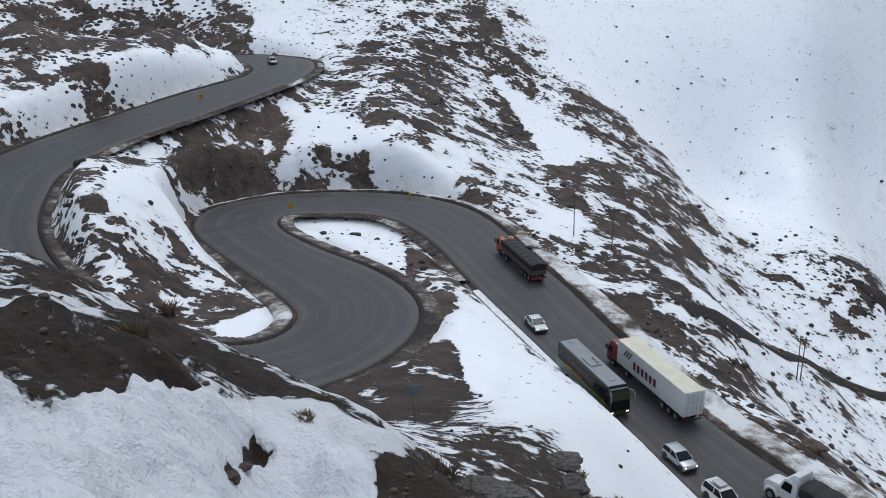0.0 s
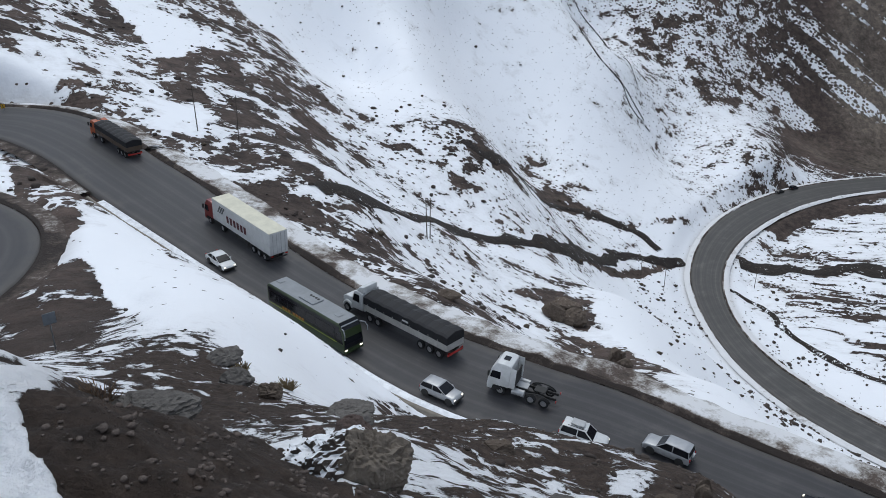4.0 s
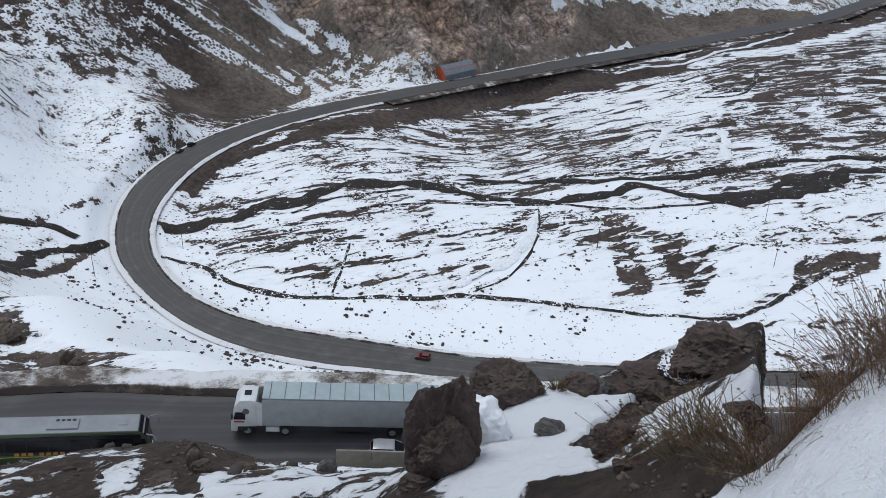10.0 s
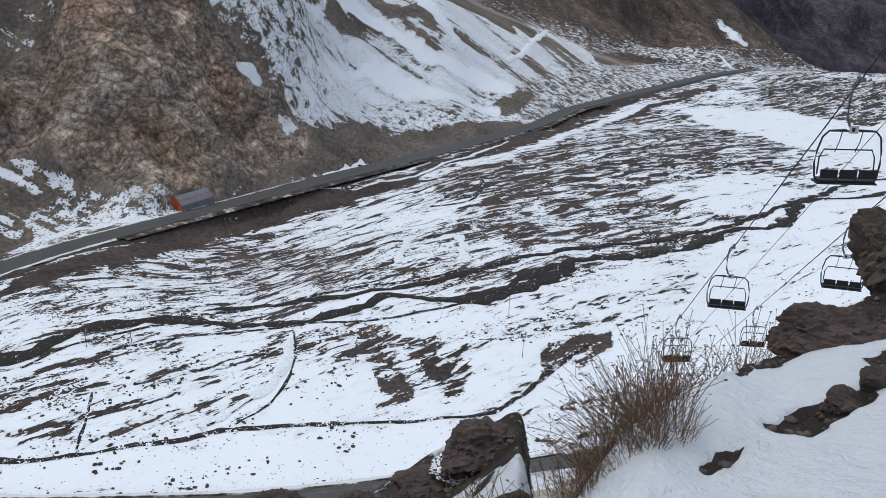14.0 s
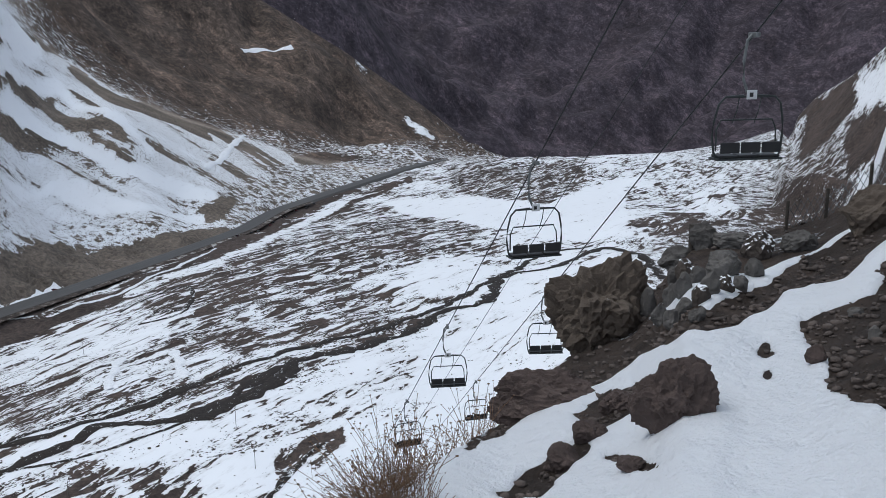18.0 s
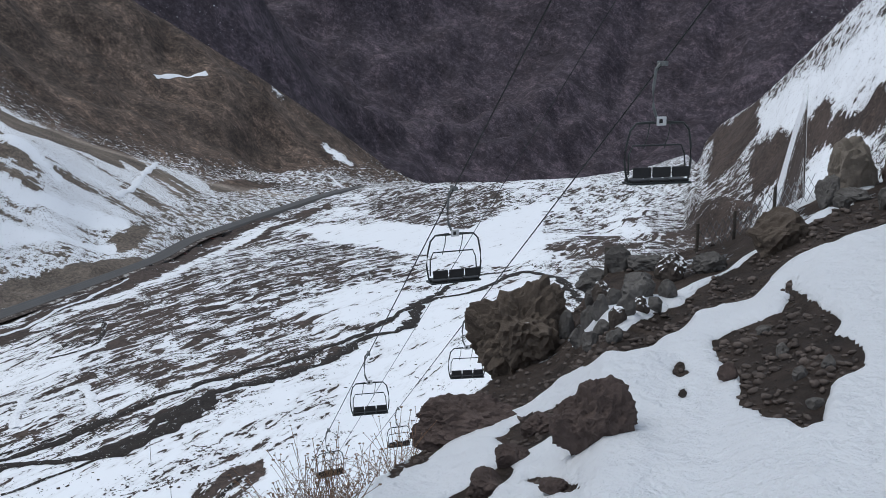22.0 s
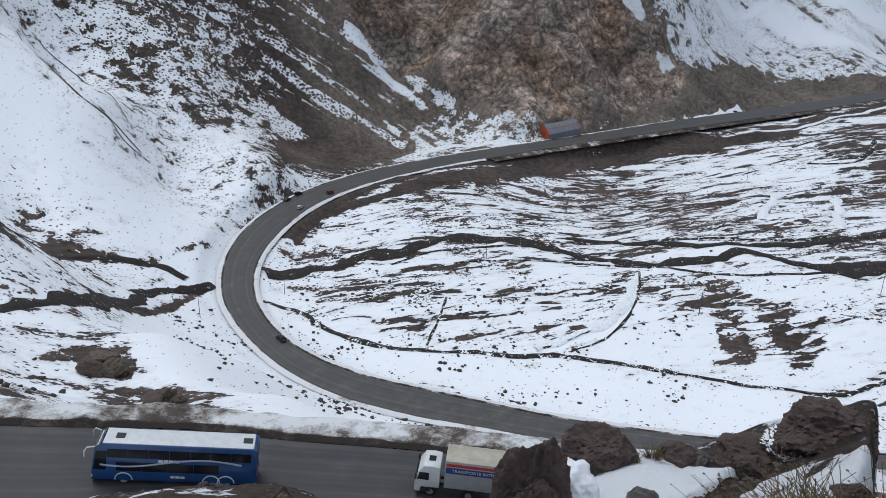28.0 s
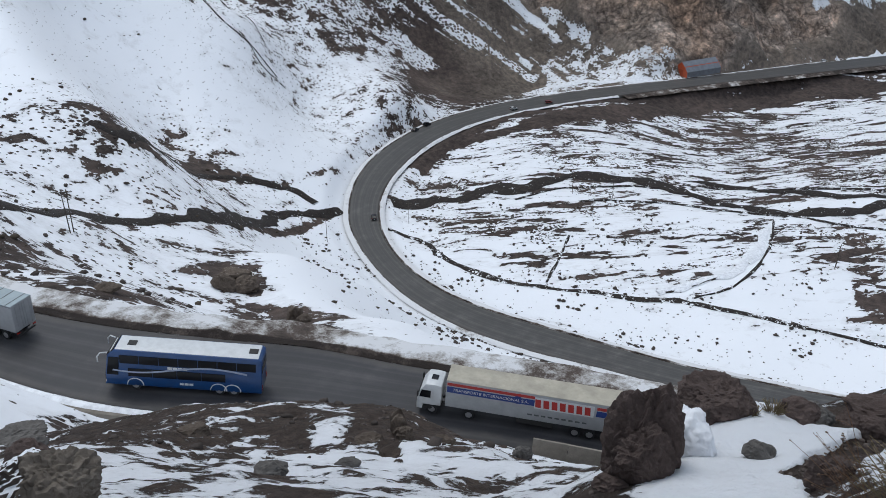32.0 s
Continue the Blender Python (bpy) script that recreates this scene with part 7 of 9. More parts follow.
def tarp_body(ob, x_front, length, side, H=2.9, sag=0.14):
    """An open load body under a stretched tarpaulin."""
    W = 2.5
    x1 = x_front - length
    part("load_body", box((x_front + x1) / 2, 0, 1.75, length, W, 1.0, 0.03), side, ob)
    bm = bmesh.new()
    nx, prof = 24, [(-W / 2 - 0.03, 2.05), (-W / 2 - 0.03, H - 0.15), (-W / 2 + 0.25, H), (0, H + 0.22), (W / 2 - 0.25, H), (W / 2 + 0.03, H - 0.15), (W / 2 + 0.03, 2.05)]
    rings = []
    for i in range(nx + 1):
        x = x_front + 0.03 - (length + 0.06) * i / nx
        sg = -sag * (0.5 + 0.5 * math.cos(i * math.pi / 1.5))
        rings.append([bm.verts.new((x, y, z + (sg if 0 < k < 6 else sg * 0.3))) for k, (y, z) in enumerate(prof)])
    for a, b in zip(rings, rings[1:]):
        for k in range(6):
            bm.faces.new((a[k], a[k + 1], b[k + 1], b[k]))
    bm.faces.new(rings[0])
    bm.faces.new(rings[-1][::-1])
    bmesh.ops.recalc_face_normals(bm, faces=list(bm.faces))
    part("tarpaulin", bm, M_TARP, ob, "black tarpaulin stretched over the load")
    for s in (-1, 1):
        part("tail_light", box(x1 - 0.03, s * 0.95, 0.95, 0.06, 0.35, 0.14), M_TAIL, ob)
        for k in range(int(length / 1.3)):
            part("side_post", box(x_front - 0.6 - k * 1.3, s * (W / 2 + 0.015), 1.75, 0.08, 0.04, 0.98), side, ob)
    part("rear_bumper", box(x1, 0, 0.75, 0.14, 2.3, 0.2, 0.02), M_RED_STRIPE, ob)
    chassis(ob, x_front, x1, 1.08, 1.0)
    wheels(ob, (x1 + 1.2, x1 + 2.5, x1 + 3.8), W / 2 - 0.2, 0.5, 0.32)


def letter_blocks(ob, x_start, z, height_, n, pitch, side, material, skew=0.25, width=0.62):
    """A company's mark as a row of plain slanted blocks."""
    for k in range(n):
        x = x_start - k * pitch
        y = side * 1.283
        w = pitch * width
        c = [(x, y, z), (x - w, y, z), (x - w + skew * 0.3, y, z + height_), (x + skew * 0.3, y, z + height_)]
        part("mark", quad(c if side < 0 else c[::-1], -0.015 if side < 0 else -0.015), material, ob)


# ---- vehicles ----
def build_vehicles():
    v = {}
    v["white_car"] = car("hatchback", "white sedan with lit headlights on the road", M_WHITE, "sedan")
    v["silver_car"] = car("hatchback", "small silver hatchback with lit headlights", M_SILVER, "hatch")
    v["white_suv"] = car("suv", "white estate suv driving downhill", M_WHITE, "suv", True, None, True)
    v["silver_suv"] = car("suv", "silver suv with spare wheel driving uphill", M_SILVER, "suv", False)
    t = part("spare_wheel", wheel_mesh(0.33, 0.2), M_SILVER, v["silver_suv"])
    t.matrix_basis = pose(-2.28, 0, 0.95, 0, 0, 90)
    v["black_car"] = car("sedan", "glossy black sedan with lit headlights", M_BLACK_PAINT, "sedan")
    v["dark_suv"] = car("suv", "dark suv with luggage on its roof", plain("dark_grey_paint", (0.03, 0.033, 0.038), 0.3, 0.2, 0.1, 2, 0.5), "suv", False, None, True)
    v["top_car"] = car("suv", "silver suv with headlights on in the upper bend", M_SILVER, "suv", True)
    v["red_car"] = car("hatchback", "dark red hatchback on the valley road", M_RED, "hatch", False)
    v["white_low"] = car("hatchback", "white hatchback on the valley road", M_WHITE, "hatch", False)
    v["dark_low"] = car("sedan", "dark sedan climbing the valley bend", M_BLACK_PAINT, "sedan", False)
    v["parked"] = car("suv", "dark car parked at the roadside", M_BLACK_PAINT, "suv", False)
    v["parked2"] = car("sedan", "dark car parked behind another", plain("charcoal_paint", (0.03, 0.03, 0.032), 0.4), "sedan", False)

    b = bus("coach", "green and grey coach with silver roof and lit headlights", M_GREEN, M_GLASS_DARK, M_ROOF_GREY, 13.2, 3.6)
    for s in (-1, 1):
        part("dark_band", box(-0.2, s * 1.255, 2.45, 12.2, 0.04, 1.7), M_BLACK_PAINT, b)
        part("stripe", box(-0.4, s * 1.287, 1.42, 11.8, 0.012, 0.06), plain("pale_green_stripe", (0.35, 0.42, 0.06), 0.5), b)
        for k in range(7):
            part("mark", box(-3.6 + k * 0.52 + (0.3 if k > 2 else 0), s * 1.296, 1.68, 0.36, 0.012, 0.3), M_MARK_GOLD, b)
    v["green_bus"] = b

    b = bus("double_decker_coach", "blue double-decker coach with a white roof", M_BLUE, M_GLASS_DARK, M_WHITE, 13.8, 4.1, True)
    for s in (-1, 1):
        for cx in (4.3, -4.3, -3.05):
            part("wheel_arch", pipe([(cx + 0.72 * math.cos(a), s * 1.285, 0.52 + 0.72 * math.sin(a)) for a in np.linspace(0.0, math.pi, 10)], 0.05, 5), M_WHITE, b, "white wheel-arch trim")
        part("swoosh", pipe([(x, s * 1.28, 2.35 + 0.45 * math.sin((x + 6) * 0.45)) for x in np.linspace(-5.6, 6.2, 24)], 0.09, 5), plain("pale_blue_line", (0.32, 0.36, 0.46), 0.5), b)
        for k in range(4):
            part("mark", box(1.2 - k * 0.45, s * 1.27, 2.55, 0.38, 0.02, 0.26), M_WHITE, b)
        for k in range(3):
            part("mark", box(0.2 - k * 0.42, s * 1.285, 0.95, 0.34, 0.02, 0.22), M_WHITE, b)
    v["blue_bus"] = b

    o = thing("articulated_lorry", "red tractor with a white box trailer, cream roof", "lorry")
    cab_over(o, 8.4, M_RED, 3.3)
    chassis(o, 8.0, 2.4)
    wheels(o, (7.0, 3.7), 1.05, 0.5, 0.32)
    box_trailer(o, 5.9, 14.0, M_WHITE, M_CREAM, 4.05)
    for s in (-1, 1):
        letter_blocks(o, 2.2 if s < 0 else 2.2, 1.9, 0.95, 6, 0.86, s, M_MARK_DARK)
        for k in range(3):
            c = [(4.6 - k * 0.5, s * 1.283, 2.6), (4.3 - k * 0.5, s * 1.283, 2.6), (3.5 - k * 0.5, s * 1.283, 3.6), (3.9 - k * 0.5, s * 1.283, 3.6)]
            part("mark", quad(c if s < 0 else c[::-1], -0.015), M_MARK_GREY, o)
    v["marvel"] = o

    o = thing("tarpaulin_lorry", "orange tractor with a black tarpaulin-covered trailer", "lorry")
    cab_over(o, 8.2, M_ORANGE, 3.0, False)
    chassis(o, 7.8, 2.4)
    wheels(o, (6.8, 3.6), 1.05, 0.5, 0.32)
    tarp_body(o, 5.8, 12.6, plain("load_body_brown", (0.10, 0.07, 0.05), 0.7), 3.05)
    v["orange"] = o

    o = thing("tarpaulin_lorry", "white bonneted tractor with a black tarpaulin-covered trailer", "lorry")
    x0 = 8.3
    part("bonnet", prism([(x0 - 1.9, 0.7), (x0 - 1.9, 1.85), (x0 - 0.4, 1.7), (x0, 1.45), (x0, 0.6)], 1.7, 0.1, 0.05, 1), M_WHITE, o, smooth_faces=True)
    part("cab", prism([(x0 - 3.6, 0.9), (x0 - 3.6, 3.0), (x0 - 2.6, 3.1), (x0 - 2.2, 2.9), (x0 - 1.8, 1.85), (x0 - 1.7, 0.8)], 2.35, 0.08, 0.03, 1.5), M_WHITE, o, smooth_faces=True)
    part("windscreen", quad([(x0 - 2.18, -1.0, 2.82), (x0 - 1.8, -1.05, 1.95), (x0 - 1.8, 1.05, 1.95), (x0 - 2.18, 1.0, 2.82)], 0.02), M_GLASS_DARK, o)
    for s in (-1, 1):
        c = [(x0 - 3.1, s * 1.18, 1.8), (x0 - 2.0, s * 1.18, 1.8), (x0 - 2.3, s * 1.16, 2.7), (x0 - 3.1, s * 1.16, 2.7)]
        part("side_window", quad(c if s > 0 else c[::-1], -0.02), M_GLASS_DARK, o)
        part("mudguard", pipe([(x0 - 1.0 + 0.68 * math.cos(a), s * 1.0, 0.5 + 0.68 * math.sin(a)) for a in np.linspace(0.1, 3.0, 9)], 0.16, 6), M_WHITE, o)
        part("headlight", box(x0 - 0.05, s * 0.72, 1.0, 0.1, 0.26, 0.24, 0.03), M_LAMP_OFF, o)
        part("exhaust", rod((x0 - 3.75, s * 1.0, 0.9), (x0 - 3.75, s * 1.0, 3.2), 0.08, 8), M_ALU, o)
    part("air_deflector", prism([(x0 - 3.6, 3.0), (x0 - 3.6, 3.75), (x0 - 3.0, 3.65), (x0 - 2.5, 3.1)], 2.1, 0.08, 0.05, 3), M_WHITE, o, smooth_faces=True)
    chassis(o, x0 - 0.6, 2.0)
    wheels(o, (x0 - 1.0, 3.6, 2.35), 1.03, 0.5, 0.32)
    tarp_body(o, 4.4, 12.3, plain("load_body_white", (0.42, 0.41, 0.39), 0.7), 3.1)
    part("mark", box(-2.0, 1.29, 2.45, 0.9, 0.012, 0.2), M_WHITE, o)
    v["tarp"] = o

    o = thing("tractor_unit", "white tractor unit with bare fifth wheel and no trailer", "lorry")
    cab_over(o, 3.4, M_WHITE, 3.45)
    chassis(o, 3.0, -3.3)
    part("fifth_wheel", box(-1.6, 0, 1.15, 1.1, 1.0, 0.12, 0.04), M_DARK, o)
    part("deck_plate", box(0.3, 0, 1.05, 1.4, 0.9, 0.06), M_ALU, o)
    for s in (-1, 1):
        part("fuel_tank", rod((0.9, s * 0.95, 0.75), (-0.3, s * 0.95, 0.75), 0.33, 14), M_ALU, o)
        part("mudguard", pipe([(-1.65 + 1.25 * math.cos(a), s * 1.03, 0.55 + 0.62 * math.sin(a)) for a in np.linspace(0.2, 2.95, 9)], 0.07, 6), M_DARK, o)
        part("tail_light", box(-3.35, s * 0.8, 0.85, 0.06, 0.3, 0.14), M_TAIL, o)
    part("cab_rear_frame", box(0.75, 0, 1.9, 0.12, 1.6, 1.6, 0.03), M_DARK, o)
    wheels(o, (2.05, -1.0, -2.3), 1.03, 0.5, 0.34)
    v["tractor"] = o

    o = thing("articulated_lorry", "white tractor with a grey-sided trailer, ribbed canvas roof", "lorry")
    cab_over(o, 9.2, M_WHITE, 3.75)
    chassis(o, 8.8, 3.2)
    wheels(o, (7.8, 4.5), 1.05, 0.5, 0.32)
    box_trailer(o, 6.5, 15.6, M_ALU, M_ROOF_BLUEGREY, 4.05, 12)
    for s in (-1, 1):
        part("mark", rod((7.9, s * 1.215, 2.6), (7.9, s * 1.235, 2.6), 0.3, 18), M_MARK_GREY, o, "round dark emblem on the cab")
        part("mark", box(8.5, s * 1.235, 1.5, 0.9, 0.012, 0.16), M_RED_STRIPE, o)
        part("canvas_edge", box(-1.3, s * 1.26, 4.0, 15.6, 0.06, 0.14), M_ROOF_GREY, o)
        part("tool_box", box(5.6, s * 1.1, 0.7, 1.2, 0.3, 0.45, 0.03), M_WHITE, o)
    v["volvo"] = o

    o = thing("articulated_lorry", "white tractor, silver trailer with red and blue stripes", "lorry")
    cab_over(o, 9.2, M_WHITE, 3.2, False)
    chassis(o, 8.8, 3.2)
    wheels(o, (7.8, 4.4), 1.05, 0.5, 0.32)
    roof_ = plain("stained_canvas", (0.44, 0.40, 0.32), 0.75, 0, 0.2, 0.7)
    box_trailer(o, 6.6, 15.8, M_ALU, roof_, 3.95)
    for s in (-1, 1):
        y = s * 1.284
        part("red_stripe", box(2.6, y, 3.62, 7.8, 0.014, 0.28), M_RED_STRIPE, o)
        part("blue_stripe", box(2.6, y, 3.05, 7.8, 0.014, 0.62), M_BLUE_STRIPE, o)
        part("white_panel", box(-3.9, y, 3.1, 5.2, 0.014, 1.2), M_WHITE, o)
        part("emblem", rod((0.2, y, 3.1), (0.2, y + s * 0.02, 3.1), 0.42, 18), M_BLUE_STRIPE, o)
        part("red_stripe", box(-7.9, y, 3.5, 2.4, 0.014, 0.3), M_RED_STRIPE, o)
        part("blue_stripe", box(-7.9, y, 2.95, 2.4, 0.014, 0.6), M_BLUE_STRIPE, o)
        for k in range(7):
            x = -1.4 - k * 0.72
            c = [(x, s * 1.296, 2.65), (x - 0.5, s * 1.296, 2.65), (x - 0.42, s * 1.296, 3.5), (x + 0.08, s * 1.296, 3.5)]
            part("mark", quad(c if s < 0 else c[::-1], -0.012), M_RED_STRIPE, o)
        for k in range(9):
            part("mark", box(-1.0 - k * 0.6, s * 1.284, 1.75, 0.4, 0.014, 0.16), M_MARK_GREY, o)
        cu = bpy.data.curves.new("words", "FONT")
        cu.body, cu.size, cu.extrude = "TRANSPORTE INTERNACIONAL S.A.", 0.42, 0.004
        tmp = bpy.data.objects.new("words", cu)
        scene.collection.objects.link(tmp)
        me = bpy.data.meshes.new_from_object(tmp.evaluated_get(bpy.context.evaluated_depsgraph_get()))
        bpy.data.objects.remove(tmp)
        w = new("lettering", me)
        me.materials.clear()
        me.materials.append(M_WHITE)
        w.parent = o
        w.matrix_basis = pose(6.0, 1.302, 2.92, 90, 0, 180) if s > 0 else pose(-0.9, -1.302, 2.92, 90, 0, 0)
    v["dibiagi"] = o
    return v


V = build_vehicles()


def on_road(q, s, d, ahead=1):
    """The pose on a road at s metres along it, d metres to the left of its line."""
    tan, nrm = sideways(q)
    i = np.clip(s / 2.0, 0, len(q) - 1.01)
    k = int(i)
    w = i - k
    p = q[k, :3] * (1 - w) + q[k + 1, :3] * w
    t3 = (q[min(k + 2, len(q) - 1), :3] - q[max(k - 1, 0), :3]) * ahead
    n = nrm[k] * (1 - w) + nrm[k + 1] * w
    hw = q[k, 3]
    z = p[2] + 0.09 * (1 - min(1.0, abs(d / hw)) ** 2) + 0.01
    fwd = Vector(t3).normalized()
    left = Vector((0, 0, 1)).cross(fwd).normalized()
    m = Matrix((fwd, left, fwd.cross(left))).transposed().to_4x4()
    m.translation = (p[0] + n[0] * d, p[1] + n[1] * d, z)
    return m


# thing: road, way it faces, then (time, metres along, metres left of the line) of its middle
DRIVES = {
    "orange": ("u", -1, [(0.0, 495.1, 3.0), (4.5, 480.7, 3.9)]),
    "marvel": ("u", -1, [(0.0, 536.7, 2.3), (4.5, 523.4, 2.2)]),
    "tarp": ("u", -1, [(2.0, 560.8, 2.3), (6.5, 547.8, 2.1)]),
    "tractor": ("u", -1, [(2.0, 577.3, -0.7), (4.2, 571.4, 0.2), (6.3, 565.2, 1.0), (8.5, 558.5, 1.9)]),
    "green_bus": ("u", 1, [(0.0, 534.2, -4.3), (3.7, 546.9, -4.1), (7.3, 563.9, -4.7), (11.0, 586.0, -4.2), (16.0, 636.0, -2.6), (32.0, 684.0, -2.6)]),
    "white_car": ("u", 1, [(0.0, 516.6, -3.7), (4.5, 530.7, -3.7), (9.0, 548.0, -3.5), (14.0, 585.0, -3.2), (20.0, 622.0, -3.0), (32.0, 668.0, -2.8)]),
    "silver_car": ("u", 1, [(0.0, 550.8, -3.4), (2.2, 558.1, -3.9), (4.3, 567.0, -4.4), (6.5, 578.2, -4.9), (9.0, 600.0, -4.4), (14.0, 640.0, -3.0), (32.0, 699.0, -2.6)]),
    "white_suv": ("u", 1, [(0.0, 557.9, -3.8), (2.8, 571.7, -4.0), (5.7, 589.0, -4.2), (8.5, 613.0, -4.2)]),
    "silver_suv": ("u", -1, [(3.0, 589.6, -1.3), (5.0, 583.3, -1.0), (7.0, 577.4, -0.7), (9.0, 572.0, -0.3)]),
    "black_car": ("u", -1, [(4.5, 598.4, -0.9), (6.3, 592.5, -1.0), (8.2, 586.9, -1.2), (10.0, 581.7, -1.3)]),
    "volvo": ("u", -1, [(6.5, 613.1, -0.1), (9.0, 605.8, -0.3), (11.5, 598.5, -0.4), (31.5, 544.3, 1.2)]),
    "dark_suv": ("u", 1, [(1.0, 333.5, -1.6), (3.5, 353.9, -1.3), (8.0, 372.0, -2.0), (14.0, 412.0, -3.0), (32.0, 470.0, -3.0)]),
    "top_car": ("u", 1, [(0.0, 131.7, -2.5), (1.0, 143.1, -2.5), (8.0, 190.0, -2.5), (32.0, 330.0, -2.0)]),
    "blue_bus": ("u", -1, [(28.5, 579.6, -1.9), (32.0, 570.6, -1.9)]),
    "dibiagi": ("u", -1, [(28.5, 610.1, -1.1), (32.0, 601.3, -1.1)]),
    "red_car": ("l", 1, [(7.0, 78.8, 0.2), (13.0, 158.5, -3.3), (28.5, 368.2, -4.0), (32.0, 424.7, -4.0)]),
    "white_low": ("l", 1, [(11.0, 107.0, -1.4), (13.0, 131.9, -1.4), (28.5, 342.4, -4.0), (32.0, 401.3, -4.0)]),
    "dark_low": ("l", 1, [(28.5, 208.4, -3.1), (32.0, 244.2, -3.4)]),
    "parked": ("l", 1, [(0.0, 352.0, 7.0), (32.0, 352.0, 7.0)]),
    "parked2": ("l", 1, [(0.0, 343.0, 7.1), (32.0, 343.0, 7.1)]),
}


LEAST = {"red_car": 27.0, "white_low": 18.0}


def motions():
    for key, (road_, ahead, keys) in DRIVES.items():
        q = ROAD_U if road_ == "u" else ROAD_L
        ts, ss, ds = (np.array(c) for c in zip(*keys))
        last = (len(q) - 1) * 2.0 - 9
        rows, run = [], []
        for k in range(33):
            t = float(k)
            s = float(np.interp(t, ts, ss))
            if t < ts[0]:
                s = ss[0] + (t - ts[0]) * (ss[1] - ss[0]) / (ts[1] - ts[0])
            if t > ts[-1]:
                s = ss[-1] + (t - ts[-1]) * (ss[-1] - ss[-2]) / (ts[-1] - ts[-2])
            s = min(max(s, LEAST.get(key, 9.0)), last)
            rows.append((t, on_road(q, s, float(np.interp(t, ts, ds)), ahead)))
        walk(V[key], rows)




# ---- streams, tracks and banks laid on the ground ----
def wet_earth_material(name="stream_bed", snowy=0.60):
    n = Nodes(name)
    p = n.where()
    f = n.noise(p, 0.9, 10, 0.7)
    col = n.ramp(f, [(0.3, (0.012, 0.010, 0.009)), (0.55, (0.032, 0.026, 0.023)), (0.72, (0.085, 0.070, 0.060))])
    snow = n.val("GREATER_THAN", n.val("MULTIPLY_ADD", n.noise(p, 0.35, 8, 0.7), 0.6, n.val("MULTIPLY", n.noise(p, 1.6, 5, 0.7), 0.4)), snowy)
    n.set(color=n.mix(snow, col, SNOW), rough=n.val("MULTIPLY_ADD", f, 0.4, 0.5), spec=0.15)
    n.bump(f, 0.8, 0.3)
    return n.m


def dirty_snow_material(name, shift):
    n = Nodes(name)
    p = n.where()
    f = n.val("MULTIPLY_ADD", n.noise(p, 0.7, 8, 0.7), 0.55, n.val("MULTIPLY", n.noise(p, 4.5, 6, 0.7), 0.25))
    f = n.val("ADD", f, n.val("MULTIPLY_ADD", n.noise(p, 0.13, 5, 0.6), 1.0, -0.40))
    foot = n.attr("foot")
    g = n.val("ADD", f, n.val("MULTIPLY_ADD", foot, -0.26, shift))
    col = n.ramp(g, [(0.24, (0.030, 0.023, 0.020)), (0.40, (0.105, 0.082, 0.070)), (0.48, (0.34, 0.32, 0.30)), (0.60, (0.70, 0.70, 0.71))])
    n.set(color=col, rough=0.8, spec=0.2)
    n.bump(f, 1.0, 0.35)
    return n.m


def clean_snow_material():
    n = Nodes("drifted_snow")
    p = n.where()
    f = n.noise(p, 1.1, 9, 0.65)
    n.set(color=n.ramp(f, [(0.3, (0.62, 0.63, 0.66)), (0.6, SNOW)]), rough=0.6, spec=0.25)
    n.bump(f, 0.6, 0.12)
    return n.m


M_STREAM, M_SNOW = wet_earth_material(), clean_snow_material()
M_TRACK = wet_earth_material("muddy_track", 0.55)
M_DIRTY, M_GRIT = dirty_snow_material("ploughed_snow", -0.07), dirty_snow_material("ploughed_grit", -0.20)
M_ROADSIDE = dirty_snow_material("churned_mud_and_snow", -0.02)
M_EDGE = dirty_snow_material("roadside_snow", 0.14)


def strip(name, width, pts, material, label, lift=0.12, parts=4):
    """A narrow band draped over the ground, with ragged edges."""
    q = smooth(spline(np.array(pts), 1.5), 2)
    t, nrm = sideways(q)
    s = np.arange(len(q)) * 1.5
    wave = max(9, np.hypot(q[0, 0], q[0, 1]) * 0.02)
    wl_ = width * (0.5 + 0.34 * fbm(s, s * 0 + width, wave, 3, 61))
    wr_ = width * (0.5 + 0.34 * fbm(s, s * 0 - width, wave, 3, 67))
    mid = fbm(s, s * 0 + 3.3, wave * 1.5, 3, 71) * width * (0.45 if wave < 20 else 0.12)
    cols = []
    for k in range(parts + 1):
        w = (k / parts) * (wl_ + wr_) - wr_ + mid
        xy = q[:, :2] + nrm * w[:, None]
        r = np.hypot(xy[:, 0], xy[:, 1])
        edge_ = 1 - abs(2 * k / parts - 1)
        cols.append(np.column_stack([xy, height(xy[:, 0], xy[:, 1]) + (lift + r * 0.0009) * min(1, edge_ * 2 + 0.25)]))
    ob = sheet(name, np.stack(cols, 1).reshape(-1, 3), len(q), parts + 1, material)
    return tagged(ob, label, name.split("_")[-1], kind="structure")


for key, (w_, pts_) in CHANNELS.items():
    wet = key.startswith("stream") or key.endswith("channel")
    strip("stream" if wet else "track", w_, pts_, M_STREAM if wet else M_TRACK, "dark winding stream bed between snow banks" if wet else "muddy track crossing the snow")
for key, (w_, pts_) in SNOW_LINES.items():
    strip("snow_track", w_, pts_, M_SNOW, "snow-filled track on bare ground", 0.25)


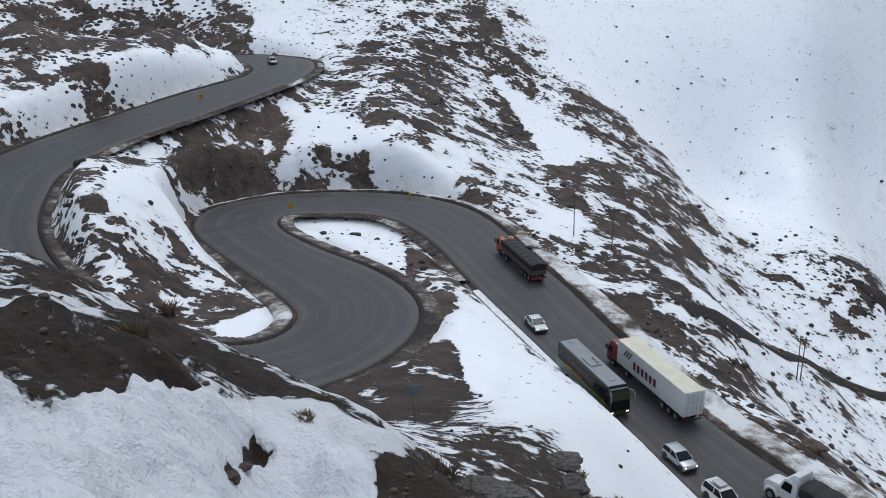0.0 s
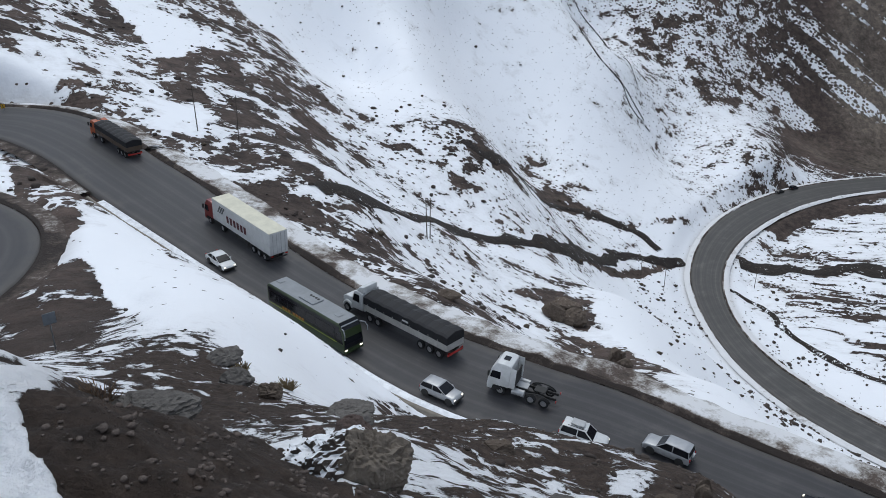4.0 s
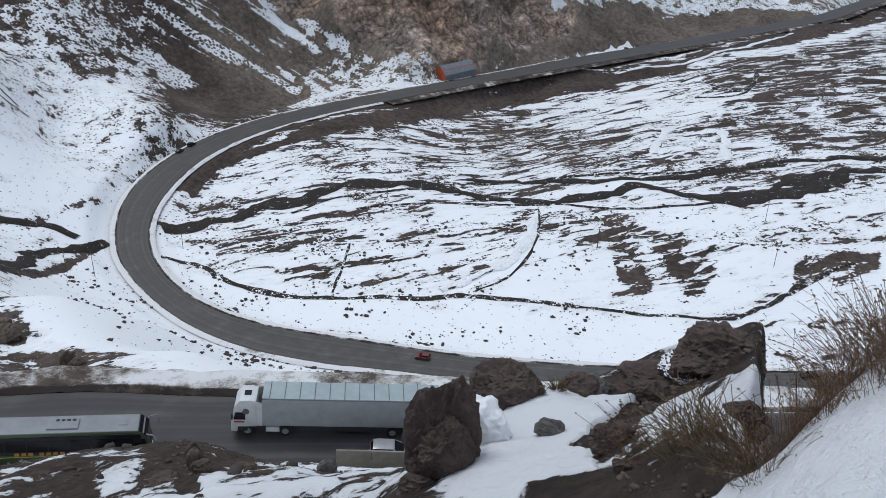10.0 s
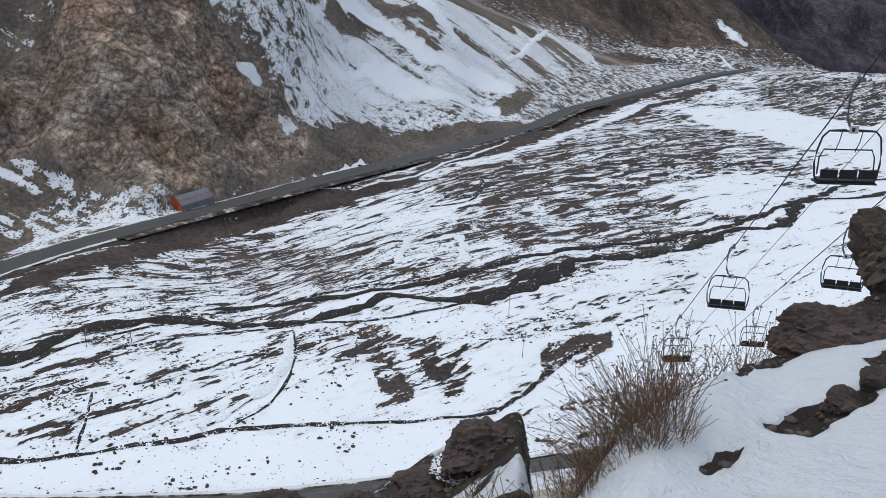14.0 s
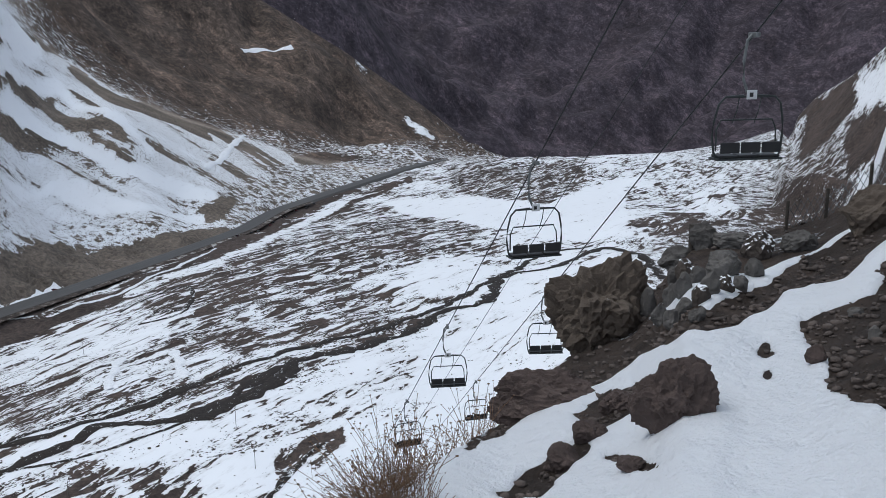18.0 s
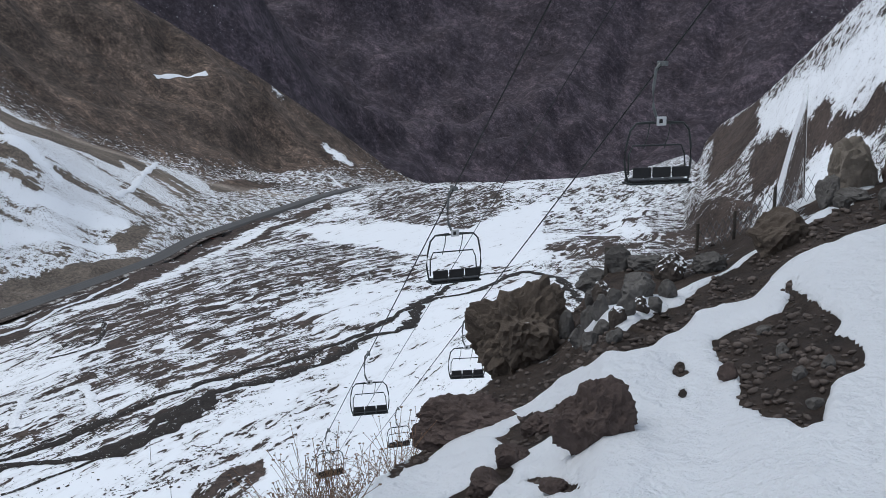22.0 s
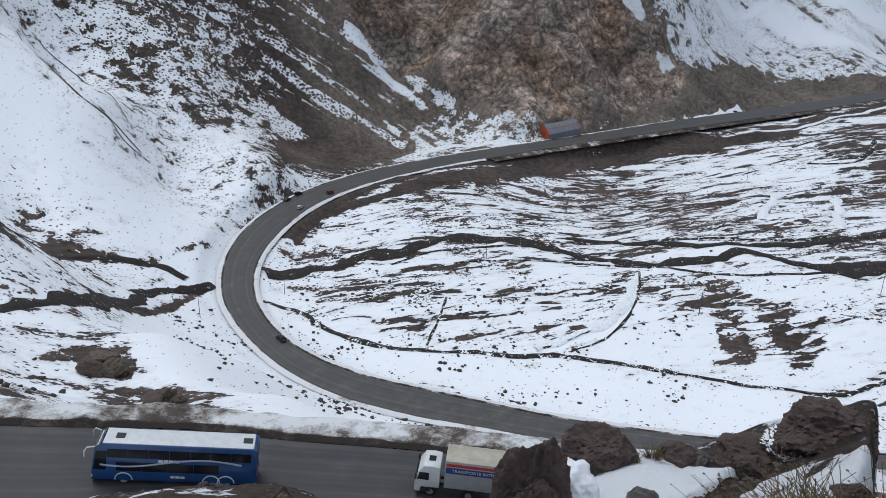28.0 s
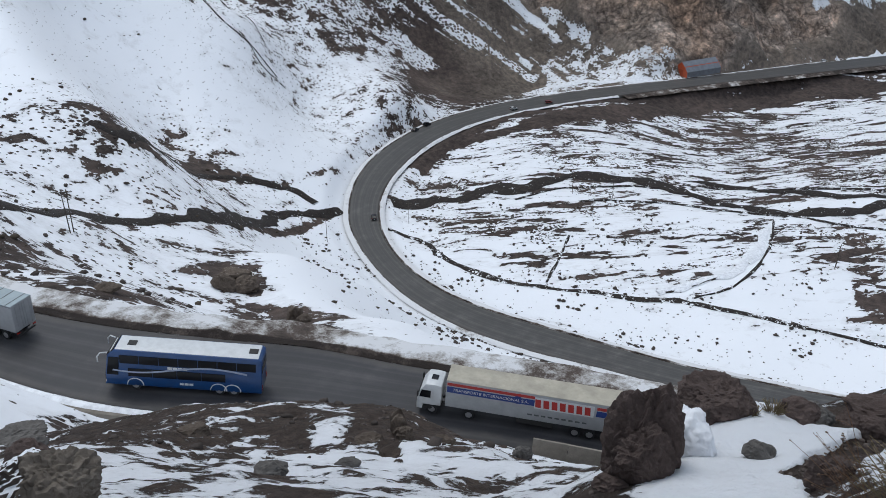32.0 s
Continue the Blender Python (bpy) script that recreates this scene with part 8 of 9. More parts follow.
def bank(name, q, s0, s1, side, rise, width, material, label, seed, gap=0.15):
    """A ridge beside the road from s0 to s1 metres; side +1 is left."""
    d = q[int(s0 / 2):int(s1 / 2)]
    # finer steps for a ragged crest
    u = np.arange(0, len(d) - 1, 0.25)
    d = np.stack([np.interp(u, np.arange(len(d)), d[:, k]) for k in range(4)], 1)
    s = u * 2
    h = rise * (0.75 + 0.45 * fbm(s, s * 0, 7, 4, seed))
    hw = d[:, 3]
    prof = [(0.0, -0.25, 1.0), (0.06, 0.08, 1.0), (0.20, 0.45, 1.0), (0.28, 0.80, 0.85), (0.34, 0.98, 0.1), (0.50, 1.05, -0.12), (0.85, 0.85, -0.2), (1.3, 0.25, -0.2), (1.7, -0.9, -0.2)]
    lines, foot = [], []
    for k, (a, b, f) in enumerate(prof):
        j = fbm(s, s * 0 + k * 3.1, 2.2, 3, seed + 5) * 0.30 * rise * (0.2 if k == 0 else 1)
        lines.append((side * (hw + gap + a * width + j), h * b + j * 0.7))
        foot.append(np.full(len(d), f))
    if side > 0:
        ob = ribbon(name, d, lines, material, [("foot", np.stack(foot, 1))])
    else:
        ob = ribbon(name, d, lines[::-1], material, [("foot", np.stack(foot[::-1], 1))])
    return tagged(ob, label, "snow bank", kind="structure")


bank("snow_bank", ROAD_U, 488, 700, 1, 0.42, 2.6, M_ROADSIDE, "ploughed bank of dirty snow along the road", 81)
bank("snow_bank", ROAD_U, 420, 488, 1, 0.30, 2.2, M_ROADSIDE, "low ploughed bank of dirty snow", 83)
bank("snow_bank", ROAD_U, 300, 420, 1, 0.16, 1.5, M_GRIT, "low grimy edge of the hairpin", 85)
bank("snow_bank", ROAD_U, 330, 500, -1, 0.16, 1.5, M_GRIT, "low grimy edge of the hairpin", 87)
bank("snow_bank", ROAD_U, 60, 300, 1, 0.18, 1.5, M_GRIT, "low grimy edge of the upper road", 89)
bank("snow_bank", ROAD_U, 40, 260, -1, 0.18, 1.5, M_GRIT, "low grimy edge of the upper road", 91)
bank("snow_bank", ROAD_L, 20, 470, -1, 0.3, 1.3, M_EDGE, "ploughed snow along the inside of the bend", 93)
bank("snow_bank", ROAD_L, 20, 640, 1, 0.3, 1.3, M_EDGE, "ploughed grimy snow along the outside of the bend", 95)
bank("snow_bank", ROAD_L, 470, 1150, -1, 0.4, 4.0, M_GRIT, "grimy snow along the valley road", 97)

M_CONCRETE = stone_material("weathered_concrete", (0.17, 0.15, 0.125), (0.34, 0.305, 0.26), 1.5, 0.0, 0.02)


def kerb():
    d = ROAD_U[int(500 / 2):int(586 / 2)]
    u = np.arange(0, len(d) - 1, 0.5)
    d = np.stack([np.interp(u, np.arange(len(d)), d[:, k]) for k in range(4)], 1)
    hw = d[:, 3]
    j = fbm(u, u * 0, 5, 3, 99) * 0.12
    lines = [(-hw - 2.05 + j, -0.6), (-hw - 2.02 + j, 0.50), (-hw - 1.58 + j, 0.52), (-hw - 1.56 + j, -0.6)]
    tagged(ribbon("kerb", d, lines, M_CONCRETE), "long low concrete gutter wall beside the road", "kerb", kind="structure")
    bank("snow_bank", ROAD_U, 502, 584, -1, 0.26, 1.1, M_SNOW, "clean snow caught between road and gutter wall", 101, 0.0)


kerb()


def barrier():
    """Concrete blocks along the road's inner edge."""
    for k in range(6):
        m = on_road(ROAD_U, 604.5 + k * 3.05, -5.3)
        ob = thing("concrete_barrier", "weathered concrete barrier block at the road's edge", "barrier", m, "roadside barrier")
        part("block", prism([(-1.5, -0.3), (-1.5, 1.7), (1.5, 1.7), (1.5, -0.3)], 0.34, 0.03, 0.05, 0.2), M_CONCRETE, ob)
        part("joint", box(1.52, 0, 0.7, 0.03, 0.26, 1.7), M_DARK, ob)


barrier()

# ---- the shed beside the valley road ----
def shed():
    s, d = 540.0, 13.0
    m = on_road(ROAD_L, s, d)
    m = pose(*m.translation, 0, 0, math.degrees(m.to_euler().z))
    m.translation.z += 0.8
    ob = thing("highway_shed", "road shed with orange gables and grey metal roof", "shed", m)
    L, W = 25.0, 11.0
    M_SHED = plain("orange_sheeting", (0.50, 0.085, 0.025), 0.55, 0, 0.2, 0.5)
    M_TIN = plain("grey_roof_sheeting", (0.20, 0.215, 0.24), 0.5, 0.2, 0.2, 0.5)
    prof = [(-W / 2, -2.5), (-W / 2, 2.9), (-W / 4.4, 5.8), (0, 7.6), (W / 4.4, 5.8), (W / 2, 2.9), (W / 2, -2.5)]
    for x, nm in ((-L / 2, "gable_wall"), (L / 2 - 0.3, "gable_wall")):
        bm = bmesh.new()
        a, b = [bm.verts.new((x, y, z)) for y, z in prof], [bm.verts.new((x + 0.3, y, z)) for y, z in prof]
        bm.faces.new(a)
        bm.faces.new(b[::-1])
        for i in range(len(prof)):
            j = (i + 1) % len(prof)
            bm.faces.new((a[j], a[i], b[i], b[j]))
        bmesh.ops.recalc_face_normals(bm, faces=list(bm.faces))
        part(nm, bm, M_SHED, ob)
    for i in range(len(prof) - 1):
        (y0, z0), (y1, z1) = prof[i], prof[i + 1]
        part("roof_panel" if 0 < i < 5 else "side_wall", quad([(-L / 2 + 0.3, y0, z0), (L / 2 - 0.3, y0, z0), (L / 2 - 0.3, y1, z1), (-L / 2 + 0.3, y1, z1)], 0.12), M_TIN, ob)
    for s_ in (-1, 1):
        part("orange_band", quad([(-L / 2 + 0.3, s_ * W / 4.4, 5.9), (L / 2 - 0.3, s_ * W / 4.4, 5.9), (L / 2 - 0.3, s_ * (W / 4.4 + 0.75), 5.3), (-L / 2 + 0.3, s_ * (W / 4.4 + 0.75), 5.3)], 0.18 * -s_), M_SHED, ob)
    part("door", box(-L / 2 - 0.05, 0, 1.6, 0.12, 4.2, 4.0, 0.03), plain("dull_orange_door", (0.36, 0.06, 0.02), 0.6), ob)
    part("plinth", box(0, 0, -1.4, L + 0.4, W + 0.4, 2.4), M_CONCRETE, ob)


shed()

# ---- poles and signs ----
M_WOOD = stone_material("weathered_timber", (0.05, 0.042, 0.036), (0.14, 0.12, 0.10), 3.0)
M_YELLOW = plain("yellow_sign", (0.52, 0.30, 0.02), 0.5, 0, 0.15, 4)
M_STEEL = plain("galvanised_steel", (0.30, 0.31, 0.32), 0.45, 0.6, 0.2, 6)


def pole_thing():
    ob = thing("utility_pole", "dark timber utility pole with crossarm standing in snow", "pole", None, "utility poles")
    part("pole", rod((0, 0, -1.2), (0, 0, 8.2), 0.11, 8, None, 0.07), M_WOOD, ob)
    part("crossarm", box(0, 0, 7.6, 0.12, 1.9, 0.14, 0.01), M_WOOD, ob)
    for y in (-0.85, 0, 0.85):
        part("insulator", rod((0, y, 7.65), (0, y, 7.9), 0.06, 6), M_CONCRETE, ob)
    return ob


first = pole_thing()
for k, (x, y) in enumerate(POLES):
    m = pose(x, y, hz(x, y), random.uniform(-2, 2), random.uniform(-2, 2), 60 + random.uniform(-25, 25))
    if k == 0:
        first.matrix_basis = m
    else:
        copy_thing(first, m)


def sign(kind, x, y):
    z = hz(x, y)
    face = math.degrees(math.atan2(-y, -x)) + 12
    label = {"diamond": "yellow diamond bend warning sign on a post", "plate": "yellow roadside plate on a short post", "square": "grey back of a square road sign on a post"}[kind]
    ob = thing("road_sign", label, "sign", pose(x, y, z, 0, 0, face))
    top = 1.9 if kind != "square" else 2.2
    part("post", rod((0, 0, -0.5), (0, 0, top + 0.3), 0.045, 8), M_STEEL, ob)
    if kind == "diamond":
        b = box(0, 0, 0, 0.03, 0.95, 0.95, 0.01)
        bmesh.ops.rotate(b, verts=b.verts, cent=(0, 0, 0), matrix=Matrix.Rotation(radians(45), 3, "X"))
        bmesh.ops.translate(b, verts=b.verts, vec=(0.07, 0, top))
        part("panel", b, M_YELLOW, ob)
        part("arrow", pipe([(0.10, 0.12, top - 0.28), (0.10, 0.12, top + 0.05), (0.10, -0.05, top + 0.18), (0.10, -0.16, top + 0.02)], 0.05, 5), M_DARK, ob, "black bend arrow")
    elif kind == "plate":
        part("panel", box(0.07, 0, top, 0.03, 0.7, 0.75, 0.01), M_YELLOW, ob)
        part("arrow", box(0.095, 0, top, 0.012, 0.12, 0.5), M_DARK, ob, "black mark")
    else:
        part("panel", box(0.07, 0, top, 0.03, 0.75, 0.75, 0.01), plain("grey_sign_back", (0.22, 0.25, 0.28), 0.5, 0.4), ob)
        part("brace", box(0.045, 0, top, 0.03, 0.6, 0.06), M_STEEL, ob)


for k_, x_, y_ in SIGNS:
    sign(k_, x_, y_)


# ---- rocks ----
def rock_mesh(seed, sx, sy, sz, sharp=0.35, sub=3, hard=0.78):
    bm = bmesh.new()
    bmesh.ops.create_icosphere(bm, subdivisions=sub, radius=0.5)
    o = Vector((seed * 7.13, seed * 3.7, seed * 1.9))
    rnd = random.Random(seed)
    cuts = [(Vector((rnd.gauss(0, 1), rnd.gauss(0, 1), rnd.gauss(0.2, 0.9))).normalized(), rnd.uniform(0.31, 0.47)) for _ in range(12)]
    for v in bm.verts:
        for nrm, d in cuts:
            e = v.co.dot(nrm) - d
            if e > 0:
                v.co -= nrm * e * hard
        a, b, c = noise.noise(v.co * 2.3 + o), abs(noise.noise(v.co * 5.2 + o)), abs(noise.noise(v.co * 11 + o))
        v.co *= 1.06 + sharp * (0.60 * a - 0.55 * b - 0.28 * c + 0.20 * noise.noise(v.co * 24 + o))
        v.co = Vector((v.co.x * sx * 1.15, v.co.y * sy * 1.15, v.co.z * sz * 1.15))
    return bm


M_ROCK_DARK = stone_material("dark_rock", (0.050, 0.035, 0.031), (0.180, 0.132, 0.115), 3.0, 0.0, 0.09)
M_ROCK_BROWN = stone_material("brown_rock", (0.060, 0.044, 0.034), (0.20, 0.158, 0.125), 2.4, 0.06, 0.10)
M_ROCK_GREY = stone_material("grey_rock", (0.065, 0.058, 0.054), (0.21, 0.195, 0.18), 2.5, 0.0, 0.07)
M_ROCK_CAPPED = stone_material("snow_capped_rock", (0.045, 0.036, 0.031), (0.16, 0.13, 0.11), 2.4, 0.62, 0.08)
M_ROCK_SNOWY = stone_material("snow_dusted_rock", (0.055, 0.043, 0.036), (0.19, 0.155, 0.13), 2.4, 0.30, 0.08)
M_ROCK_TAN = stone_material("tan_rock", (0.10, 0.082, 0.066), (0.30, 0.255, 0.21), 2.4, 0.0, 0.08)
KINDS = {"dark": (M_ROCK_DARK, "dark brown volcanic boulder on the slope"), "brown": (M_ROCK_BROWN, "brown earthy boulder on the bank"), "grey": (M_ROCK_GREY, "grey angular stone lying in snow"), "capped": (M_ROCK_CAPPED, "dark boulder with a cap of snow"), "earthy": (M_ROCK_BROWN, "ragged brown earth outcrop in the snow"), "tan": (M_ROCK_TAN, "tan boulder topped with dry grass"), "slab": (M_ROCK_DARK, "large smooth grey rock slab on the slope"), "slabgrey": (M_ROCK_TAN, "upright pale grey rock face in the bank")}


def rock(kind, x, y, w, h, seed, group=""):
    mt, label = KINDS[kind]
    r = math.hypot(x, y)
    ax, ay = x / r, y / r
    depth = w * (0.75 if kind != "slab" else 0.5)
    cx, cy = x + ax * depth * 0.35, y + ay * depth * 0.35
    zc = min(hz(x, y), hz(cx, cy)) + h * 0.32
    if kind == "slab":
        zc -= h * 0.2
    me = rock_mesh(seed, w, depth, h * 1.28, 0.62 if kind == "brown" else 0.44, 5 if w / r > 0.06 else 4 if w / r > 0.025 else 3)
    m = bpy.data.meshes.new("rock")
    me.to_mesh(m)
    me.free()
    m.materials.append(mt)
    ob = new("rock", m)
    ob.matrix_basis = pose(cx, cy, zc, 0, 0, -math.degrees(math.atan2(x, y)) + random.uniform(-12, 12))
    return tagged(ob, label, "rock", group)


for k, (kd, x, y, w, h) in enumerate(ROCKS):
    rock(kd, x, y, w, h, k + 3)
for k, (x, y, w, h) in enumerate(PILE):
    rock("capped" if k % 5 == 2 else "grey", x, y, w * 0.98, h, k + 201, "stacked stones")

# the snow lying on the near boulder
bm = rock_mesh(77, 0.56, 0.48, 0.38, 0.40, 5, 0.6)
ob = part("snow_cap", bm, M_SNOW, None, "", True)
ob.matrix_basis = pose(5.02, 2.12, hz(4.9, 2.08) + 0.07, 8, 0, 20)
tagged(ob, "clump of clean snow resting against a boulder", "snow")


# ---- loose stones and tussocks in the snow ----
ICO = [(0, 0, 1), (0.894, 0, 0.447), (0.276, 0.851, 0.447), (-0.724, 0.526, 0.447), (-0.724, -0.526, 0.447), (0.276, -0.851, 0.447), (0.724, 0.526, -0.447), (-0.276, 0.851, -0.447), (-0.894, 0, -0.447), (-0.276, -0.851, -0.447), (0.724, -0.526, -0.447), (0, 0, -1)]
ICO_F = [(0, 1, 2), (0, 2, 3), (0, 3, 4), (0, 4, 5), (0, 5, 1), (1, 6, 2), (2, 7, 3), (3, 8, 4), (4, 9, 5), (5, 10, 1), (1, 10, 6), (2, 6, 7), (3, 7, 8), (4, 8, 9), (5, 9, 10), (11, 7, 6), (11, 8, 7), (11, 9, 8), (11, 10, 9), (11, 6, 10)]


def scatter(name, xy, size, material, label, flat_=0.7, sink=0.2, seed=5):
    """Many small uneven lumps in one mesh."""
    rng = np.random.default_rng(seed)
    n = len(xy)
    base = np.array(ICO)
    v = base[None] * (1 + rng.uniform(-0.32, 0.32, (n, 12, 1)))
    v = v * (size[:, None, None] * 0.5) * np.stack([rng.uniform(0.8, 1.4, n), rng.uniform(0.7, 1.1, n), rng.uniform(0.6, 1.0, n) * flat_], 1)[:, None, :]
    a = rng.uniform(0, 6.28, n)
    c, s = np.cos(a)[:, None], np.sin(a)[:, None]
    x, y = v[..., 0] * c - v[..., 1] * s, v[..., 0] * s + v[..., 1] * c
    z = height(xy[:, 0], xy[:, 1]) + size * (0.5 - sink) * flat_ * 0.6
    co = np.stack([x + xy[:, :1], y + xy[:, 1:2], v[..., 2] + z[:, None]], -1).reshape(-1, 3)
    f = (np.array(ICO_F)[None] + (np.arange(n) * 12)[:, None, None]).reshape(-1, 3)
    me = bpy.data.meshes.new(name)
    me.vertices.add(len(co))
    me.vertices.foreach_set("co", co.astype(np.float32).ravel())
    me.loops.add(f.size)
    me.loops.foreach_set("vertex_index", f.astype(np.int32).ravel())
    me.polygons.add(len(f))
    me.polygons.foreach_set("loop_start", np.arange(0, f.size, 3, dtype=np.int32))
    me.polygons.foreach_set("loop_total", np.full(len(f), 3, dtype=np.int32))
    me.update(calc_edges=True)
    me.materials.append(material)
    return tagged(new(name, me), label, name.split("_")[-1], kind="stuff")


def clear_of_roads(xy, margin=1.5):
    keep = np.ones(len(xy), bool)
    for q, kd in TREES:
        for k in range(len(xy)):
            _, i, d = kd.find((xy[k, 0], xy[k, 1], 0))
            if d < q[i, 3] + margin:
                keep[k] = False
    return keep


def sprinkle(n, az0, az1, r0, r1, small, large, patch, seed, power=2.5, bias=0.0):
    rng = np.random.default_rng(seed)
    a = np.radians(rng.uniform(az0, az1, n))
    r = np.exp(rng.uniform(math.log(r0), math.log(r1), n))
    xy = np.stack([r * np.sin(a), r * np.cos(a)], 1)
    ok = fbm(xy[:, 0], xy[:, 1], patch, 3, seed) + bias > rng.uniform(-0.6, 0.9, n)
    xy = xy[ok]
    xy = xy[clear_of_roads(xy)]
    size = small + (large - small) * rng.random(len(xy)) ** power
    return xy, size


M_STONES = stone_material("scattered_stone", (0.034, 0.027, 0.024), (0.13, 0.105, 0.09), 2.0, 0.0, 0.05)
M_SHRUB = stone_material("dry_tussock", (0.040, 0.032, 0.024), (0.13, 0.10, 0.07), 4.0, 0.0, 0.05)
for args, mt, nm, lb, fl in (
    ((4200, 38, 75, 178, 300, 0.3, 1.5, 14, 301, 3.0, -0.05), M_STONES, "scattered_stones", "dark stones strewn over valley snow", 0.8),
    ((1800, 8, 62, 130, 560, 0.3, 1.6, 30, 303, 3.0, -0.05), M_SHRUB, "scattered_tussocks", "dark tussocks poking through slope snow", 0.6),
    ((2000, -26, 30, 110, 420, 0.3, 1.5, 20, 305, 2.5, -0.1), M_STONES, "scattered_stones", "dark rubble on the snowy slope", 0.8),
    ((1600, 70, 112, 260, 700, 0.3, 1.5, 30, 307, 3.0, -0.1), M_SHRUB, "scattered_tussocks", "dark tussocks dotting the valley snow", 0.6),
    ((450, -24, 62, 14, 75, 0.08, 0.4, 8, 309, 3.0, -0.1), M_STONES, "scattered_stones", "loose dark stones on the bank", 0.8),
):
    xy_, size_ = sprinkle(*args)
    scatter(nm, xy_, size_, mt, lb, fl, 0.2, args[7])

# gravel on the bare patches close by
rng_ = np.random.default_rng(11)
n_ = 60000
a_, r_ = np.radians(rng_.uniform(-32, 134, n_)), np.exp(rng_.uniform(math.log(2.2), math.log(26), n_))
xy_ = np.stack([r_ * np.sin(a_), r_ * np.cos(a_)], 1)
ok_ = bare_at(xy_[:, 0], xy_[:, 1]) > rng_.uniform(0.6, 1.0, n_)
ok_ &= (a_ > radians(60)) | (rng_.random(n_) < 0.4)
xy_, r_ = xy_[ok_], r_[ok_]
M_CLOD = stone_material("earth_clods", (0.040, 0.031, 0.027), (0.19, 0.15, 0.13), 2.5, 0.0, 0.05)
scatter("gravel", xy_, (0.012 + 0.05 * rng_.random(len(xy_)) ** 3) * (0.6 + r_ * 0.10), M_CLOD, "loose gravel and clods on bare earth", 0.75, 0.15, 13)


# ---- dry plants ----
M_TWIG = stone_material("dry_twigs", (0.13, 0.080, 0.052), (0.38, 0.26, 0.17), 9.0)
M_BROWN_TWIG = stone_material("red_brown_twigs", (0.17, 0.088, 0.05), (0.44, 0.26, 0.15), 9.0)
M_HEAD = stone_material("dry_seed_heads", (0.20, 0.125, 0.085), (0.42, 0.29, 0.20), 12.0)
M_STRAW = stone_material("straw_grass", (0.17, 0.125, 0.07), (0.40, 0.31, 0.18), 9.0)


def tuft(name, x, y, size, count, material, label, seed, lean=0.35, heads=True, thick=0.0022):
    rnd = random.Random(seed)
    bm = bmesh.new()
    z0 = hz(x, y)
    ob = thing(name, label, "shrub" if heads else "grass", pose(x, y, z0))
    hm = bmesh.new()
    for k in range(count):
        a = rnd.uniform(0, 6.28)
        rr_ = size * 0.28 * rnd.random() ** 0.5
        p = Vector((math.cos(a) * rr_, math.sin(a) * rr_, 0))
        p.z = hz(x + p.x, y + p.y) - z0 - 0.03
        out = Vector((math.cos(a), math.sin(a), 0)) * rnd.uniform(0.3, 1.2) + Vector((-y, x, 0)).normalized() * lean
        L = size * rnd.uniform(0.45, 1.0)
        pts = [p]
        d = (out * 0.5 + Vector((0, 0, 1))).normalized()
        for j in range(4):
            d = (d + out * 0.13 + Vector((rnd.gauss(0, 0.11), rnd.gauss(0, 0.11), rnd.gauss(0, 0.06)))).normalized()
            pts.append(pts[-1] + d * L / 4)
        pipe(pts, thick * rnd.uniform(0.7, 1.5), 3, bm)
        if heads:
            for b in range(rnd.randint(1, 3)):
                j = rnd.randint(1, 3)
                e = pts[j] + Vector((rnd.gauss(0, 1), rnd.gauss(0, 1), abs(rnd.gauss(0.5, 0.6)))).normalized() * L * rnd.uniform(0.12, 0.3)
                pipe([pts[j], (pts[j] + e) / 2 + Vector((0, 0, L * 0.02)), e], thick * 0.7, 3, bm)
                bmesh.ops.create_icosphere(hm, subdivisions=1, radius=size * rnd.uniform(0.006, 0.013), matrix=Matrix.Translation(e) @ Matrix.Diagonal((1.3, 0.8, 0.6, 1)))
            bmesh.ops.create_icosphere(hm, subdivisions=1, radius=size * rnd.uniform(0.006, 0.014), matrix=Matrix.Translation(pts[-1]) @ Matrix.Diagonal((0.9, 1.2, 0.7, 1)))
    tagged(part("foliage", bm, material, ob), kind="stuff")
    if heads:
        tagged(part("seed_head", hm, M_HEAD, ob), "dry straw-brown seed heads", kind="stuff")
    else:
        hm.free()
    return ob


for k, (x, y) in enumerate(BUSHES):
    r = math.hypot(x, y)
    low = 14 < k < 19
    tuft("dry_shrub", x, y, (0.10 if low else 0.125) * r * random.uniform(0.5, 1.2), 16 if low else 72, M_BROWN_TWIG if k % 3 else M_TWIG, "leafless brown shrub with dry seed heads in snow", 400 + k, 0.15 if low else 0.4, True, 0.00031 * r)
for k, (x, y, w) in enumerate(TUFTS):
    r = math.hypot(x, y)
    tuft("grass_tuft", x, y, w * 0.5, 130 if k < 10 else 38, M_STRAW if k not in (0, 6) else M_TWIG, "dry straw-coloured tussock grass" if k not in (0, 6) else "bare brown bush on the bank", 460 + k, 0.1 if k < 10 else 0.9, False, (0.00035 if k < 10 else 0.0005) * r)


# ---- the chairlift ----
M_CABLE = plain("steel_cable", (0.03, 0.03, 0.032), 0.6, 0.3)
M_CHAIR = plain("dark_green_chair_frame", (0.030, 0.036, 0.036), 0.45, 0.2, 0.2, 4)
M_SEAT = plain("black_seat", (0.012, 0.012, 0.013), 0.6, 0, 0.2, 5)
M_HANGER = plain("grey_hanger", (0.16, 0.17, 0.17), 0.5, 0.3, 0.2, 5)


def rope_points(a, b, back, on):
    a, b = Vector(a), Vector(b)
    d = (b - a).normalized()
    return a - d * back, a + d * on


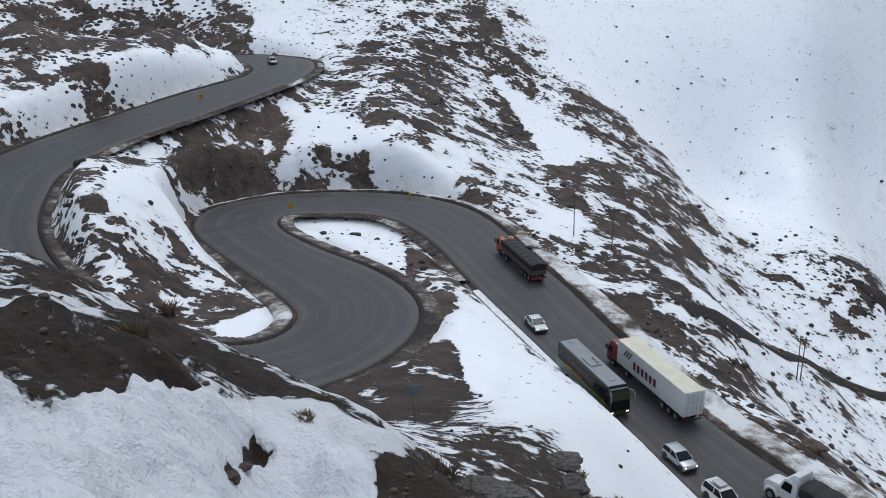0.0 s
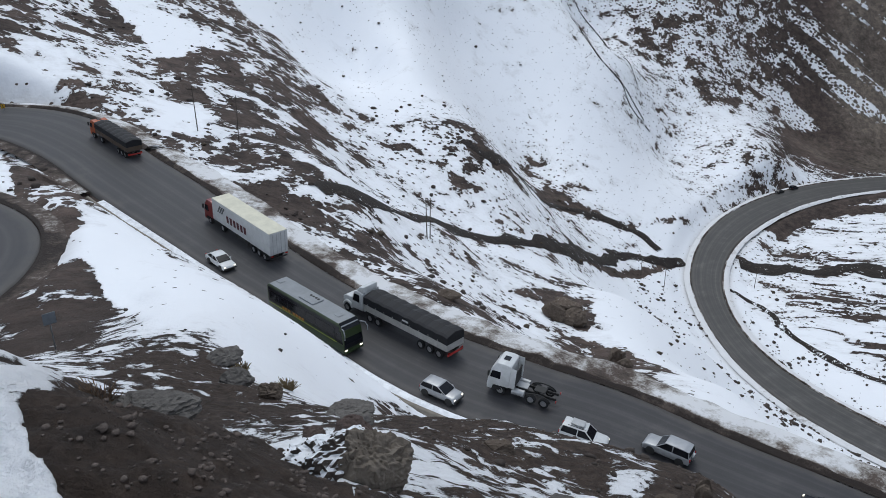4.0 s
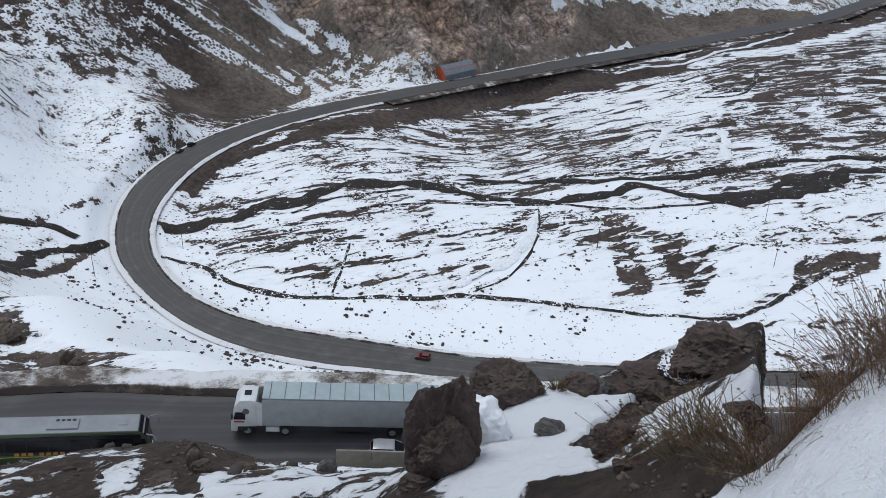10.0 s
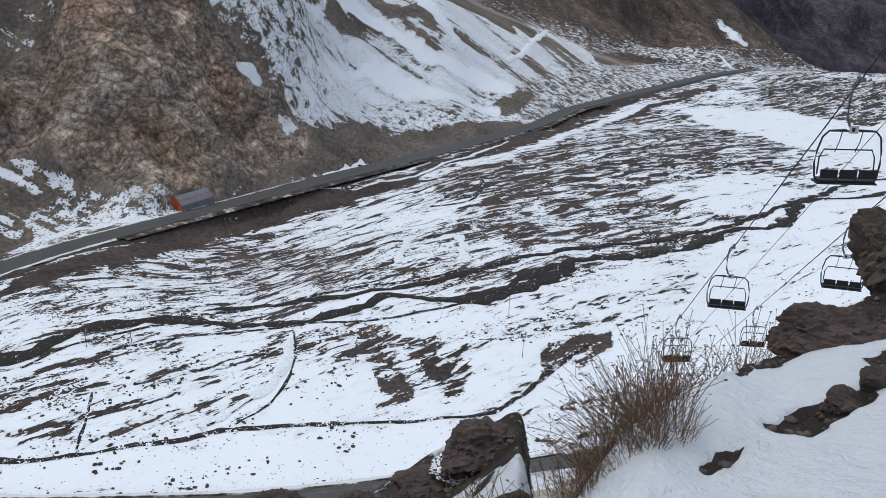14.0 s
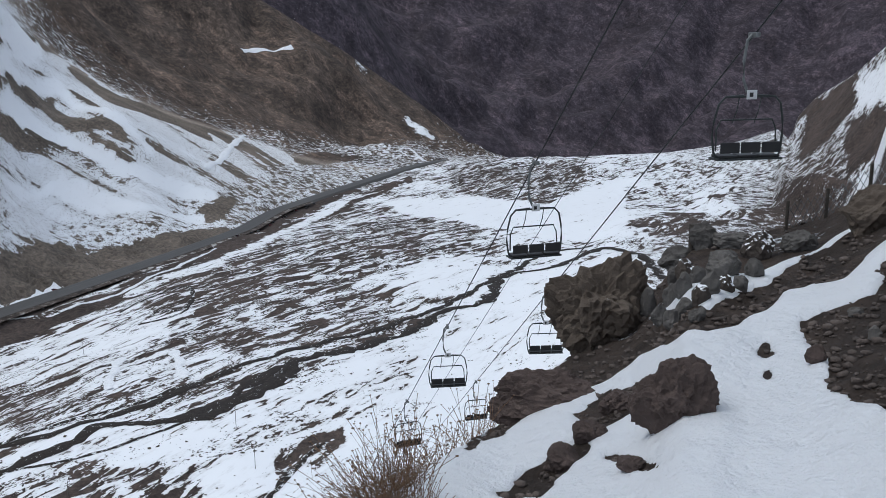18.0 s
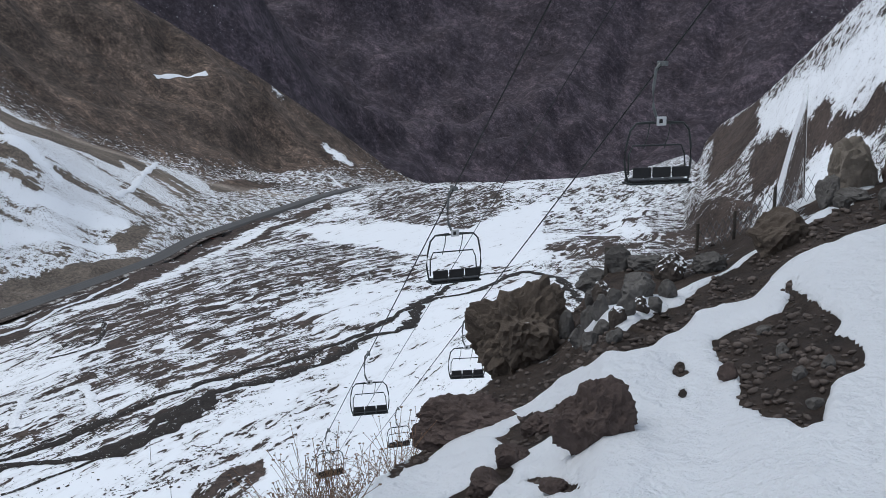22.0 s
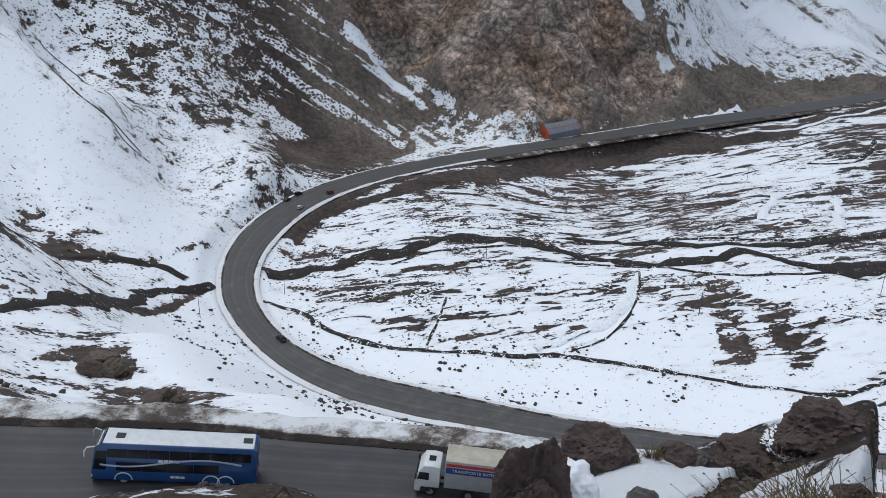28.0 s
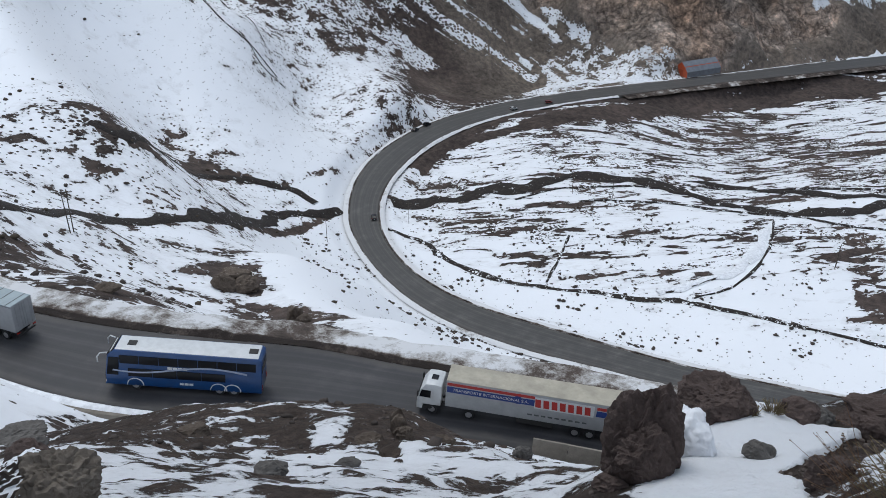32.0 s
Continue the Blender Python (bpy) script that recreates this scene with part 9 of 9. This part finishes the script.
def cable(a, b, r, label):
    bm = pipe([Vector(a).lerp(Vector(b), t) + Vector((0, 0, -1.6 * t * (1 - t))) for t in np.linspace(0, 1, 25)], r, 5)
    me = bpy.data.meshes.new("lift_cable")
    bm.to_mesh(me)
    bm.free()
    me.materials.append(M_CABLE)
    tagged(new("lift_cable", me), label, "cable", "lift cables")


def lift_chair():
    """Three seats under a hoop; the grip is at the origin, the riders face +x."""
    ob = thing("lift_chair", "empty three-seat chairlift chair with dark frame", "chairlift chair", None, "chairlift chairs")
    part("grip", box(0, 0, 0, 0.42, 0.10, 0.12, 0.02), M_HANGER, ob)
    part("hanger", pipe([(0, 0.05, 0), (0, 0.16, -0.12), (0, 0.22, -0.6), (0, 0.20, -1.05), (0, 0.10, -1.3), (0, 0, -1.38)], 0.038, 8), M_HANGER, ob)
    part("number_plate", box(-0.06, 0, -1.38, 0.03, 0.26, 0.22, 0.02), M_WHITE, ob, "white plate with an unreadable mark")
    part("mark", box(-0.08, 0.02, -1.38, 0.012, 0.09, 0.1), M_DARK, ob)
    w = 0.88
    hoop = [(0, -w * 0.2, -1.40), (0, -w * 0.72, -1.43), (0, -w * 0.9, -1.6), (0.03, -w * 1.0, -2.0), (0.05, -w * 1.03, -2.35), (0.02, -w * 0.98, -2.72), (0, -w * 0.9, -2.9)]
    for s in (-1, 1):
        part("side_frame", pipe([(x, y * s, z) for x, y, z in hoop], 0.028, 7), M_CHAIR, ob)
    part("top_bar", rod((0, -w * 0.72, -1.43), (0, w * 0.72, -1.43), 0.028, 7), M_CHAIR, ob)
    part("bottom_bar", rod((0, -w * 0.9, -2.9), (0, w * 0.9, -2.9), 0.03, 7), M_CHAIR, ob)
    part("safety_bar", pipe([(0.08, -0.78, -2.7), (0.12, -0.76, -2.2), (0.12, -0.66, -1.98), (0.12, 0.66, -1.98), (0.12, 0.76, -2.2), (0.08, 0.78, -2.7)], 0.022, 6), M_CHAIR, ob)
    for y in (-0.28, 0.28):
        part("footrest_rod", pipe([(0.0, y, -1.44), (0.05, y + 0.02, -1.75), (0.12, y + 0.06, -1.98), (0.12, y + 0.08, -2.06)], 0.014, 5), M_CHAIR, ob)
    for y in (-0.53, 0, 0.53):
        part("backrest", box(-0.16, y, -2.62, 0.06, 0.49, 0.26, 0.03), M_SEAT, ob)
        part("seat", box(0.08, y, -2.84, 0.46, 0.49, 0.07, 0.03), M_SEAT, ob)
    part("seat_frame", box(0.08, 0, -2.90, 0.5, 1.66, 0.05, 0.01), M_CHAIR, ob)
    return ob


ra, rb, rc, rd = (Vector(p) for p in ROPES)
cable(*rope_points(ra, rb, 60, 190), 0.022, "dark steel haul rope of the chairlift")
cable(*rope_points(rc, rd, 60, 190), 0.022, "dark steel haul rope of the chairlift")
off_ = Vector((1.5, -3.0, 1.2))
cable(*rope_points(ra + off_, rb + off_, 60, 190), 0.014, "thin signal cable strung beside the lift rope")
chair = lift_chair()
spots_ = []
for (p, q), along in (((ra, rb), (0.0, 15.7, 30.2)), ((rc, rd), (0.0, 22.8, 46.9))):
    d = (q - p).normalized()
    for s in along:
        # the rope sags a little between its supports
        t = (60 + s) / 250
        spots_.append((p + d * s + Vector((0, 0, -1.6 * t * (1 - t))), math.degrees(math.atan2(d.y, d.x))))
for k, (p, yaw) in enumerate(spots_):
    m = pose(p.x, p.y, p.z, 0, 0, yaw + (4, -6, 8, 2, -5, 6)[k])
    if k == 0:
        chair.matrix_basis = m
    else:
        copy_thing(chair, m)


# ---- fence and post on the near slope ----
def mesh_fence():
    pts = [Vector((x, y, hz(x, y))) for x, y in ((8.41, -5.25), (8.43, -5.72), (8.28, -6.11), (7.84, -6.26))]
    ob = thing("wire_fence", "leaning diamond-mesh wire fence half buried in snow", "fence", pose(*pts[0]))
    o = pts[0]
    bm = bmesh.new()
    for a, b in zip(pts, pts[1:]):
        part("post", rod(a - o - Vector((0, 0, 0.2)), a - o + Vector((0, 0, 0.32)), 0.02, 6), M_WOOD, ob)
        for k in range(6):
            p0, p1 = a.lerp(b, k / 6) - o, a.lerp(b, (k + 1) / 6) - o
            for z0, z1 in ((0.01, 0.14), (0.14, 0.28), (0.14, 0.01), (0.28, 0.14)):
                pipe([p0 + Vector((0, 0, z0)), p1 + Vector((0, 0, z1))], 0.004, 3, bm)
    part("mesh", bm, M_STEEL, ob)


mesh_fence()
post = thing("timber_post", "short weathered timber post among stacked stones", "post", pose(8.09, -4.04, hz(8.09, -4.04)))
part("shaft", box(0, 0, 0.02, 0.08, 0.08, 0.5, 0.01), M_WOOD, post)


# ---- vehicles parked far down the valley road ----
far_models = [V["parked"], V["parked2"], V["white_low"], V["red_car"]]
for k, (s, d) in enumerate(((905, -15), (930, -16), (948, -15), (985, -17), (1003, -16), (1040, -17), (1062, -15), (1100, -16), (1125, -17), (1150, -15), (640, 13.5), (700, 13.5))):
    m = on_road(ROAD_L, s, d)
    m.translation.z = hz(m.translation.x, m.translation.y) + 0.1
    m = pose(*m.translation, 0, 0, math.degrees(m.to_euler().z) + random.uniform(-8, 8))
    c = copy_thing(far_models[k % 4], m)
    c["label"] = ("dark suv parked on the gravel shoulder", "charcoal sedan parked on the gravel shoulder", "white hatchback parked on the gravel shoulder", "red hatchback parked on the gravel shoulder")[k % 4]
    c["group"] = "vehicles parked along the valley road"

motions()
